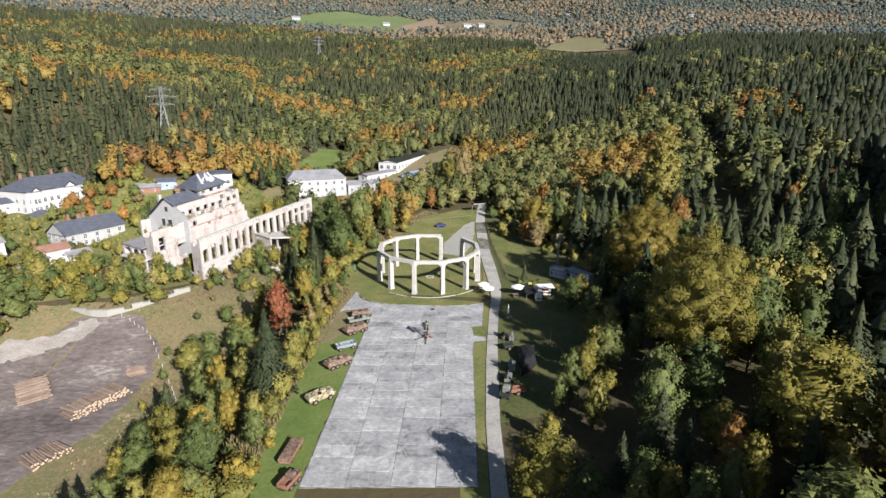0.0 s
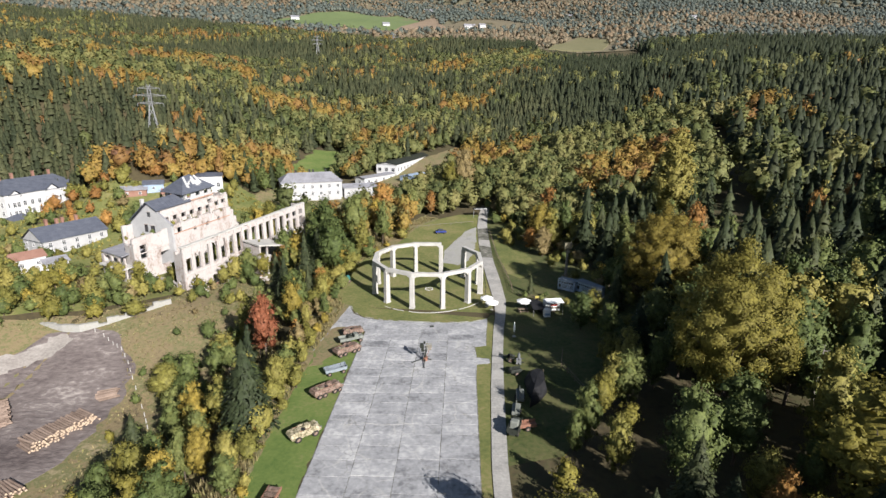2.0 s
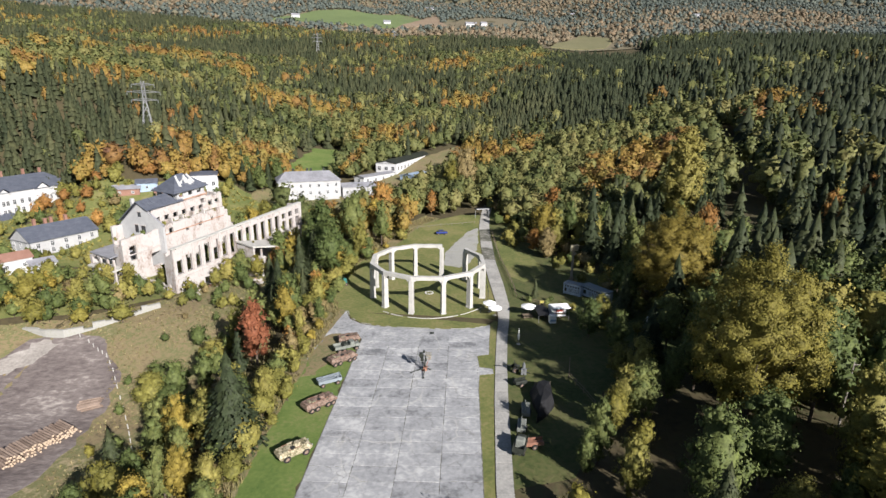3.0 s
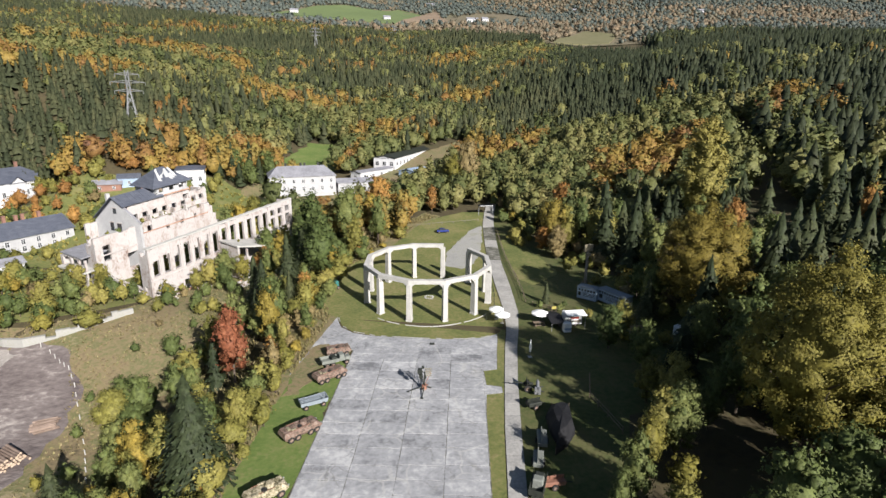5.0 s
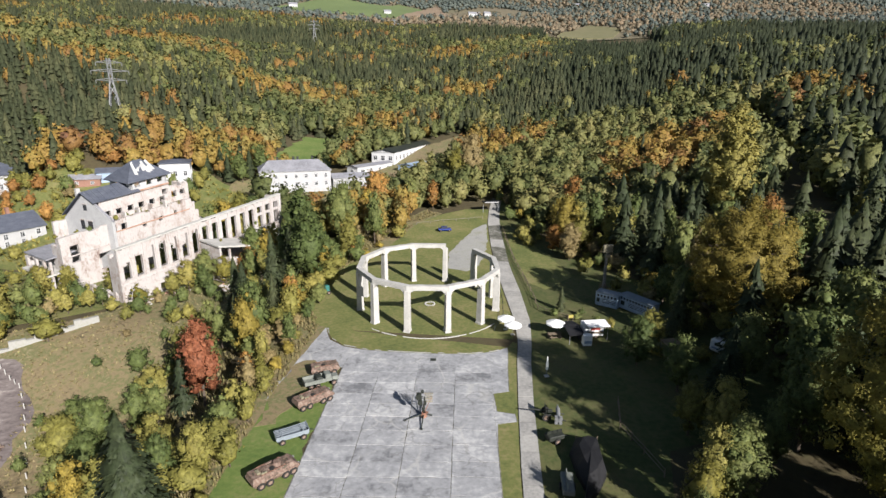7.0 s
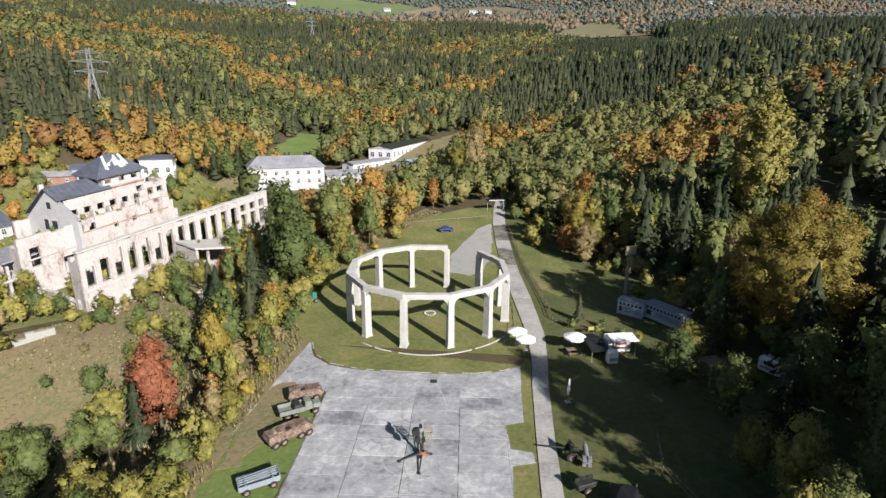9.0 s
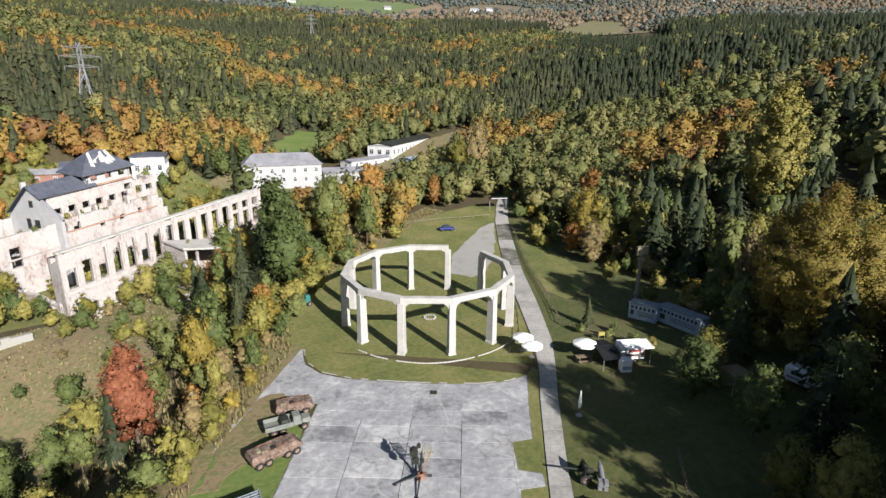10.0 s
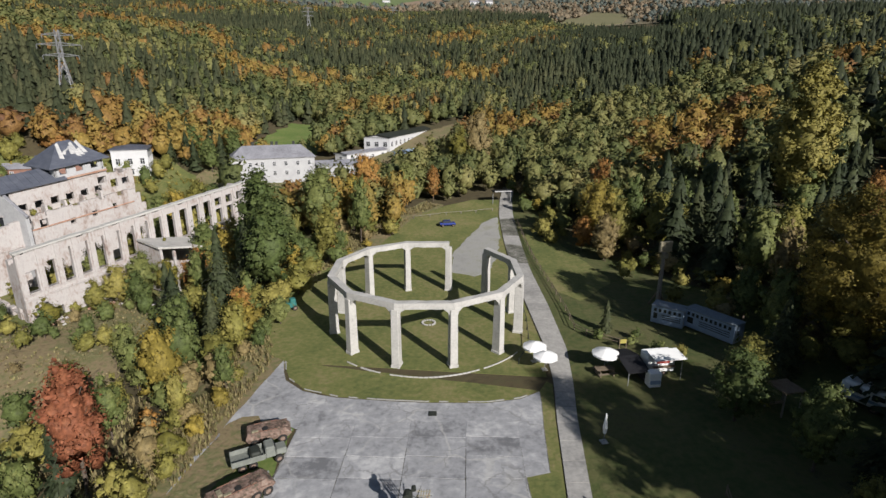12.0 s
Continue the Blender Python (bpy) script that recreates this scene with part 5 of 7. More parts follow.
for k in range(9):
    bm = bmesh.new()
    tube(bm, (8.4 + 1.25 * k, 22.6, 18.42), (8.2 + 1.25 * k, 27.2, 20.93), 0.05, 0.05, 4)
    ruin_part("roof_seam", bm, "slate")
ruin_wall(9.6, 2.6, 0.5, [(1.0, 2.4, 0.8, 2.0), (4.2, 5.6, 0.8, 2.0), (7.2, 8.6, 0.8, 2.0)], 17.6, 23.5, 18.4, 0, 0, 13, "greywall")
for x in (18.1, 27.4):
    ruin_wall(10.0, 2.6, 0.5, [(2, 4, 0.8, 2.0), (6, 8, 0.8, 2.0)], x, 23.5, 18.4, 90, 0, 14, "greywall")
bm = roof_bm(10.6, 10.6, 4.3, 0.7, 4.1)
ruin_part("tower_roof", bm, "slate", pose(17.2, 23.2, 20.8), "hipped dark roof with bleached bare patches")
prnd = random.Random(8)
for i in range(7):
    bm = bmesh.new()
    x0 = 2.4 + i * 0.82
    t0, t1 = prnd.uniform(0.16, 0.5), prnd.uniform(0.55, 0.95)
    vs = [(x0, t0 * 5.3), (x0 + 0.75, (t0 + prnd.uniform(-0.1, 0.1)) * 5.3), (x0 + 0.9 + (5.3 - x0) * 0.25, t1 * 5.3), (x0 + 0.25 + (5.3 - x0) * 0.25, t1 * 5.3 - 0.3)]
    lo_v = [bm.verts.new((x, y, 0.19 + 4.3 * (y + 0.7) / 6.0)) for x, y in vs]
    hi_v = [bm.verts.new(v.co + Vector((0, -0.02, 0.05))) for v in lo_v]
    for k in range(4):
        bm.faces.new((lo_v[k], lo_v[(k + 1) % 4], hi_v[(k + 1) % 4], hi_v[k]))
    bm.faces.new(hi_v)
    ruin_part("bare_patch", bm, "snowroof", pose(17.2, 23.2, 20.8), "bleached bare boards")
ruin_part("chimney", one_box((8.2, 30.6, 19.4), (0.9, 0.9, 3.2)), "snowroof")
for s_, u_, h_, tone_ in ((34, 4, 16.5, "olive"), (37, 7, 17.5, "gold"), (40, 4, 17.5, "olive"), (43, 8, 18, "green"), (36, 12, 17.5, "yellow"), (42, 13, 18.5, "olive"), (33, 14, 16.5, "green"), (38, 17, 17, "olive"), (45, 17, 18, "gold"), (31, 9, 13, "green"), (24, 8, 10, "olive"), (16, 9, 9, "green"), (9, 10, 8, "olive"),
                          (32, -5, 8, "yellow"), (36, -4, 7, "olive"), (12, -5.5, 8.5, "olive"), (17, -5, 9.5, "green"), (8.5, -5, 6.5, "olive"), (20, -8, 7.5, "gold"), (14, -8, 7, "green"), (-3, 17, 7.5, "olive"), (-5, 13, 6, "gold"), (-3, 3, 5, "green"), (2.5, 9, 6.5, "olive"), (-6, 22, 7, "olive"), (-5, 28, 5.5, "gold"), (-9, 18, 5, "olive")):
    w_ = ruin.matrix_world @ Vector((s_, u_, 0))
    tree("broad%d" % (s_ % 3), w_.x, w_.y, h_ + (-4.3 - land1(w_.x, w_.y)) * (h_ > 12), tone_, 0.8 if h_ > 10 else 1.0)
# weeds and shrubs that have taken root on the terraces
for s_, u_, z_, h_, tone_ in ((12, 22, 12.8, 1.6, "olive"), (15, 22.5, 12.8, 1.3, "green"), (18, 22, 12.8, 1.9, "olive"), (21.5, 22, 12.8, 1.4, "gold"), (25, 22.5, 12.8, 1.7, "green"), (4, 25, 11.2, 1.6, "olive"), (6.4, 24, 11.2, 1.9, "green"), (1, 24, 11.2, 1.3, "olive"), (30, 26, 12.4, 1.8, "olive"), (0, 27, 11.2, 1.4, "gold"), (23, -3.5, 7.4, 1.0, "olive")):
    w_ = ruin.matrix_world @ Vector((s_, u_, z_ + CLIMB * s_))
    tree("bush%d" % (int(s_) % 3), w_.x, w_.y, h_, tone_, 1.0, land1(w_.x, w_.y) - w_.z, name="young_tree")
# fallen masonry at the foot of the walls
rub = random.Random(12)
for s_, u_, k_ in ((3, -3, 9), (11, -2.5, 7), (18, -10, 6), (-3, 8, 10), (-4, 15, 9), (6, 8, 8), (20, 9, 6)):
    heap = thing("rubble_heap", ruin.matrix_world @ pose(s_, u_, 0.0), "heap of fallen plaster and broken bricks beside the ruin", "rubble", "rubble heaps")
    gz = land1(heap.matrix_world.translation.x, heap.matrix_world.translation.y)
    heap.matrix_world = pose(heap.matrix_world.translation.x, heap.matrix_world.translation.y, gz)
    for q in range(k_ * 3):
        w = rub.uniform(0.3, 1.0)
        r_ = rub.random() ** 0.7 * 2.6
        a_ = rub.uniform(0, math.tau)
        o = part("block", one_box((0, 0, 0), (w, w * rub.uniform(0.4, 0.9), w * rub.uniform(0.3, 0.6)), taper=rub.uniform(0.6, 1.0)), MAT[rub.choice(("plaster", "plaster", "brick", "concrete"))], heap)
        o.matrix_local = pose(r_ * math.cos(a_), r_ * math.sin(a_), 0.1 + 0.5 * (1 - r_ / 2.6) * rub.random(), rub.uniform(-30, 30), rub.uniform(-30, 30), rub.uniform(0, 180))
# leaning canopy before the long wall and the open-fronted annex at its corner
bm = bmesh.new()
prism(bm, [(19.0, -8.0), (28.6, -8.8), (29.4, -0.2), (19.4, -0.2)], 8.0, 8.4)
for v in bm.verts:
    v.co.z += -0.30 * (v.co.x - 19) + 0.06 * (v.co.y + 8)
ruin_part("canopy", bm, "concrete", None, "sagging concrete canopy")
ruin_part("canopy_wall", one_box((19.7, -4.0, 3.4), (0.5, 7.2, 8.6)), "plaster")
for x, z in ((22.0, 6.6), (27.6, 4.9)):
    ruin_part("canopy_prop", one_box((x, -7.8, z / 2 - 1.5), (0.45, 0.45, z + 3)), "plaster")
ruin_wall(12.0, 11.0, 0.5, [(0.8, 4.2, 8.4, 10.7), (5.2, 8.2, 8.3, 10.7), (9.0, 11.4, 8.4, 10.7), (1.0, 3.6, 5.0, 7.4), (5.0, 7.6, 5.0, 7.4), (8.8, 11.2, 5.0, 7.4)], -4.4, 33.2, -3, -90, 0.5, 15)
ruin_part("annex_floor", one_box((-2.8, 27.2, 4.9), (5.4, 12.6, 0.4)), "concrete")
ruin_part("annex_roof", one_box((-1.4, 27.8, 8.0), (6.4, 10.6, 0.35), m=Matrix.Rotation(0.02, 4, "X")), "oldroof", None, "broken flat annex roof")
ruin_wall(8.0, 10.8, 0.5, [(2, 4, 8.0, 10.0)], -4.4, 33.2, -3, 0, 1.0, 16)

house("villa", along(-93.5, 81.5, 0.93, 0.36, 4.5), 9.5, 11.0, 12.6, 0.9, "white", "slate", "white rendered villa with a low grey roof behind the ruin", (3.2, 6.2, 9.2), hip=4.0)
house("apartment_house", along(-156.3, 63.4, 0.33, 0.944, -0.3), 30.0, 15.0, 12.6, 4.6, "white", "slate", "large white apartment house with a dark blue roof and red chimneys", (2.4, 5.6, 8.8), hip=5.5, chimneys=((5, 9), (11, 11), (19, 11), (24, 9)), win=(1.1, 1.7), every=2.5)
ah = [o for o in scene.objects if o.name == "apartment_house"][0]
for x, w in ((14.5, 5.0), (1.2, 3.6)):
    bm = one_box((x + w / 2, -0.5, 6.2), (w, 1.4, 12.6))
    v = [bm.verts.new((x, -1.2, 12.5)), bm.verts.new((x + w, -1.2, 12.5)), bm.verts.new((x + w / 2, -1.2, 12.5 + w * 0.42))]
    bm.faces.new(v)
    part("bay", bm, MAT["white"], ah)
    r = part("bay_roof", roof_bm(6.5, w, w * 0.42, 0.3), MAT["slate"], ah)
    r.matrix_local = pose(x + w, -1.3, 12.6, 0, 0, 90)
    for z in (2.4, 5.6, 8.8):
        window(ah, x + w * 0.3, -1.24, z, 1.0, 1.7)
        window(ah, x + w * 0.7, -1.24, z, 1.0, 1.7)
house("porch", along(-152.6, 61.2, 0.33, 0.944, -0.9), 7.5, 5.5, 4.2, 1.6, "white", "slate", "white porch annex with a dark hipped roof", (2.2,), hip=2.4, ends=False)
house("grey_house", along(-122.0, 32.0, 0.45, 0.893, -2.0), 20.5, 11.0, 5.2, 3.8, "greywall", "slate", "grey two-storey house with a dark slate roof and brick chimneys", (1.8, 3.9), chimneys=((6, 8), (8.5, 6.5), (10.5, 7.0), (15, 7)), win=(1.0, 1.4), every=3.4)
house("old_barracks", along(-62.8, 92.0, 0.94, 0.343), 25.6, 13.0, 7.0, 3.4, "greywall", "oldroof", "long old two-storey barracks with a grey patched roof", (2.2, 5.2), hip=3.5, win=(0.9, 1.3), every=3.4)
ob = [o for o in scene.objects if o.name == "old_barracks"][0]
for x in (7, 13, 14.5, 20):
    part("chimney", one_box((x, 8.5, 10.2), (0.8, 0.8, 2.6)), MAT["dark"], ob)
house("low_shed", along(-38.0, 101.5, 0.94, 0.343), 15.0, 8.0, 4.6, 1.3, "greywall", "oldroof", "low grey shed joined to the barracks", (2.4,), win=(0.9, 1.2), every=3.4)
house("garage_row", along(-17.2, 137.0, 0.31, 0.95), 74.0, 11.0, 5.4, 1.0, "white", "dark", "long low white garage row with a dark flat roof", (2.8,), win=(1.6, 1.8), every=4.4)
house("garage_annex", along(-31.0, 118.0, 0.58, 0.81), 22.0, 6.0, 4.0, 0.6, "white", "oldroof", "low white annex wall with a pale roof", (2.2,), win=(1.4, 1.6), every=5.0)
house("tin_shed", along(-7.0, 122.0, 0.5, 0.86), 13.0, 9.0, 3.4, 0.9, "bluepanel", "bluepanel", "pale blue tin shed", (1.8,), win=(0.9, 1.0), every=4)
for x, y, dx, dy, L, W, H, wl, rf, lab in ((-104, 74, 0.9, 0.4, 8, 6, 3.0, "wood", "redroof", "low garden shed with a reddish roof"), (-113, 78, 0.9, 0.4, 7, 5, 3.4, "bluepanel", "slate", "blue-grey painted garden shed"), (-97, 70, 0.8, 0.5, 6, 5, 2.8, "white", "redroof", "small white hut with a tiled roof"), (-120, 74, 0.9, 0.3, 9, 5, 2.6, "redroof", "oldroof", "faded red lean-to shed"),
                                         (-134, 8, 0.5, 0.85, 9, 7, 4.2, "white", "oldroof", "small white cottage with a pale roof"), (-118, 14, 0.6, 0.8, 8, 6, 3.6, "white", "redroof", "white outbuilding with a faded tiled roof"), (-112, 18, 0.6, 0.8, 6, 5, 2.6, "white", "oldroof", "low white lean-to outhouse"), (-166, 62, 0.5, 0.85, 9, 7, 4, "white", "slate", "small white house with slate roof"), (-150, 22, 0.5, 0.85, 8, 6, 3.0, "greywall", "oldroof", "plain grey garden hut")):
    house("shed", along(x, y, dx, dy), L, W, H, W * 0.26, wl, rf, lab, (H * 0.55,), win=(0.8, 0.9), every=3.0)
for x, y, L in ((60, 940, 22), (90, 960, 12), (-250, 880, 14), (520, 1010, 16), (-20, 1260, 20), (310, 1180, 14), (-90, 900, 12), (-420, 1240, 18), (-470, 1230, 14)):
    house("farmhouse", along(x, y, 0.95, 0.2), L, 10, 5.5, 3.6, "white", "oldroof", "distant white farmhouse on the hillside", (2.6,), win=(1.4, 1.8), every=3.5, ends=False)


# ---------------------------------------------------------------- pylons and poles
def pylon(x, y, z, h, w, turn, bold=1.4):
    e = thing("power_pylon", pose(x, y, z, 0, 0, turn), "grey lattice steel power pylon above the forest", "pylon")
    def leg(t, sx, sy):
        k = w / 2 * (1 - 0.82 * min(1, t / 0.72))
        return Vector((sx * k, sy * k, h * t))
    for sx in (-1, 1):
        for sy in (-1, 1):
            bm = bmesh.new()
            tube(bm, leg(0, sx, sy), leg(0.72, sx, sy), 0.16 * bold, 0.12 * bold, 4)
            tube(bm, leg(0.72, sx, sy), leg(1.0, sx, sy), 0.12 * bold, 0.08 * bold, 4)
            part("leg", bm, MAT["steel"], e)
    for sx, sy, tx, ty in ((-1, -1, 1, -1), (1, -1, 1, 1), (1, 1, -1, 1), (-1, 1, -1, -1)):
        bm = bmesh.new()
        n = 9
        for i in range(n):
            tube(bm, leg(i / n, sx, sy), leg((i + 1) / n, tx, ty), 0.07 * bold, 0.07 * bold, 3)
            tube(bm, leg(i / n, tx, ty), leg((i + 1) / n, sx, sy), 0.07 * bold, 0.07 * bold, 3)
        part("lattice", bm, MAT["steel"], e)
    for t, a in ((0.74, 5.2), (0.85, 6.4), (0.95, 4.4)):
        bm = bmesh.new()
        for s in (-1, 1):
            tube(bm, (0, 0, h * t + 0.7), (s * a, 0, h * t), 0.11 * bold, 0.07 * bold, 4)
            tube(bm, (0, 0, h * t - 0.3), (s * a, 0, h * t), 0.11 * bold, 0.07 * bold, 4)
            tube(bm, (s * a, 0, h * t), (s * a, 0, h * t - 1.3), 0.08 * bold, 0.08 * bold, 4)
        part("crossarm", bm, MAT["steel"], e)
    return e


pylon(-125.2, 116, 53 - 31, 31, 6.5, 20)
pylon(-137, 543, 119 - 36, 36, 7, 15, 2.0)
pylon(-54, 650, 134 - 34, 34, 7, 15, 2.0)
pole = thing("utility_pole", pose(59.3, -61, land1(59.3, -61)), "pale wooden utility pole with a crossarm in the wood", "pole")
bm = bmesh.new()
tube(bm, (0, 0, -0.5), (0, 0, 13.8 - land1(59.3, -61)), 0.17, 0.11, 8)
part("post", bm, MAT["birchbark"], pole)
part("crossarm", one_box((0, 0, 12.8 - land1(59.3, -61)), (2.0, 0.12, 0.12)), MAT["birchbark"], pole)
mast = thing("lookout_mast", pose(37.6, 5.0, land1(37.6, 5.0), 0, 0, 18), "thick weathered mast with a boxy panel head beside the containers", "mast")
bm = bmesh.new()
tube(bm, (0, 0, -0.3), (0, 0, 9.6), 0.4, 0.26, 8)
part("post", bm, MAT["birchbark"], mast)
for dx, dz, w in ((0, 10.2, 2.3), (0, 8.6, 1.3)):
    part("panel", one_box((dx, -0.2, dz), (w, 0.5, 1.7 if w > 2 else 0.8), bevel=0.08), MAT["olivepaint"], mast, "faded grey-green panel")
for a in range(3):
    bm = bmesh.new()
    tube(bm, (0, 0, 3), (1.5 * math.cos(a * 2.1), 1.5 * math.sin(a * 2.1), -0.1), 0.12, 0.12, 5)
    part("stay", bm, MAT["wood"], mast)


# ---------------------------------------------------------------- vehicles
WHEEL = {}


def wheel(parent, x, y, r, w):
    if (r, w) not in WHEEL:
        bm = bmesh.new()
        n = 16
        prof = [(r * 0.55, -w / 2), (r * 0.92, -w / 2), (r, -w * 0.36), (r, w * 0.36), (r * 0.92, w / 2), (r * 0.55, w / 2)]
        rings = [[bm.verts.new((q * math.cos(i * math.tau / n), v, q * math.sin(i * math.tau / n))) for q, v in prof] for i in range(n)]
        for i in range(n):
            for j in range(5):
                bm.faces.new((rings[i][j], rings[(i + 1) % n][j], rings[(i + 1) % n][j + 1], rings[i][j + 1]))
        bmesh.ops.recalc_face_normals(bm, faces=bm.faces)
        ty = bpy.data.meshes.new("tyre")
        bm.to_mesh(ty)
        bm.free()
        ty.materials.append(MAT["rubber"])
        bm = bmesh.new()
        tube(bm, (0, -w * 0.38, 0), (0, w * 0.38, 0), r * 0.56, r * 0.56, 14)
        tube(bm, (0, -w * 0.5, 0), (0, w * 0.5, 0), r * 0.2, r * 0.2, 8)
        ri = bpy.data.meshes.new("rim")
        bm.to_mesh(ri)
        bm.free()
        ri.materials.append(MAT["rustpaint"])
        WHEEL[(r, w)] = (ty, ri)
    ty, ri = WHEEL[(r, w)]
    o = part("wheel", ty, None, parent)
    o.matrix_local = pose(x, y, r)
    part("rim", ri, None, o)


def hull(bm, L, W, z0, z1, z2, nose=0.9, tail=0.3, pinch=0.8):
    """An armoured hull: a belly, a widest line and a narrower deck."""
    rings = []
    for z, kx0, kx1, ky in ((z0, 0.75 * nose, 0.4, 0.78), (z1, 0.15, 0.05, 1.0), (z2, nose, tail, pinch)):
        rings.append([bm.verts.new((x, y, z)) for x, y in ((-L / 2 + kx1, -W / 2 * ky), (L / 2 - kx0, -W / 2 * ky), (L / 2 - kx0, W / 2 * ky), (-L / 2 + kx1, W / 2 * ky))])
    for a, b in zip(rings, rings[1:]):
        for i in range(4):
            bm.faces.new((a[i], a[(i + 1) % 4], b[(i + 1) % 4], b[i]))
    bm.faces.new(rings[0][::-1])
    bm.faces.new(rings[-1])
    bmesh.ops.bevel(bm, geom=bm.edges[:], offset=0.06, segments=1, affect="EDGES")


def apc(m, mat, label, L=6.8, W=2.7, axles=(-2.3, -1.1, 1.2, 2.3), top=1.95, turret=True):
    e = thing("armoured_carrier", m, label, "armoured vehicle", "parked vehicles")
    bm = bmesh.new()
    hull(bm, L, W, 0.5, 1.15, top)
    part("hull", bm, MAT[mat], e)
    for x in axles:
        for s in (-1, 1):
            wheel(e, x, s * (W / 2 - 0.16), 0.56, 0.36)
    for x, y, w, d in ((1.9, 0.5, 0.7, 0.6), (1.9, -0.5, 0.7, 0.6), (-0.9, 0.0, 1.6, 1.1), (-2.3, 0.3, 0.9, 0.8)):
        if abs(x) < L / 2 - 0.8:
            part("hatch", one_box((x, y, top + 0.05), (w, d, 0.1), bevel=0.03), MAT[mat], e)
    for k, (x, y, w, d, hh) in enumerate(((-1.6, -0.75, 0.8, 0.35, 0.22), (-0.2, 0.8, 1.1, 0.3, 0.18), (-2.2, -0.1, 0.5, 0.9, 0.28), (1.1, -0.7, 0.5, 0.4, 0.2))):
        if abs(x) < L / 2 - 0.8:
            part("deck_box", one_box((x, y, top + hh / 2), (w, d, hh), bevel=0.03), MAT[("olivepaint", mat)[k % 2]], e)
    bm = bmesh.new()
    tube(bm, (-0.4, -0.55, top + 0.02), (-0.4, -0.55, top + 0.2), 0.36, 0.36, 12)
    part("spare_tyre", bm, MAT["rubber"], e)
    for s in (-1, 1):
        bm = bmesh.new()
        tube(bm, (-L * 0.3, s * W * 0.36, top + 0.06), (L * 0.2, s * W * 0.36, top + 0.06), 0.035, 0.035, 5)
        part("grab_rail", bm, MAT["rust"], e)
    if turret:
        bm = bmesh.new()
        tube(bm, (0.55, 0, top), (0.55, 0, top + 0.42), 0.72, 0.5, 12)
        part("turret", bm, MAT[mat], e)
    for s in (-1, 1):
        bm = one_box((0, s * W / 2 * 0.93, 1.36), (L * 0.8, 0.16, 0.06))
        part("fender", bm, MAT[mat], e)
        bm = bmesh.new()
        tube(bm, (L / 2 - 0.25, s * 0.8, 1.25), (L / 2 - 0.1, s * 0.8, 1.25), 0.13, 0.13, 8)
        part("headlight", bm, MAT["greypale"], e)
    return e


def truck(m, mat, label, L=6.2, W=2.2, bed="greypale"):
    e = thing("cargo_truck", m, label, "truck", "parked vehicles")
    part("chassis", one_box((0, 0, 0.75), (L, 0.9, 0.25), bevel=0.03), MAT["dark"], e)
    bm = bmesh.new()
    box(bm, (L / 2 - 0.65, 0, 1.15), (1.3, W * 0.75, 0.75), bevel=0.12, taper=0.9)
    part("bonnet", bm, MAT[mat], e)
    cab = part("cab", one_box((L / 2 - 1.9, 0, 1.55), (1.2, W * 0.9, 1.35), bevel=0.12, taper=0.86), MAT[mat], e)
    part("windscreen", one_box((L / 2 - 1.3, 0, 1.85), (0.06, W * 0.66, 0.5)), MAT["pane"], cab)
    b = part("cargo_bed", one_box((-L / 2 + 1.85, 0, 1.05), (3.7, W, 0.14)), MAT[bed], e, "open cargo bed")
    for s in (-1, 1):
        part("side_board", one_box((-L / 2 + 1.85, s * W / 2, 1.4), (3.7, 0.07, 0.6)), MAT[bed], b)
    part("tailboard", one_box((-L / 2 + 0.03, 0, 1.4), (0.07, W, 0.6)), MAT[bed], b)
    part("load", one_box((-L / 2 + 2.7, 0, 1.55), (1.2, W * 0.8, 0.8), bevel=0.2), MAT["dark"], e, "dark tarpaulin load")
    for x in (-L / 2 + 1.1, -L / 2 + 2.3, L / 2 - 1.0):
        for s in (-1, 1):
            wheel(e, x, s * (W / 2 - 0.15), 0.5, 0.3)
    return e


def launcher(m):
    e = thing("launcher_trailer", m, "blue-grey four-wheeled trailer with long rail racks, on grass", "trailer", "parked vehicles")
    part("frame", one_box((0, 0, 0.85), (4.6, 1.9, 0.3), bevel=0.05), MAT["greypaint"], e)
    for s in (-1, 1):
        part("side_board", one_box((0, s * 0.95, 1.2), (4.6, 0.08, 0.5)), MAT["greypaint"], e)
    part("tailboard", one_box((-2.3, 0, 1.2), (0.08, 1.9, 0.5)), MAT["greypaint"], e)
    part("headboard", one_box((2.3, 0, 1.35), (0.08, 1.9, 0.8)), MAT["greypaint"], e)
    for y in (-0.6, -0.2, 0.2, 0.6):
        bm = bmesh.new()
        tube(bm, (-2.2, y, 1.5), (2.2, y, 1.75), 0.06, 0.06, 6)
        part("rail", bm, MAT["greypaint"], e)
    for x in (-1.5, 1.5):
        part("rack", one_box((x, 0, 1.25), (0.12, 1.8, 0.7)), MAT["greypaint"], e)
        for s in (-1, 1):
            wheel(e, x, s * 0.95, 0.45, 0.26)
    bm = bmesh.new()
    tube(bm, (2.3, 0, 0.8), (3.4, 0, 0.5), 0.07, 0.05, 6)
    part("drawbar", bm, MAT["dark"], e)
    return e


def on(x, y, turn, lift=0.05):
    return pose(x, y, land1(x, y) + lift, 0, 0, turn)


def parked(x, y, turn, k=0.82):
    return on(x, y, turn) @ Matrix.Scale(k, 4)


apc(parked(-15.5, -28.4, 20), "rustpaint", "rust-red armoured carrier parked on grass", 5.6, 2.5, (-1.7, -0.2, 1.5), 1.9, False)
truck(parked(-15.4, -31.9, 27), "greypale", "pale grey-green army truck with an open bed")
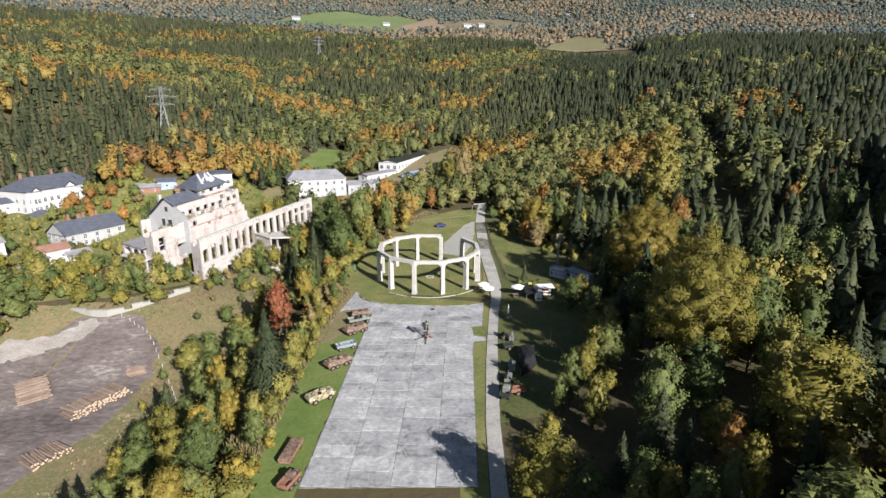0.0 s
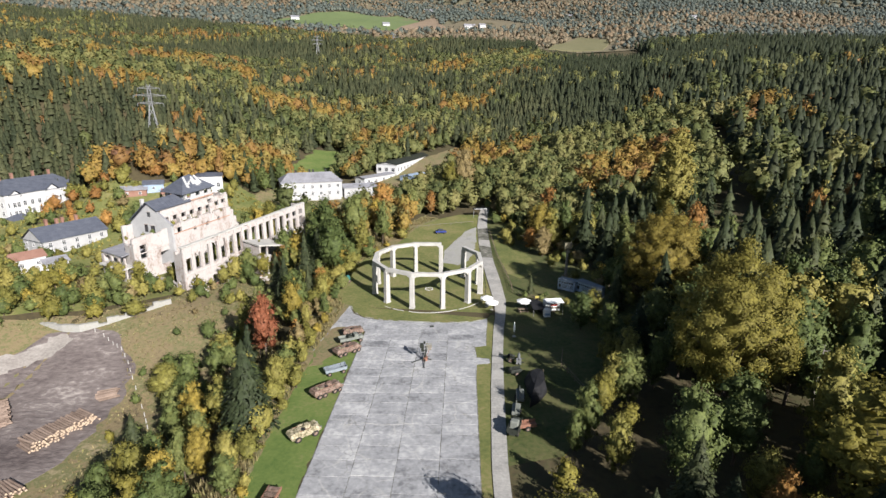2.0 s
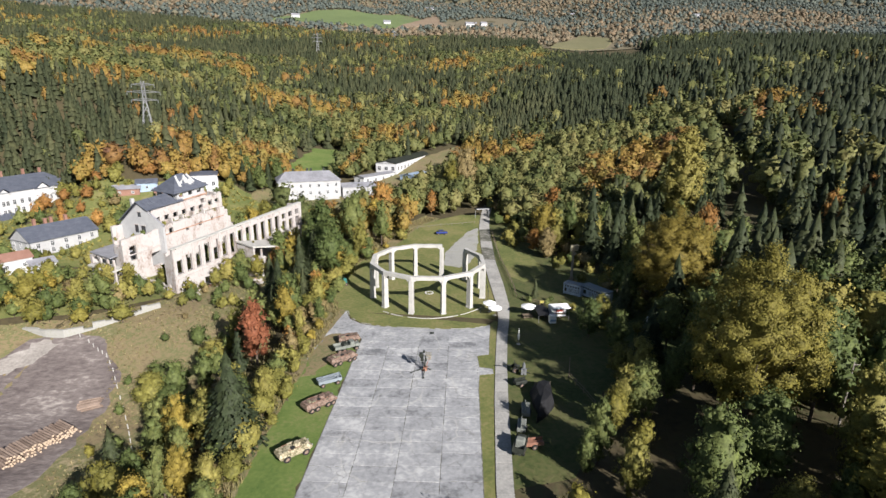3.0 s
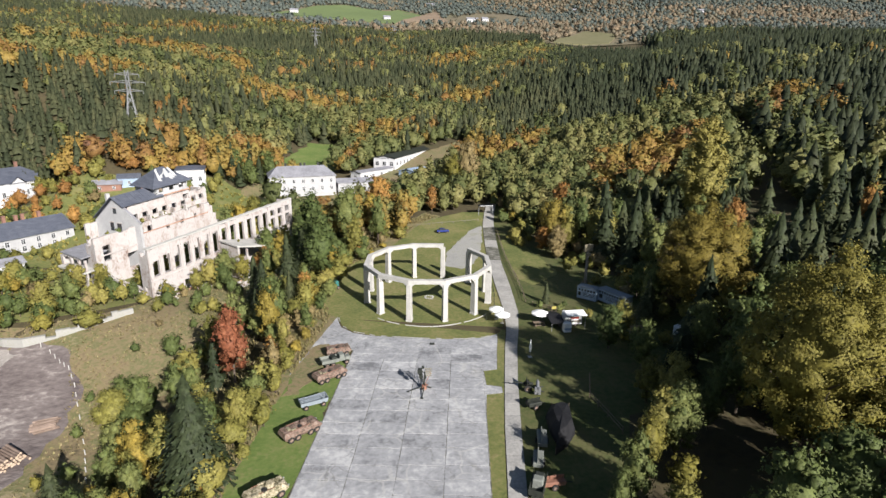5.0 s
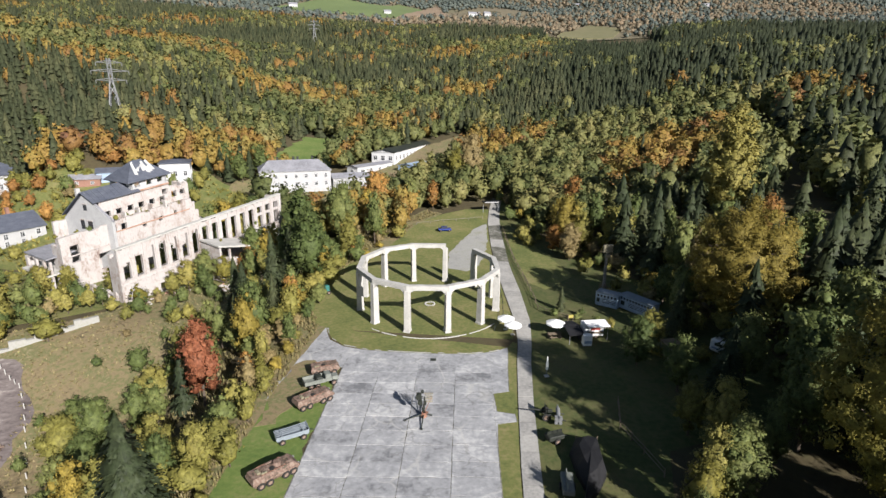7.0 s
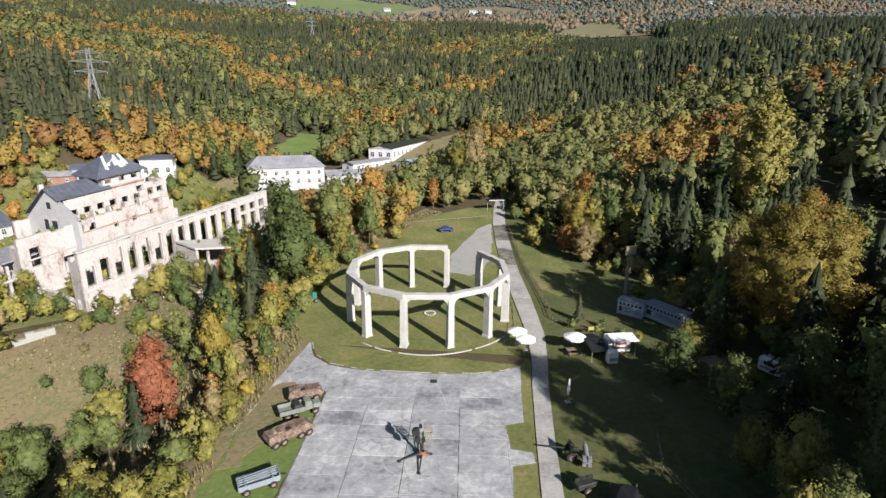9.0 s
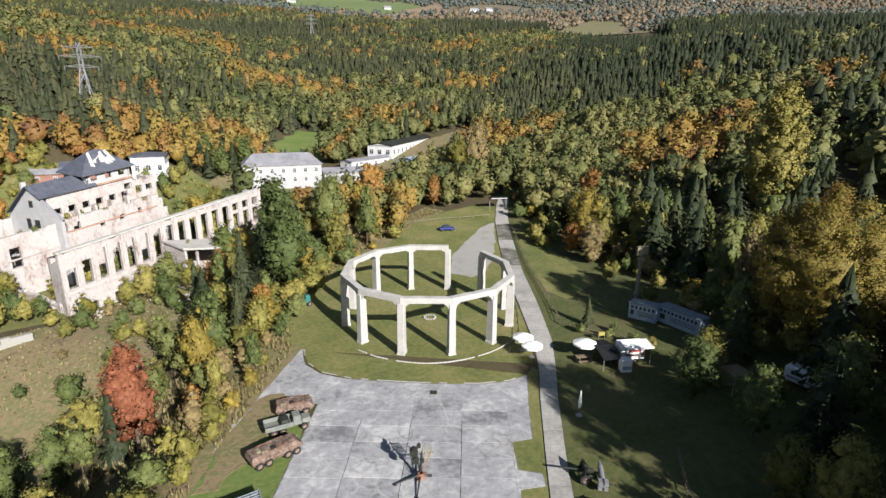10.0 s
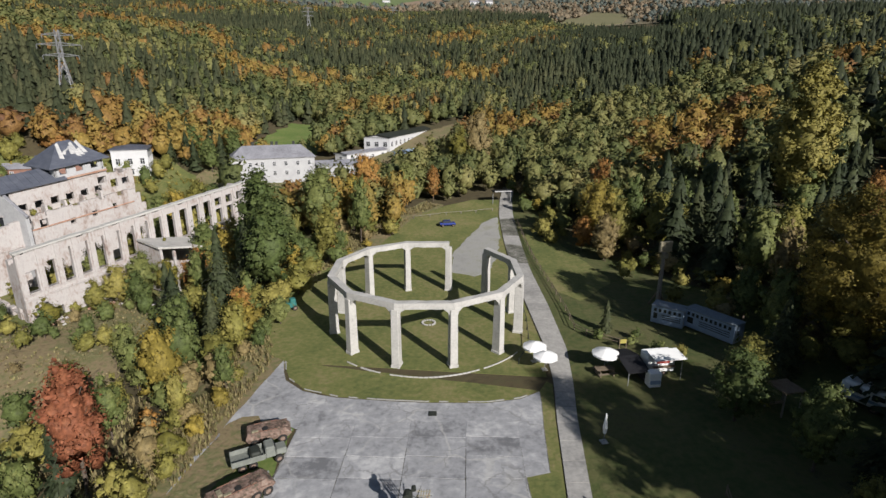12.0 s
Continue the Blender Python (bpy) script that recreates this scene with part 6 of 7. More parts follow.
apc(parked(-15.4, -36.7, 40), "rustpaint", "long rust-red eight-wheeled armoured carrier on grass", 7.0, 2.6, (-2.5, -1.3, 1.2, 2.4), 1.95, False)
launcher(parked(-16.4, -44.6, 28, 0.86))
apc(parked(-16.6, -51.5, 42), "rustpaint", "faded pinkish eight-wheeled armoured carrier on fresh grass", 7.0, 2.7)
apc(parked(-17.6, -63.4, 38, 0.9), "camo", "pale camouflaged four-wheeled scout car on grass", 5.6, 2.3, (-1.5, 1.5), 1.75)
wreck = thing("gutted_trailer", parked(-18.9, -77.4, 82, 0.74), "rusty gutted long trailer body on grass", "trailer", "parked vehicles")
part("frame", one_box((0, 0, 0.7), (6.8, 2.2, 0.3), bevel=0.05), MAT["rust"], wreck)
for i in range(8):
    part("rib", one_box((-3.1 + i * 0.88, 0, 1.1), (0.14, 2.2, 0.6)), MAT["rustpaint"], wreck)
for s in (-1, 1):
    part("side_rail", one_box((0, s * 1.1, 1.1), (6.8, 0.09, 0.7)), MAT["rust"], wreck)
for i in range(5):
    part("plank", one_box((-2.6 + i * 1.3, 0, 1.45), (0.9, 2.0, 0.07)), MAT["rustpaint"], wreck)
for x in (-2.0, 2.0):
    for s in (-1, 1):
        wheel(wreck, x, s * 1.0, 0.45, 0.26)
truck(parked(-17.4, -83.6, 70, 0.85), "rustpaint", "small rusty truck standing at the end of the lawn", 4.2, 1.8, "rust")


def car(m, mat, label):
    e = thing("car", m, label, "car")
    bm = bmesh.new()
    hull(bm, 4.2, 1.75, 0.3, 0.6, 0.95, 0.25, 0.1, 0.9)
    part("body", bm, MAT[mat], e)
    part("cabin", one_box((-0.25, 0, 1.18), (2.3, 1.5, 0.5), bevel=0.1, taper=0.8), MAT["pane"], e)
    part("roof", one_box((-0.25, 0, 1.44), (1.7, 1.2, 0.06), bevel=0.02), MAT[mat], e)
    for x in (-1.3, 1.3):
        for s in (-1, 1):
            wheel(e, x, s * 0.78, 0.32, 0.2)
    return e


car(on(4.2, 53.4, 8), "blue", "dark blue estate car parked on the lawn")


# ---------------------------------------------------------------- exhibits on the plaza and along the lane
radar = thing("anti_aircraft_gun", pose(-0.1, -40.0, 0.13) @ Matrix.Scale(0.86, 4), "dark anti-aircraft gun mount with spread outrigger legs on the plaza", "gun")
for a, L in ((98, 3.4), (200, 3.0), (265, 3.2), (20, 1.2)):
    bm = bmesh.new()
    tube(bm, (0, 0, 0.55), (L * math.cos(radians(a)), L * math.sin(radians(a)), 0.12), 0.12, 0.07, 6)
    o = part("outrigger", bm, MAT["dark"], radar)
    part("foot", one_box((L * math.cos(radians(a)), L * math.sin(radians(a)), 0.06), (0.4, 0.3, 0.12)), MAT["dark"], o)
bm = bmesh.new()
tube(bm, (0, 0, 0.1), (0, 0, 0.9), 0.55, 0.35, 10)
part("turntable", bm, MAT["rust"], radar)
bm = bmesh.new()
tube(bm, (0, 0, 0.9), (0.15, 0.2, 3.4), 0.18, 0.12, 8)
part("column", bm, MAT["dark"], radar)
bm = bmesh.new()
tube(bm, (0.2, 0, 1.0), (1.3, 1.7, 2.7), 0.07, 0.05, 6)
part("barrel", bm, MAT["rust"], radar)
for x, y, z, w in ((-0.75, 0.2, 3.5, 1.0), (-0.55, -0.2, 2.7, 0.8), (0.2, 0.0, 2.4, 0.5), (-0.2, 0.3, 4.2, 0.5)):
    bm = bmesh.new()
    tube(bm, (x, y - w * 0.4, z), (x, y + w * 0.4, z + 0.1), w * 0.5, w * 0.42, 10)
    part("drum", bm, MAT["dark"], radar)
for k in range(5):
    bm = bmesh.new()
    tube(bm, (0.15 + 0.26 * k, 0.1, 2.5), (0.25 + 0.26 * k, 0.3, 4.1), 0.05, 0.05, 4)
    part("grid_bar", bm, MAT["olivepaint"], radar)
for k in range(4):
    bm = bmesh.new()
    tube(bm, (0.05, 0.2, 2.6 + 0.46 * k), (1.4, 0.2, 2.6 + 0.46 * k), 0.05, 0.05, 4)
    part("grid_bar", bm, MAT["olivepaint"], radar)
for a in range(5):
    bm = bmesh.new()
    tube(bm, (0.1, 0.1, 3.3), (1.5 * math.cos(a * 1.25), 0.4, 3.3 + 1.2 * math.sin(a * 1.25)), 0.05, 0.03, 4)
    part("antenna_arm", bm, MAT["dark"], radar)
part("seat", one_box((0.5, -0.6, 1.2), (0.4, 0.4, 0.1)), MAT["rust"], radar)
part("drain_cover", one_box((1.1, -24.2, 0.125), (0.9, 0.9, 0.03), bevel=0.01), MAT["dark"]).data.name = "drain_cover"
tagged([o for o in scene.objects if o.name == "drain_cover"][0], "dark metal drain cover in the plaza", "drain cover")

gun = thing("field_gun", on(16.2, -40.0, 175), "dark field gun with shield and spoked wheels beside the lane", "gun", "outdoor exhibits")
bm = bmesh.new()
tube(bm, (-0.3, 0, 1.05), (2.3, 0, 1.25), 0.13, 0.09, 8)
part("barrel", bm, MAT["dark"], gun)
part("shield", one_box((0.1, 0, 1.1), (0.06, 1.8, 1.2)), MAT["dark"], gun)
part("breech", one_box((-0.5, 0, 1.05), (0.7, 0.4, 0.4), bevel=0.05), MAT["dark"], gun)
for s in (-1, 1):
    wheel(gun, 0, s * 0.85, 0.55, 0.18)
    bm = bmesh.new()
    tube(bm, (-0.4, s * 0.3, 0.7), (-2.6, s * 0.8, 0.15), 0.09, 0.07, 6)
    part("trail", bm, MAT["dark"], gun)
rocket = thing("rocket_display", on(17.7, -40.6, 80), "silvery rocket on a low stand in the grass", "rocket", "outdoor exhibits")
bm = bmesh.new()
tube(bm, (-1.5, 0, 0.9), (1.1, 0, 1.0), 0.28, 0.28, 12)
tube(bm, (1.1, 0, 1.0), (2.1, 0, 1.04), 0.28, 0.03, 12)
part("body", bm, MAT["steel"], rocket)
for a in (45, 135, 225, 315):
    part("fin", one_box((-1.3, 0.4 * math.cos(radians(a)), 0.9 + 0.4 * math.sin(radians(a))), (0.6, 0.5 * abs(math.cos(radians(a))) + 0.03, 0.5 * abs(math.sin(radians(a))) + 0.03)), MAT["steel"], rocket)
for x in (-0.9, 0.7):
    part("stand", one_box((x, 0, 0.35), (0.15, 0.6, 0.7)), MAT["dark"], rocket)
truck(on(13.6, -62.6, 70), "greypale", "cream field car with a dark folded hood beside the lane", 3.6, 1.6, "dark")
for x, y, t, L, lab in ((16.3, -45.0, 20, 2.2, "dark covered gun carriage on grass"), (15.9, -53.4, 82, 3.2, "grey ammunition trailer with open lids"), (14.6, -57.6, 78, 2.8, "grey two-wheeled trailer with folded ramps"), (15.6, -61.6, 10, 2.8, "rusty flat platform trailer")):
    e = thing("exhibit_trailer", on(x, y, t), lab, "trailer", "outdoor exhibits")
    mt = "dark" if "dark" in lab else ("rust" if "rusty" in lab else "greypale")
    part("body", one_box((0, 0, 0.8), (L, 1.3, 0.6), bevel=0.08), MAT[mt], e)
    for i in range(3):
        part("lid", one_box((-L / 2 + L * (i + 0.5) / 3, 0.35, 1.2), (L / 3 - 0.1, 0.08, 0.6), m=Matrix.Rotation(0.2, 4, "X")), MAT[mt], e)
    for s in (-1, 1):
        wheel(e, 0, s * 0.75, 0.42, 0.2)
    bm = bmesh.new()
    tube(bm, (L / 2, 0, 0.6), (L / 2 + 1.1, 0, 0.3), 0.06, 0.05, 6)
    part("drawbar", bm, MAT["dark"], e)

# black tarpaulin shelter with pulled-out corners
tent = thing("tarpaulin_shelter", on(19.3, -50.0, 0) @ Matrix.Scale(0.9, 4), "large black tarpaulin shelter with pulled-out corners on grass", "shelter")
bm = bmesh.new()
out = [(-1.9, 2.6), (-0.6, 4.9), (0.9, 5.9), (2.3, 4.8), (2.1, 1.5), (1.6, -1.8), (-0.2, -4.6), (-2.4, -6.6), (-1.6, -4.2), (-2.0, -1.4)]
c = bm.verts.new((0.2, 0.6, 2.5))
mid_r = [bm.verts.new((0.2 + x * 0.62, 0.6 + (y - 0.6) * 0.62, 2.15 + 0.12 * (i % 2))) for i, (x, y) in enumerate(out)]
rim = [bm.verts.new((x, y, 0.5 + 0.5 * (i % 2))) for i, (x, y) in enumerate(out)]
low = [bm.verts.new((x * 1.02, y * 1.02, 0.0)) for x, y in out]
for i in range(10):
    j = (i + 1) % 10
    bm.faces.new((c, mid_r[i], mid_r[j]))
    bm.faces.new((mid_r[i], rim[i], rim[j], mid_r[j]))
    bm.faces.new((rim[i], low[i], low[j], rim[j]))
bmesh.ops.recalc_face_normals(bm, faces=bm.faces)
part("cover", bm, MAT["tarp"], tent)
for x, y in ((-2.4, -6.6), (2.3, 4.8), (-0.6, 4.9)):
    bm = bmesh.new()
    tube(bm, (x, y, -0.1), (x, y, 1.4), 0.05, 0.05, 6)
    part("pole", bm, MAT["wood"], tent)


def parasol(x, y, r, top, label, closed=False):
    e = thing("parasol", on(x, y, 12), label, "parasol", "parasols")
    bm = bmesh.new()
    tube(bm, (0, 0, -0.05), (0, 0, top), 0.035, 0.035, 8)
    part("pole", bm, MAT["steel"], e)
    part("base", one_box((0, 0, 0.06), (0.7, 0.7, 0.12), bevel=0.03), MAT["concrete"], e)
    bm = bmesh.new()
    n = 8
    if closed:
        tube(bm, (0, 0, top - 2.3), (0, 0, top - 1.6), 0.16, 0.24, 10)
        tube(bm, (0, 0, top - 1.6), (0, 0, top), 0.24, 0.04, 10)
    else:
        apex = bm.verts.new((0, 0, top))
        rings = [[bm.verts.new((k * r * (1 if i % 2 == 0 else 0.95) * math.cos(i * math.pi / n), k * r * (1 if i % 2 == 0 else 0.95) * math.sin(i * math.pi / n), top - z)) for i in range(2 * n)] for k, z in ((0.5, 0.26), (1.0, 0.62), (1.0, 0.85))]
        for i in range(2 * n):
            j = (i + 1) % (2 * n)
            bm.faces.new((apex, rings[0][i], rings[0][j]))
            bm.faces.new((rings[0][i], rings[1][i], rings[1][j], rings[0][j]))
            bm.faces.new((rings[1][i], rings[2][i], rings[2][j], rings[1][j]))
        bmesh.ops.recalc_face_normals(bm, faces=bm.faces)
    part("canopy", bm, MAT["canvas"], e)
    return e


parasol(14.3, -12.6, 1.6, 2.9, "white open garden parasol beside the ring lawn")
parasol(15.3, -14.7, 1.6, 2.6, "white open garden parasol beside the ring lawn")
parasol(22.9, -14.8, 1.75, 3.0, "white open parasol over a dark table")
parasol(18.5, -29.2, 0.3, 3.4, "closed white parasol on the shaded grass", True)

kiosk = thing("food_trailer", pose(29.4, -15.8, land1(29.4, -15.8), 0, 0, 8) @ Matrix.Scale(0.84, 4), "white food trailer with a raised awning and red menu boards", "kiosk")
part("body", one_box((0, 0.6, 1.9), (4.4, 2.2, 2.9), bevel=0.1), MAT["canvas"], kiosk)
part("awning", one_box((0, -1.0, 3.6), (4.8, 2.8, 0.12), m=Matrix.Translation((0, 0, 0.4)) @ Matrix.Rotation(0.12, 4, "X")), MAT["canvas"], kiosk, "white awning")
part("counter", one_box((0.3, -0.75, 1.5), (3.4, 0.6, 0.12)), MAT["wood"], kiosk)
part("menu_board", one_box((0.3, -0.56, 2.3), (2.0, 0.06, 0.7)), MAT["red"], kiosk, "red menu board")
for s in (-1, 1):
    part("prop", one_box((s * 2.2, -2.2, 2.0), (0.07, 0.07, 4.0)), MAT["steel"], kiosk)
for x in (-0.5, 0.6):
    for s in (-1, 1):
        wheel(kiosk, x, 0.6 + s * 1.0, 0.35, 0.2)
cool = thing("ice_cream_freezer", on(27.6, -18.6, 5), "white freezer chest with a blue stripe before the trailer", "freezer")
part("body", one_box((0, 0, 0.95), (1.5, 1.2, 1.9), bevel=0.08), MAT["canvas"], cool)
part("stripe", one_box((0, -0.61, 0.7), (1.3, 0.03, 0.5)), MAT["bluepanel"], cool)
tb = thing("picnic_bench", on(22.6, -15.8, 10), "dark picnic table with benches in shade", "table")
part("tabletop", one_box((0, 0, 0.78), (2.4, 0.9, 0.08)), MAT["wood"], tb)
for s in (-1, 1):
    part("bench", one_box((0, s * 0.9, 0.45), (2.4, 0.3, 0.07)), MAT["wood"], tb)
    part("leg", one_box((s * 0.9, 0, 0.38), (0.1, 1.7, 0.76)), MAT["wood"], tb)
mq = thing("marquee", on(25.4, -15.8, 8) @ Matrix.Scale(0.78, 4), "dark brown pitched marquee tent beside the food trailer", "tent")
r = part("roof", roof_bm(3.2, 7.4, 0.9, 0.2, 0, 0.06), MAT["tarp"], mq)
r.matrix_local = pose(-1.6, -3.7, 2.3)
for x in (-1.6, 1.6):
    for y in (-3.6, 3.6):
        part("pole", one_box((x, y, 1.15), (0.09, 0.09, 2.3)), MAT["steel"], mq)
part("side_wall", one_box((1.6, 0, 1.15), (0.05, 7.2, 2.3)), MAT["tarp"], mq)


def container(m, L, mat, label, bands, name="container"):
    e = thing(name, m, label, "container", "park containers")
    part("body", one_box((0, 0, 1.45), (L, 2.5, 2.7), bevel=0.08), MAT[mat], e)
    part("roof", one_box((0, 0, 2.85), (L + 0.1, 2.6, 0.12)), MAT["greypaint"], e)
    for i in range(bands):
        k = L * 0.9 / bands
        part("banner_bar", one_box((-L * 0.45 + k * (i + 0.5), -1.275, 2.25), (k * 0.55, 0.03, 0.5)), MAT["dark"], e)
    for i in range(3):
        part("banner_line", one_box((L * 0.12, -1.275, 1.6 - i * 0.32), (L * 0.6, 0.03, 0.1)), MAT["dark"], e)
    part("banner_emblem", one_box((-L * 0.36, -1.275, 1.3), (L * 0.12, 0.03, 0.9), bevel=0.01), MAT["dark"], e)
    return e


container(on(41.2, -5.6, -58), 7.6, "bluepanel", "long pale blue container with a dark printed banner", 10)
container(on(36.6, -1.6, -38), 4.6, "bluepanel", "short blue-white container in the shade", 6)
cv = thing("caravan", on(48.6, -26.0, -58) @ Matrix.Diagonal((1.3, 1, 1, 1)), "white caravan with a blue stripe among the trees", "caravan")
part("body", one_box((0, 0, 1.55), (5.0, 2.1, 2.1), bevel=0.25), MAT["canvas"], cv)
part("stripe", one_box((0, -1.06, 1.2), (4.4, 0.03, 0.3)), MAT["bluepanel"], cv)
for x in (-1.4, 0.2, 1.7):
    part("window", one_box((x, -1.06, 1.9), (0.9, 0.03, 0.5)), MAT["pane"], cv)
for s in (-1, 1):
    wheel(cv, 0, s * 0.95, 0.35, 0.2)
cabin = thing("park_shelter", on(39.4, -24.6, 12), "small dark timber shelter with a pale corner post", "shelter")
part("roof", one_box((0, 0, 3.0), (2.6, 2.6, 0.16)), MAT["wood"], cabin)
for sx in (-1, 1):
    for sy in (-1, 1):
        part("post", one_box((sx * 1.1, sy * 1.1, 1.45), (0.14, 0.14, 2.9)), MAT["birchbark"], cabin)
part("bench", one_box((0, 0.8, 0.5), (2.0, 0.4, 0.08)), MAT["wood"], cabin)
sg = thing("sign_board", on(27.0, -9.6, 10), "small yellow notice board beside the hedge", "sign")
part("board", one_box((0, 0, 1.3), (0.9, 0.06, 0.6)), material("yellow_board", [(0.30, 0.26, 0.06), (0.38, 0.33, 0.09)], 1, 0.7, 0.1), sg)
for s in (-1, 1):
    part("post", one_box((s * 0.5, 0.05, 0.7), (0.08, 0.08, 1.6)), MAT["wood"], sg)
tl = thing("garden_roller", on(-22.1, 4.6, 30), "teal machine with a frame at the wood's edge", "machine")
part("body", one_box((0, 0, 0.9), (1.8, 1.1, 0.9), bevel=0.15), MAT["teal"], tl)
part("hood", one_box((0.4, 0, 1.6), (0.9, 1.0, 0.7), bevel=0.12), MAT["teal"], tl)
for x in (-0.6, 0.6):
    for s in (-1, 1):
        wheel(tl, x, s * 0.6, 0.42, 0.2)
booth = thing("gate_arch", on(19.8, 72, 10), "dark gate canopy with a pale sign edge over the lane", "gate")
part("canopy", one_box((0, 0, 3.6), (5.4, 2.6, 0.3)), MAT["tarp"], booth)
part("sign_edge", one_box((0, -1.33, 3.65), (4.8, 0.05, 0.3)), MAT["greywall"], booth)
for s in (-1, 1):
    part("post", one_box((s * 2.55, 0, 1.8), (0.16, 0.16, 3.6)), MAT["steel"], booth)


# ---------------------------------------------------------------- fences, walls, rails
def rail_fence(pts, h, every, label, mat="wood", rails=2, name="rail_fence"):
    e = thing(name, pose(pts[0][0], pts[0][1], land1(*pts[0])), label, "fence")
    o0 = Vector((pts[0][0], pts[0][1], land1(*pts[0])))
    tops = []
    for (x0, y0), (x1, y1) in zip(pts, pts[1:]):
        n = max(1, int(math.hypot(x1 - x0, y1 - y0) / every))
        for i in range(n):
            tops.append((x0 + (x1 - x0) * i / n, y0 + (y1 - y0) * i / n))
    tops.append(pts[-1])
    for x, y in tops:
        bm = bmesh.new()
        p = Vector((x, y, land1(x, y))) - o0
        tube(bm, p + Vector((0, 0, -0.2)), p + Vector((0, 0, h)), 0.08, 0.07, 6)
        part("post", bm, MAT[mat], e)
    for (x0, y0), (x1, y1) in zip(tops, tops[1:]):
        for k in range(rails):
            z = h * (0.92 - 0.45 * k)
            bm = bmesh.new()
            tube(bm, Vector((x0, y0, land1(x0, y0) + z)) - o0, Vector((x1, y1, land1(x1, y1) + z)) - o0, 0.05, 0.05, 5)
            part("rail", bm, MAT[mat], e)
    return e


rail_fence([(21.9, 56), (21.7, 30), (22.2, 14), (22.3, 4), (22.0, -3), (23.2, -5.2), (27, -8.2)], 1.1, 2.8, "low wooden rail fence along the lane")
rail_fence([(27.0, -36.7), (25.4, -42.4), (26.6, -47.5), (27.4, -51.5)], 1.2, 2.4, "dark wooden rail fence in the park")
rail_fence([(-4.5, 59.5), (4, 62.5), (12, 64.2), (16.6, 65.5)], 0.8, 4.0, "thin pale rail along the back of the lawn", "birchbark", 1)
rail_fence([(12.2, -13.3), (14.3, -9), (15.3, 0), (15.6, 10)], 0.9, 2.6, "thin dark rail fence beside the ring", "dark", 1)
posts = thing("post_row", pose(0, 0, 0), "row of short white concrete posts round the timber yard", "fence")
line = [(-82, -12.5), (-75.9, -16.1), (-72.4, -18.7), (-69.6, -20.4), (-66, -24.6), (-62.8, -29.1), (-58.3, -35.2), (-54.5, -40.6), (-51.8, -44.7), (-48.8, -49.3), (-48.0, -56.5)]
for (x0, y0), (x1, y1) in zip(line, line[1:]):
    for t in (0.0, 0.5):
        x, y = x0 + (x1 - x0) * t, y0 + (y1 - y0) * t
        part("post", one_box((x, y, land1(x, y) + 0.45), (0.14, 0.14, 1.2), bevel=0.02), MAT["concrete"], posts)
wl = thing("broken_wall", pose(0, 0, 0), "broken low concrete retaining wall above the timber yard", "wall")
pts = [(-92.5, -13.2), (-86.5, -14.4), (-82.5, -14.4), (-77.5, -11.6), (-73, -8.2), (-69.5, -5.0), (-66.5, -2.0)]
for i, ((x0, y0), (x1, y1)) in enumerate(zip(pts, pts[1:])):
    L = math.hypot(x1 - x0, y1 - y0)
    o = part("wall_block", wall_bm(L, 3.9, 0.8, [], 0.9, 30 + i), MAT["gravel"], wl)
    o.matrix_local = pose(x0, y0, min(land1(x0, y0), land1(x1, y1)) - 2.0, 0, 0, math.degrees(math.atan2(y1 - y0, x1 - x0)))
# pale edging stones on the ring lawn
edge = thing("edging_stones", pose(0, 0, 0), "broken arc of pale edging stones in the lawn", "edging")
for i in range(42):
    a = radians(232 + i * 2.15)
    if 8 < i < 11 or i in (3, 30):
        continue
    r = 16.6 - 0.7 * abs(math.cos(a))
    o = part("edging_stone", one_box((0, 0, 0.06), (0.56, 0.14, 0.2), bevel=0.02), MAT["concrete"], edge)
    o.matrix_local = pose(r * math.cos(a), r * math.sin(a), 0.03, 0, 0, math.degrees(a) + 90)
well = thing("fire_ring", pose(0.3, -0.6, 0.05), "low ring of pale stones in the middle of the lawn", "fire ring")
for i in range(14):
    a = i * math.tau / 14
    o = part("stone", one_box((0, 0, 0.1), (0.3, 0.24, 0.26), bevel=0.04), MAT["concrete"], well)
    o.matrix_local = pose(0.95 * math.cos(a), 0.95 * math.sin(a), 0.02, 0, 0, math.degrees(a))


# ---------------------------------------------------------------- timber
def log_pile(x, y, turn, n, L, rows, label):
    e = thing("log_pile", pose(x, y, land1(x, y) + 0.1, 0, 0, turn), label, "log pile", "timber stacks")
    rnd = random.Random(int(x * 7 + y))
    bms = {}
    for k in range(3):
        bm = bmesh.new()
        tube(bm, (-L / 2, 0, 0), (L / 2, 0, 0), 0.24, 0.2, 8)
        me = bpy.data.meshes.new("log")
        bm.to_mesh(me)
        bm.free()
        me.materials.append(MAT["log"])
        me.materials.append(MAT["logend"])
        for p in me.polygons:
            if abs(p.normal.x) > 0.9:
                p.material_index = 1
        bms[k] = me
    for r in range(rows):
        for i in range(n - r):
            o = part("log", bms[rnd.randrange(3)], None, e)
            o.matrix_local = pose(rnd.uniform(-0.5, 0.5), (i + r * 0.5 - n / 2) * 0.46, 0.22 + r * 0.38, 0, rnd.uniform(-2, 2), rnd.uniform(-4, 4))
    return e


log_pile(-83, -41.5, 40, 22, 5.0, 3, "long pile of cut logs on dark soil")
log_pile(-67.2, -45.5, -28, 26, 4.2, 4, "long stack of cut logs with pale ends")
log_pile(-66.0, -62.0, -30, 14, 4.5, 2, "loose pile of logs at the yard's edge")
log_pile(-65.4, -33.8, 30, 8, 3.6, 2, "small pile of split timber")
log_pile(-88, -62, 35, 12, 5, 2, "scattered pile of long logs")

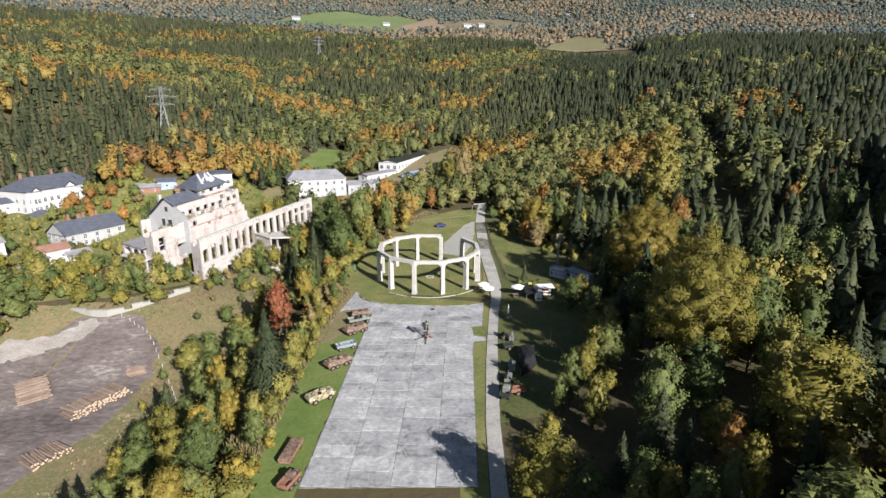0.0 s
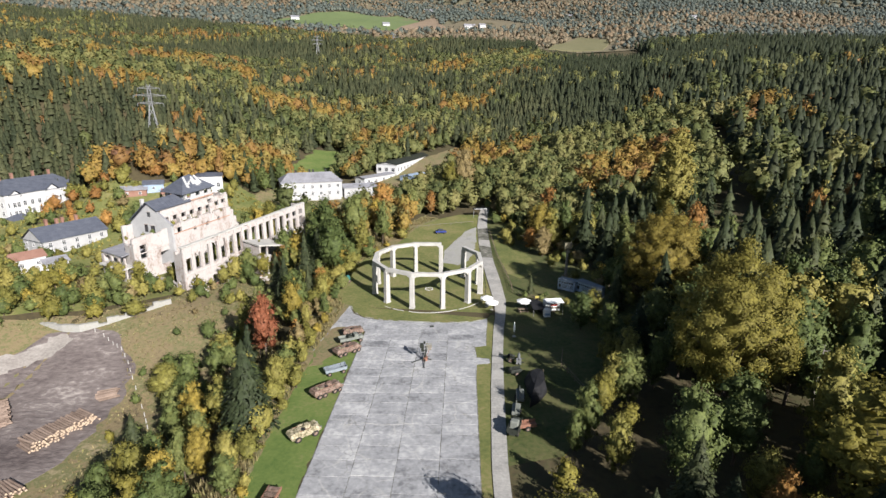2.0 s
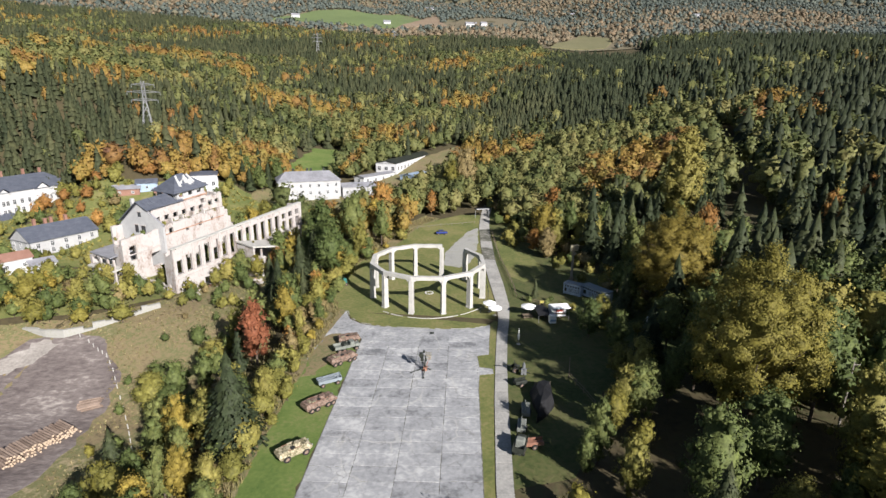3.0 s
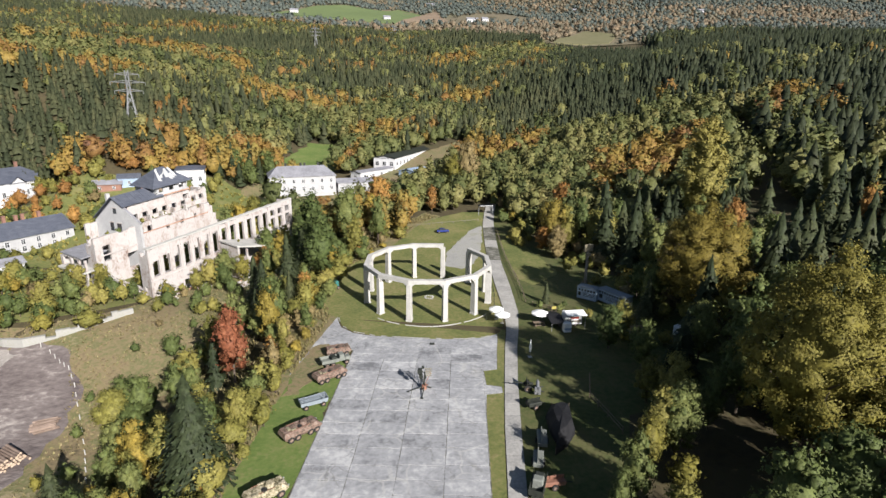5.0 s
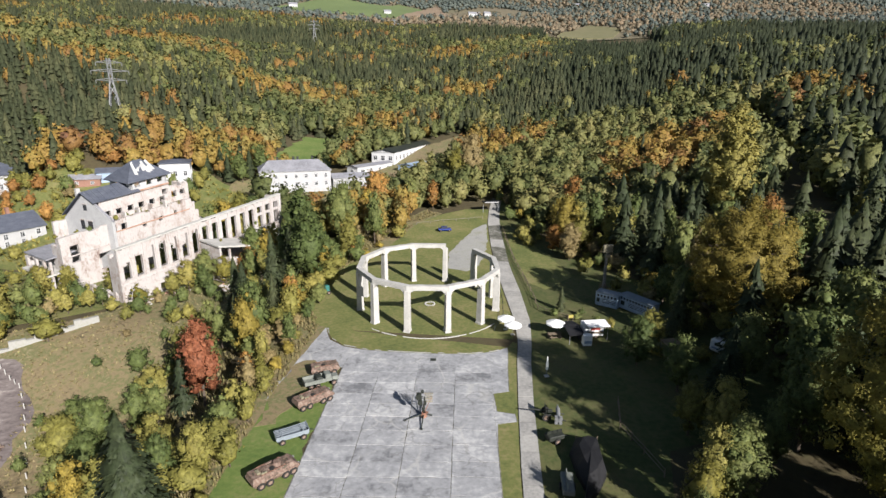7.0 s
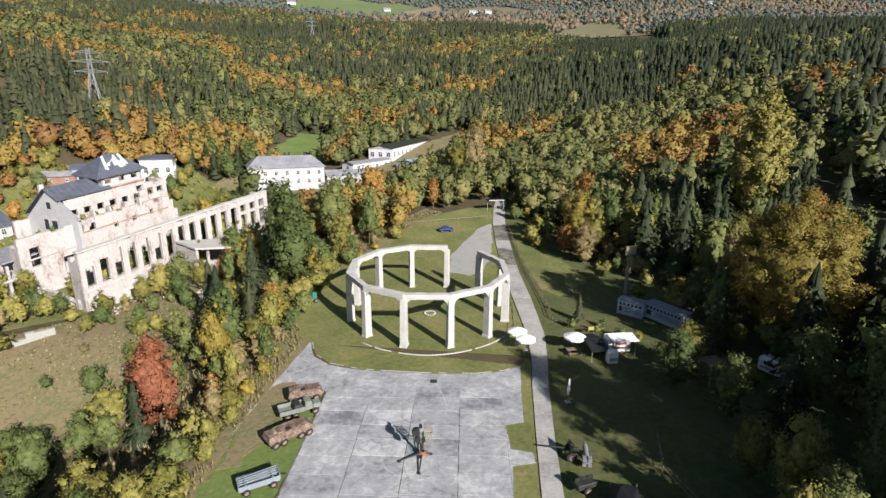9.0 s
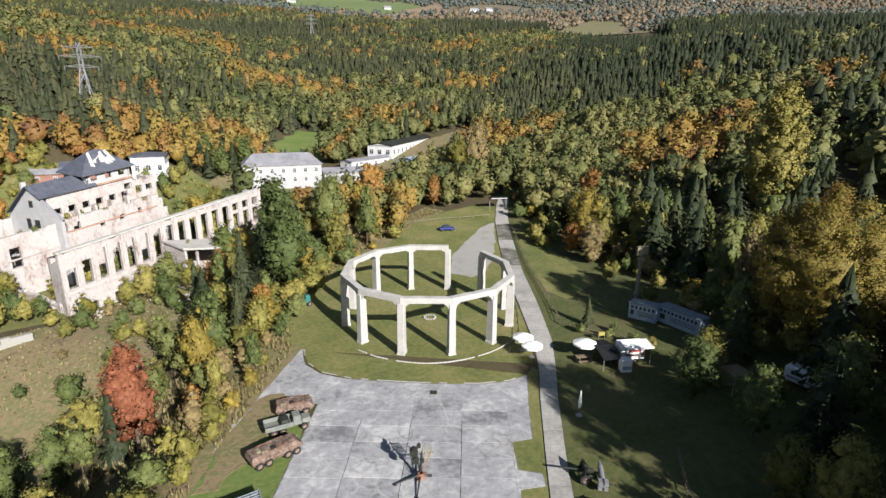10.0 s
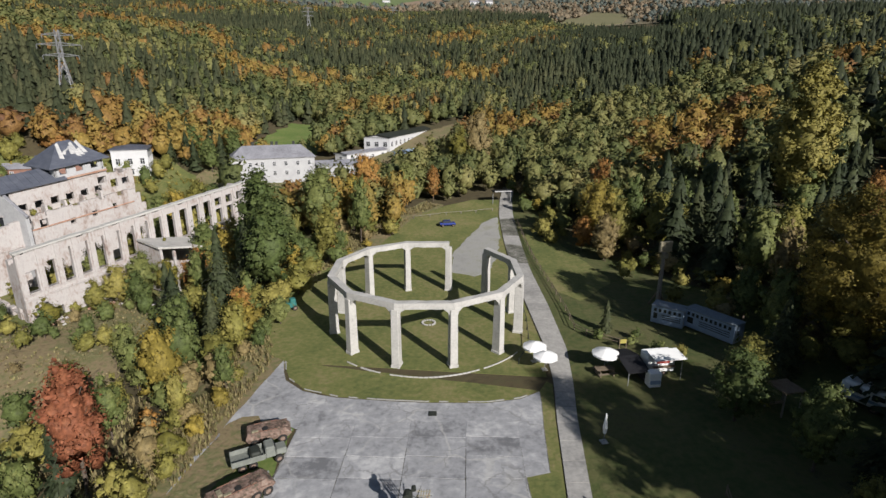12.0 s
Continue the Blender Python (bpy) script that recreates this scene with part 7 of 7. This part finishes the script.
# ---------------------------------------------------------------- pieces of the plaza
plaza = tagged(part("plaza", one_box((px(-2.7, -53), -53, -0.1), (1, 1, 0.2)), MAT["joint"]), "wide plaza of worn pale concrete slabs", "plaza", kind="structure")
bm = bmesh.new()
prism(bm, [(px(-14.45, -84.2), -84.2), (px(9.0, -84.2), -84.2), (px(9.0, -46), -46), (px(9.2, -41.5), -41.5), (12.3, -41.0), (12.3, -39.2), (9.9, -38.6), (9.9, -34.2), (12.2, -33.6), (12.9, -27), (13.6, -22), (13.8, -19.7), (11.2, -21.3), (7.2, -22.1), (0.7, -22.0), (-3.2, -21.7), (-9.8, -20.9), (-12.4, -20.2), (px(-14.45, -27), -27)], -0.3, 0.07)
bm.to_mesh(plaza.data)
bm.free()
srnd = random.Random(4)
LANES = [-14.35, -8.45, -2.55, 3.35, 8.9]
rows = [-84.1]
while rows[-1] < -27:
    rows.append(rows[-1] + srnd.choice((2.6, 3.0, 3.0, 3.4)))


def slab_mesh(w, d, seed):
    bm = bmesh.new()
    r = random.Random(seed)
    pts = [(-w / 2, -d / 2), (w / 2, -d / 2), (w / 2, d / 2), (-w / 2, d / 2)]
    pts = wobbly(pts, 0.9, 0.035, seed)
    lo = [bm.verts.new((x, y, 0)) for x, y in pts]
    hi = [bm.verts.new((x * 0.995, y * 0.992, 0.06 + r.uniform(-0.004, 0.004))) for x, y in pts]
    for i in range(len(pts)):
        bm.faces.new((lo[i], lo[(i + 1) % len(pts)], hi[(i + 1) % len(pts)], hi[i]))
    bm.faces.new(hi)
    me = bpy.data.meshes.new("slab")
    bm.to_mesh(me)
    bm.free()
    me.materials.append(MAT["slab"])
    return me


for j, (a, b) in enumerate(zip(rows, rows[1:])):
    for i, (l, r) in enumerate(zip(LANES, LANES[1:])):
        y = (a + b) / 2
        o = new("slab", slab_mesh(r - l - 0.07, b - a - 0.06, 100 + j * 9 + i))
        o.parent = plaza
        o.matrix_local = Matrix.Translation((px((l + r) / 2, y), y, 0.055 + srnd.uniform(0, 0.012))) @ Matrix.Rotation(-math.atan(LEAN), 4, "Z")
patch("plaza_rim", [(px(-14.4, -30), -30), (px(8.9, -30), -30), (px(8.9, -46), -46), (px(9.2, -41.5), -41.5), (12.2, -41.0), (12.2, -39.3), (9.8, -38.7), (9.8, -34.2), (12.1, -33.6), (12.8, -27), (13.5, -22), (13.7, -19.8), (11.2, -21.4), (7.2, -22.2), (0.7, -22.1), (-3.2, -21.8), (-9.8, -21.0), (-12.4, -20.3), (px(-14.4, -27), -27)], MAT["slab"], 0.085, "worn concrete rim of the plaza beside the lawn")
# the lane, slab by slab
lane = tagged(part("lane", one_box((0, 0, 0), (1, 1, 1)), MAT["joint"]), "narrow lane of concrete slabs past the plaza and ring", "path", kind="structure")
bm = bmesh.new()
vl = [bm.verts.new((x, y, land1(x, y) + 0.06)) for x, y in ROAD_L]
vr = [bm.verts.new((x, y, land1(x, y) + 0.06)) for x, y in ROAD_R]
for i in range(len(vl) - 1):
    bm.faces.new((vl[i], vr[i], vr[i + 1], vl[i + 1]))
bm.to_mesh(lane.data)
bm.free()


def lane_at(y):
    out = []
    for line in (ROAD_L, ROAD_R):
        out.append(float(np.interp(y, [p[1] for p in line], [p[0] for p in line])))
    return out


y = -92.0
while y < 84:
    d = 3.0
    l0, r0 = lane_at(y + 0.03)
    l1, r1 = lane_at(y + d - 0.03)
    bm = bmesh.new()
    ins = 0.03
    ring_pts = [(l0 + ins, y + 0.03), (r0 - ins, y + 0.03), (r1 - ins, y + d - 0.03), (l1 + ins, y + d - 0.03)]
    lo = [bm.verts.new((a, b, land1(a, b))) for a, b in ring_pts]
    hi = [bm.verts.new((a, b, land1(a, b) + 0.11 + srnd.uniform(0, 0.01))) for a, b in ring_pts]
    for i in range(4):
        bm.faces.new((lo[i], lo[(i + 1) % 4], hi[(i + 1) % 4], hi[i]))
    bm.faces.new(hi)
    part("slab", bm, MAT["path"], lane)
    y += d

# broken pale kerb between plaza and ring lawn
kerb = tagged(part("kerb", one_box((-18.2, -12.6, 0.05), (0.3, 0.3, 0.12)), MAT["path"]), "low pale kerb round the ring lawn", "kerb", kind="structure")
line = [(CURB[k][0] + (CURB[k + 1][0] - CURB[k][0]) * t, CURB[k][1] + (CURB[k + 1][1] - CURB[k][1]) * t) for k in range(len(CURB) - 1) for t in np.arange(0, 0.99, 1.1 / math.hypot(CURB[k + 1][0] - CURB[k][0], CURB[k + 1][1] - CURB[k][1]))]
for (x0, y0), (x1, y1) in zip(line, line[1:]):
    if srnd.random() < 0.3:
        continue
    o = part("kerb_stone", one_box((0, 0, 0.06), (math.hypot(x1 - x0, y1 - y0) - 0.04, 0.14, 0.12), bevel=0.02), MAT["gravel"], kerb)
    o.matrix_local = pose((x0 + x1) / 2, (y0 + y1) / 2, 0.02, 0, 0, math.degrees(math.atan2(y1 - y0, x1 - x0)) + srnd.uniform(-3, 3))
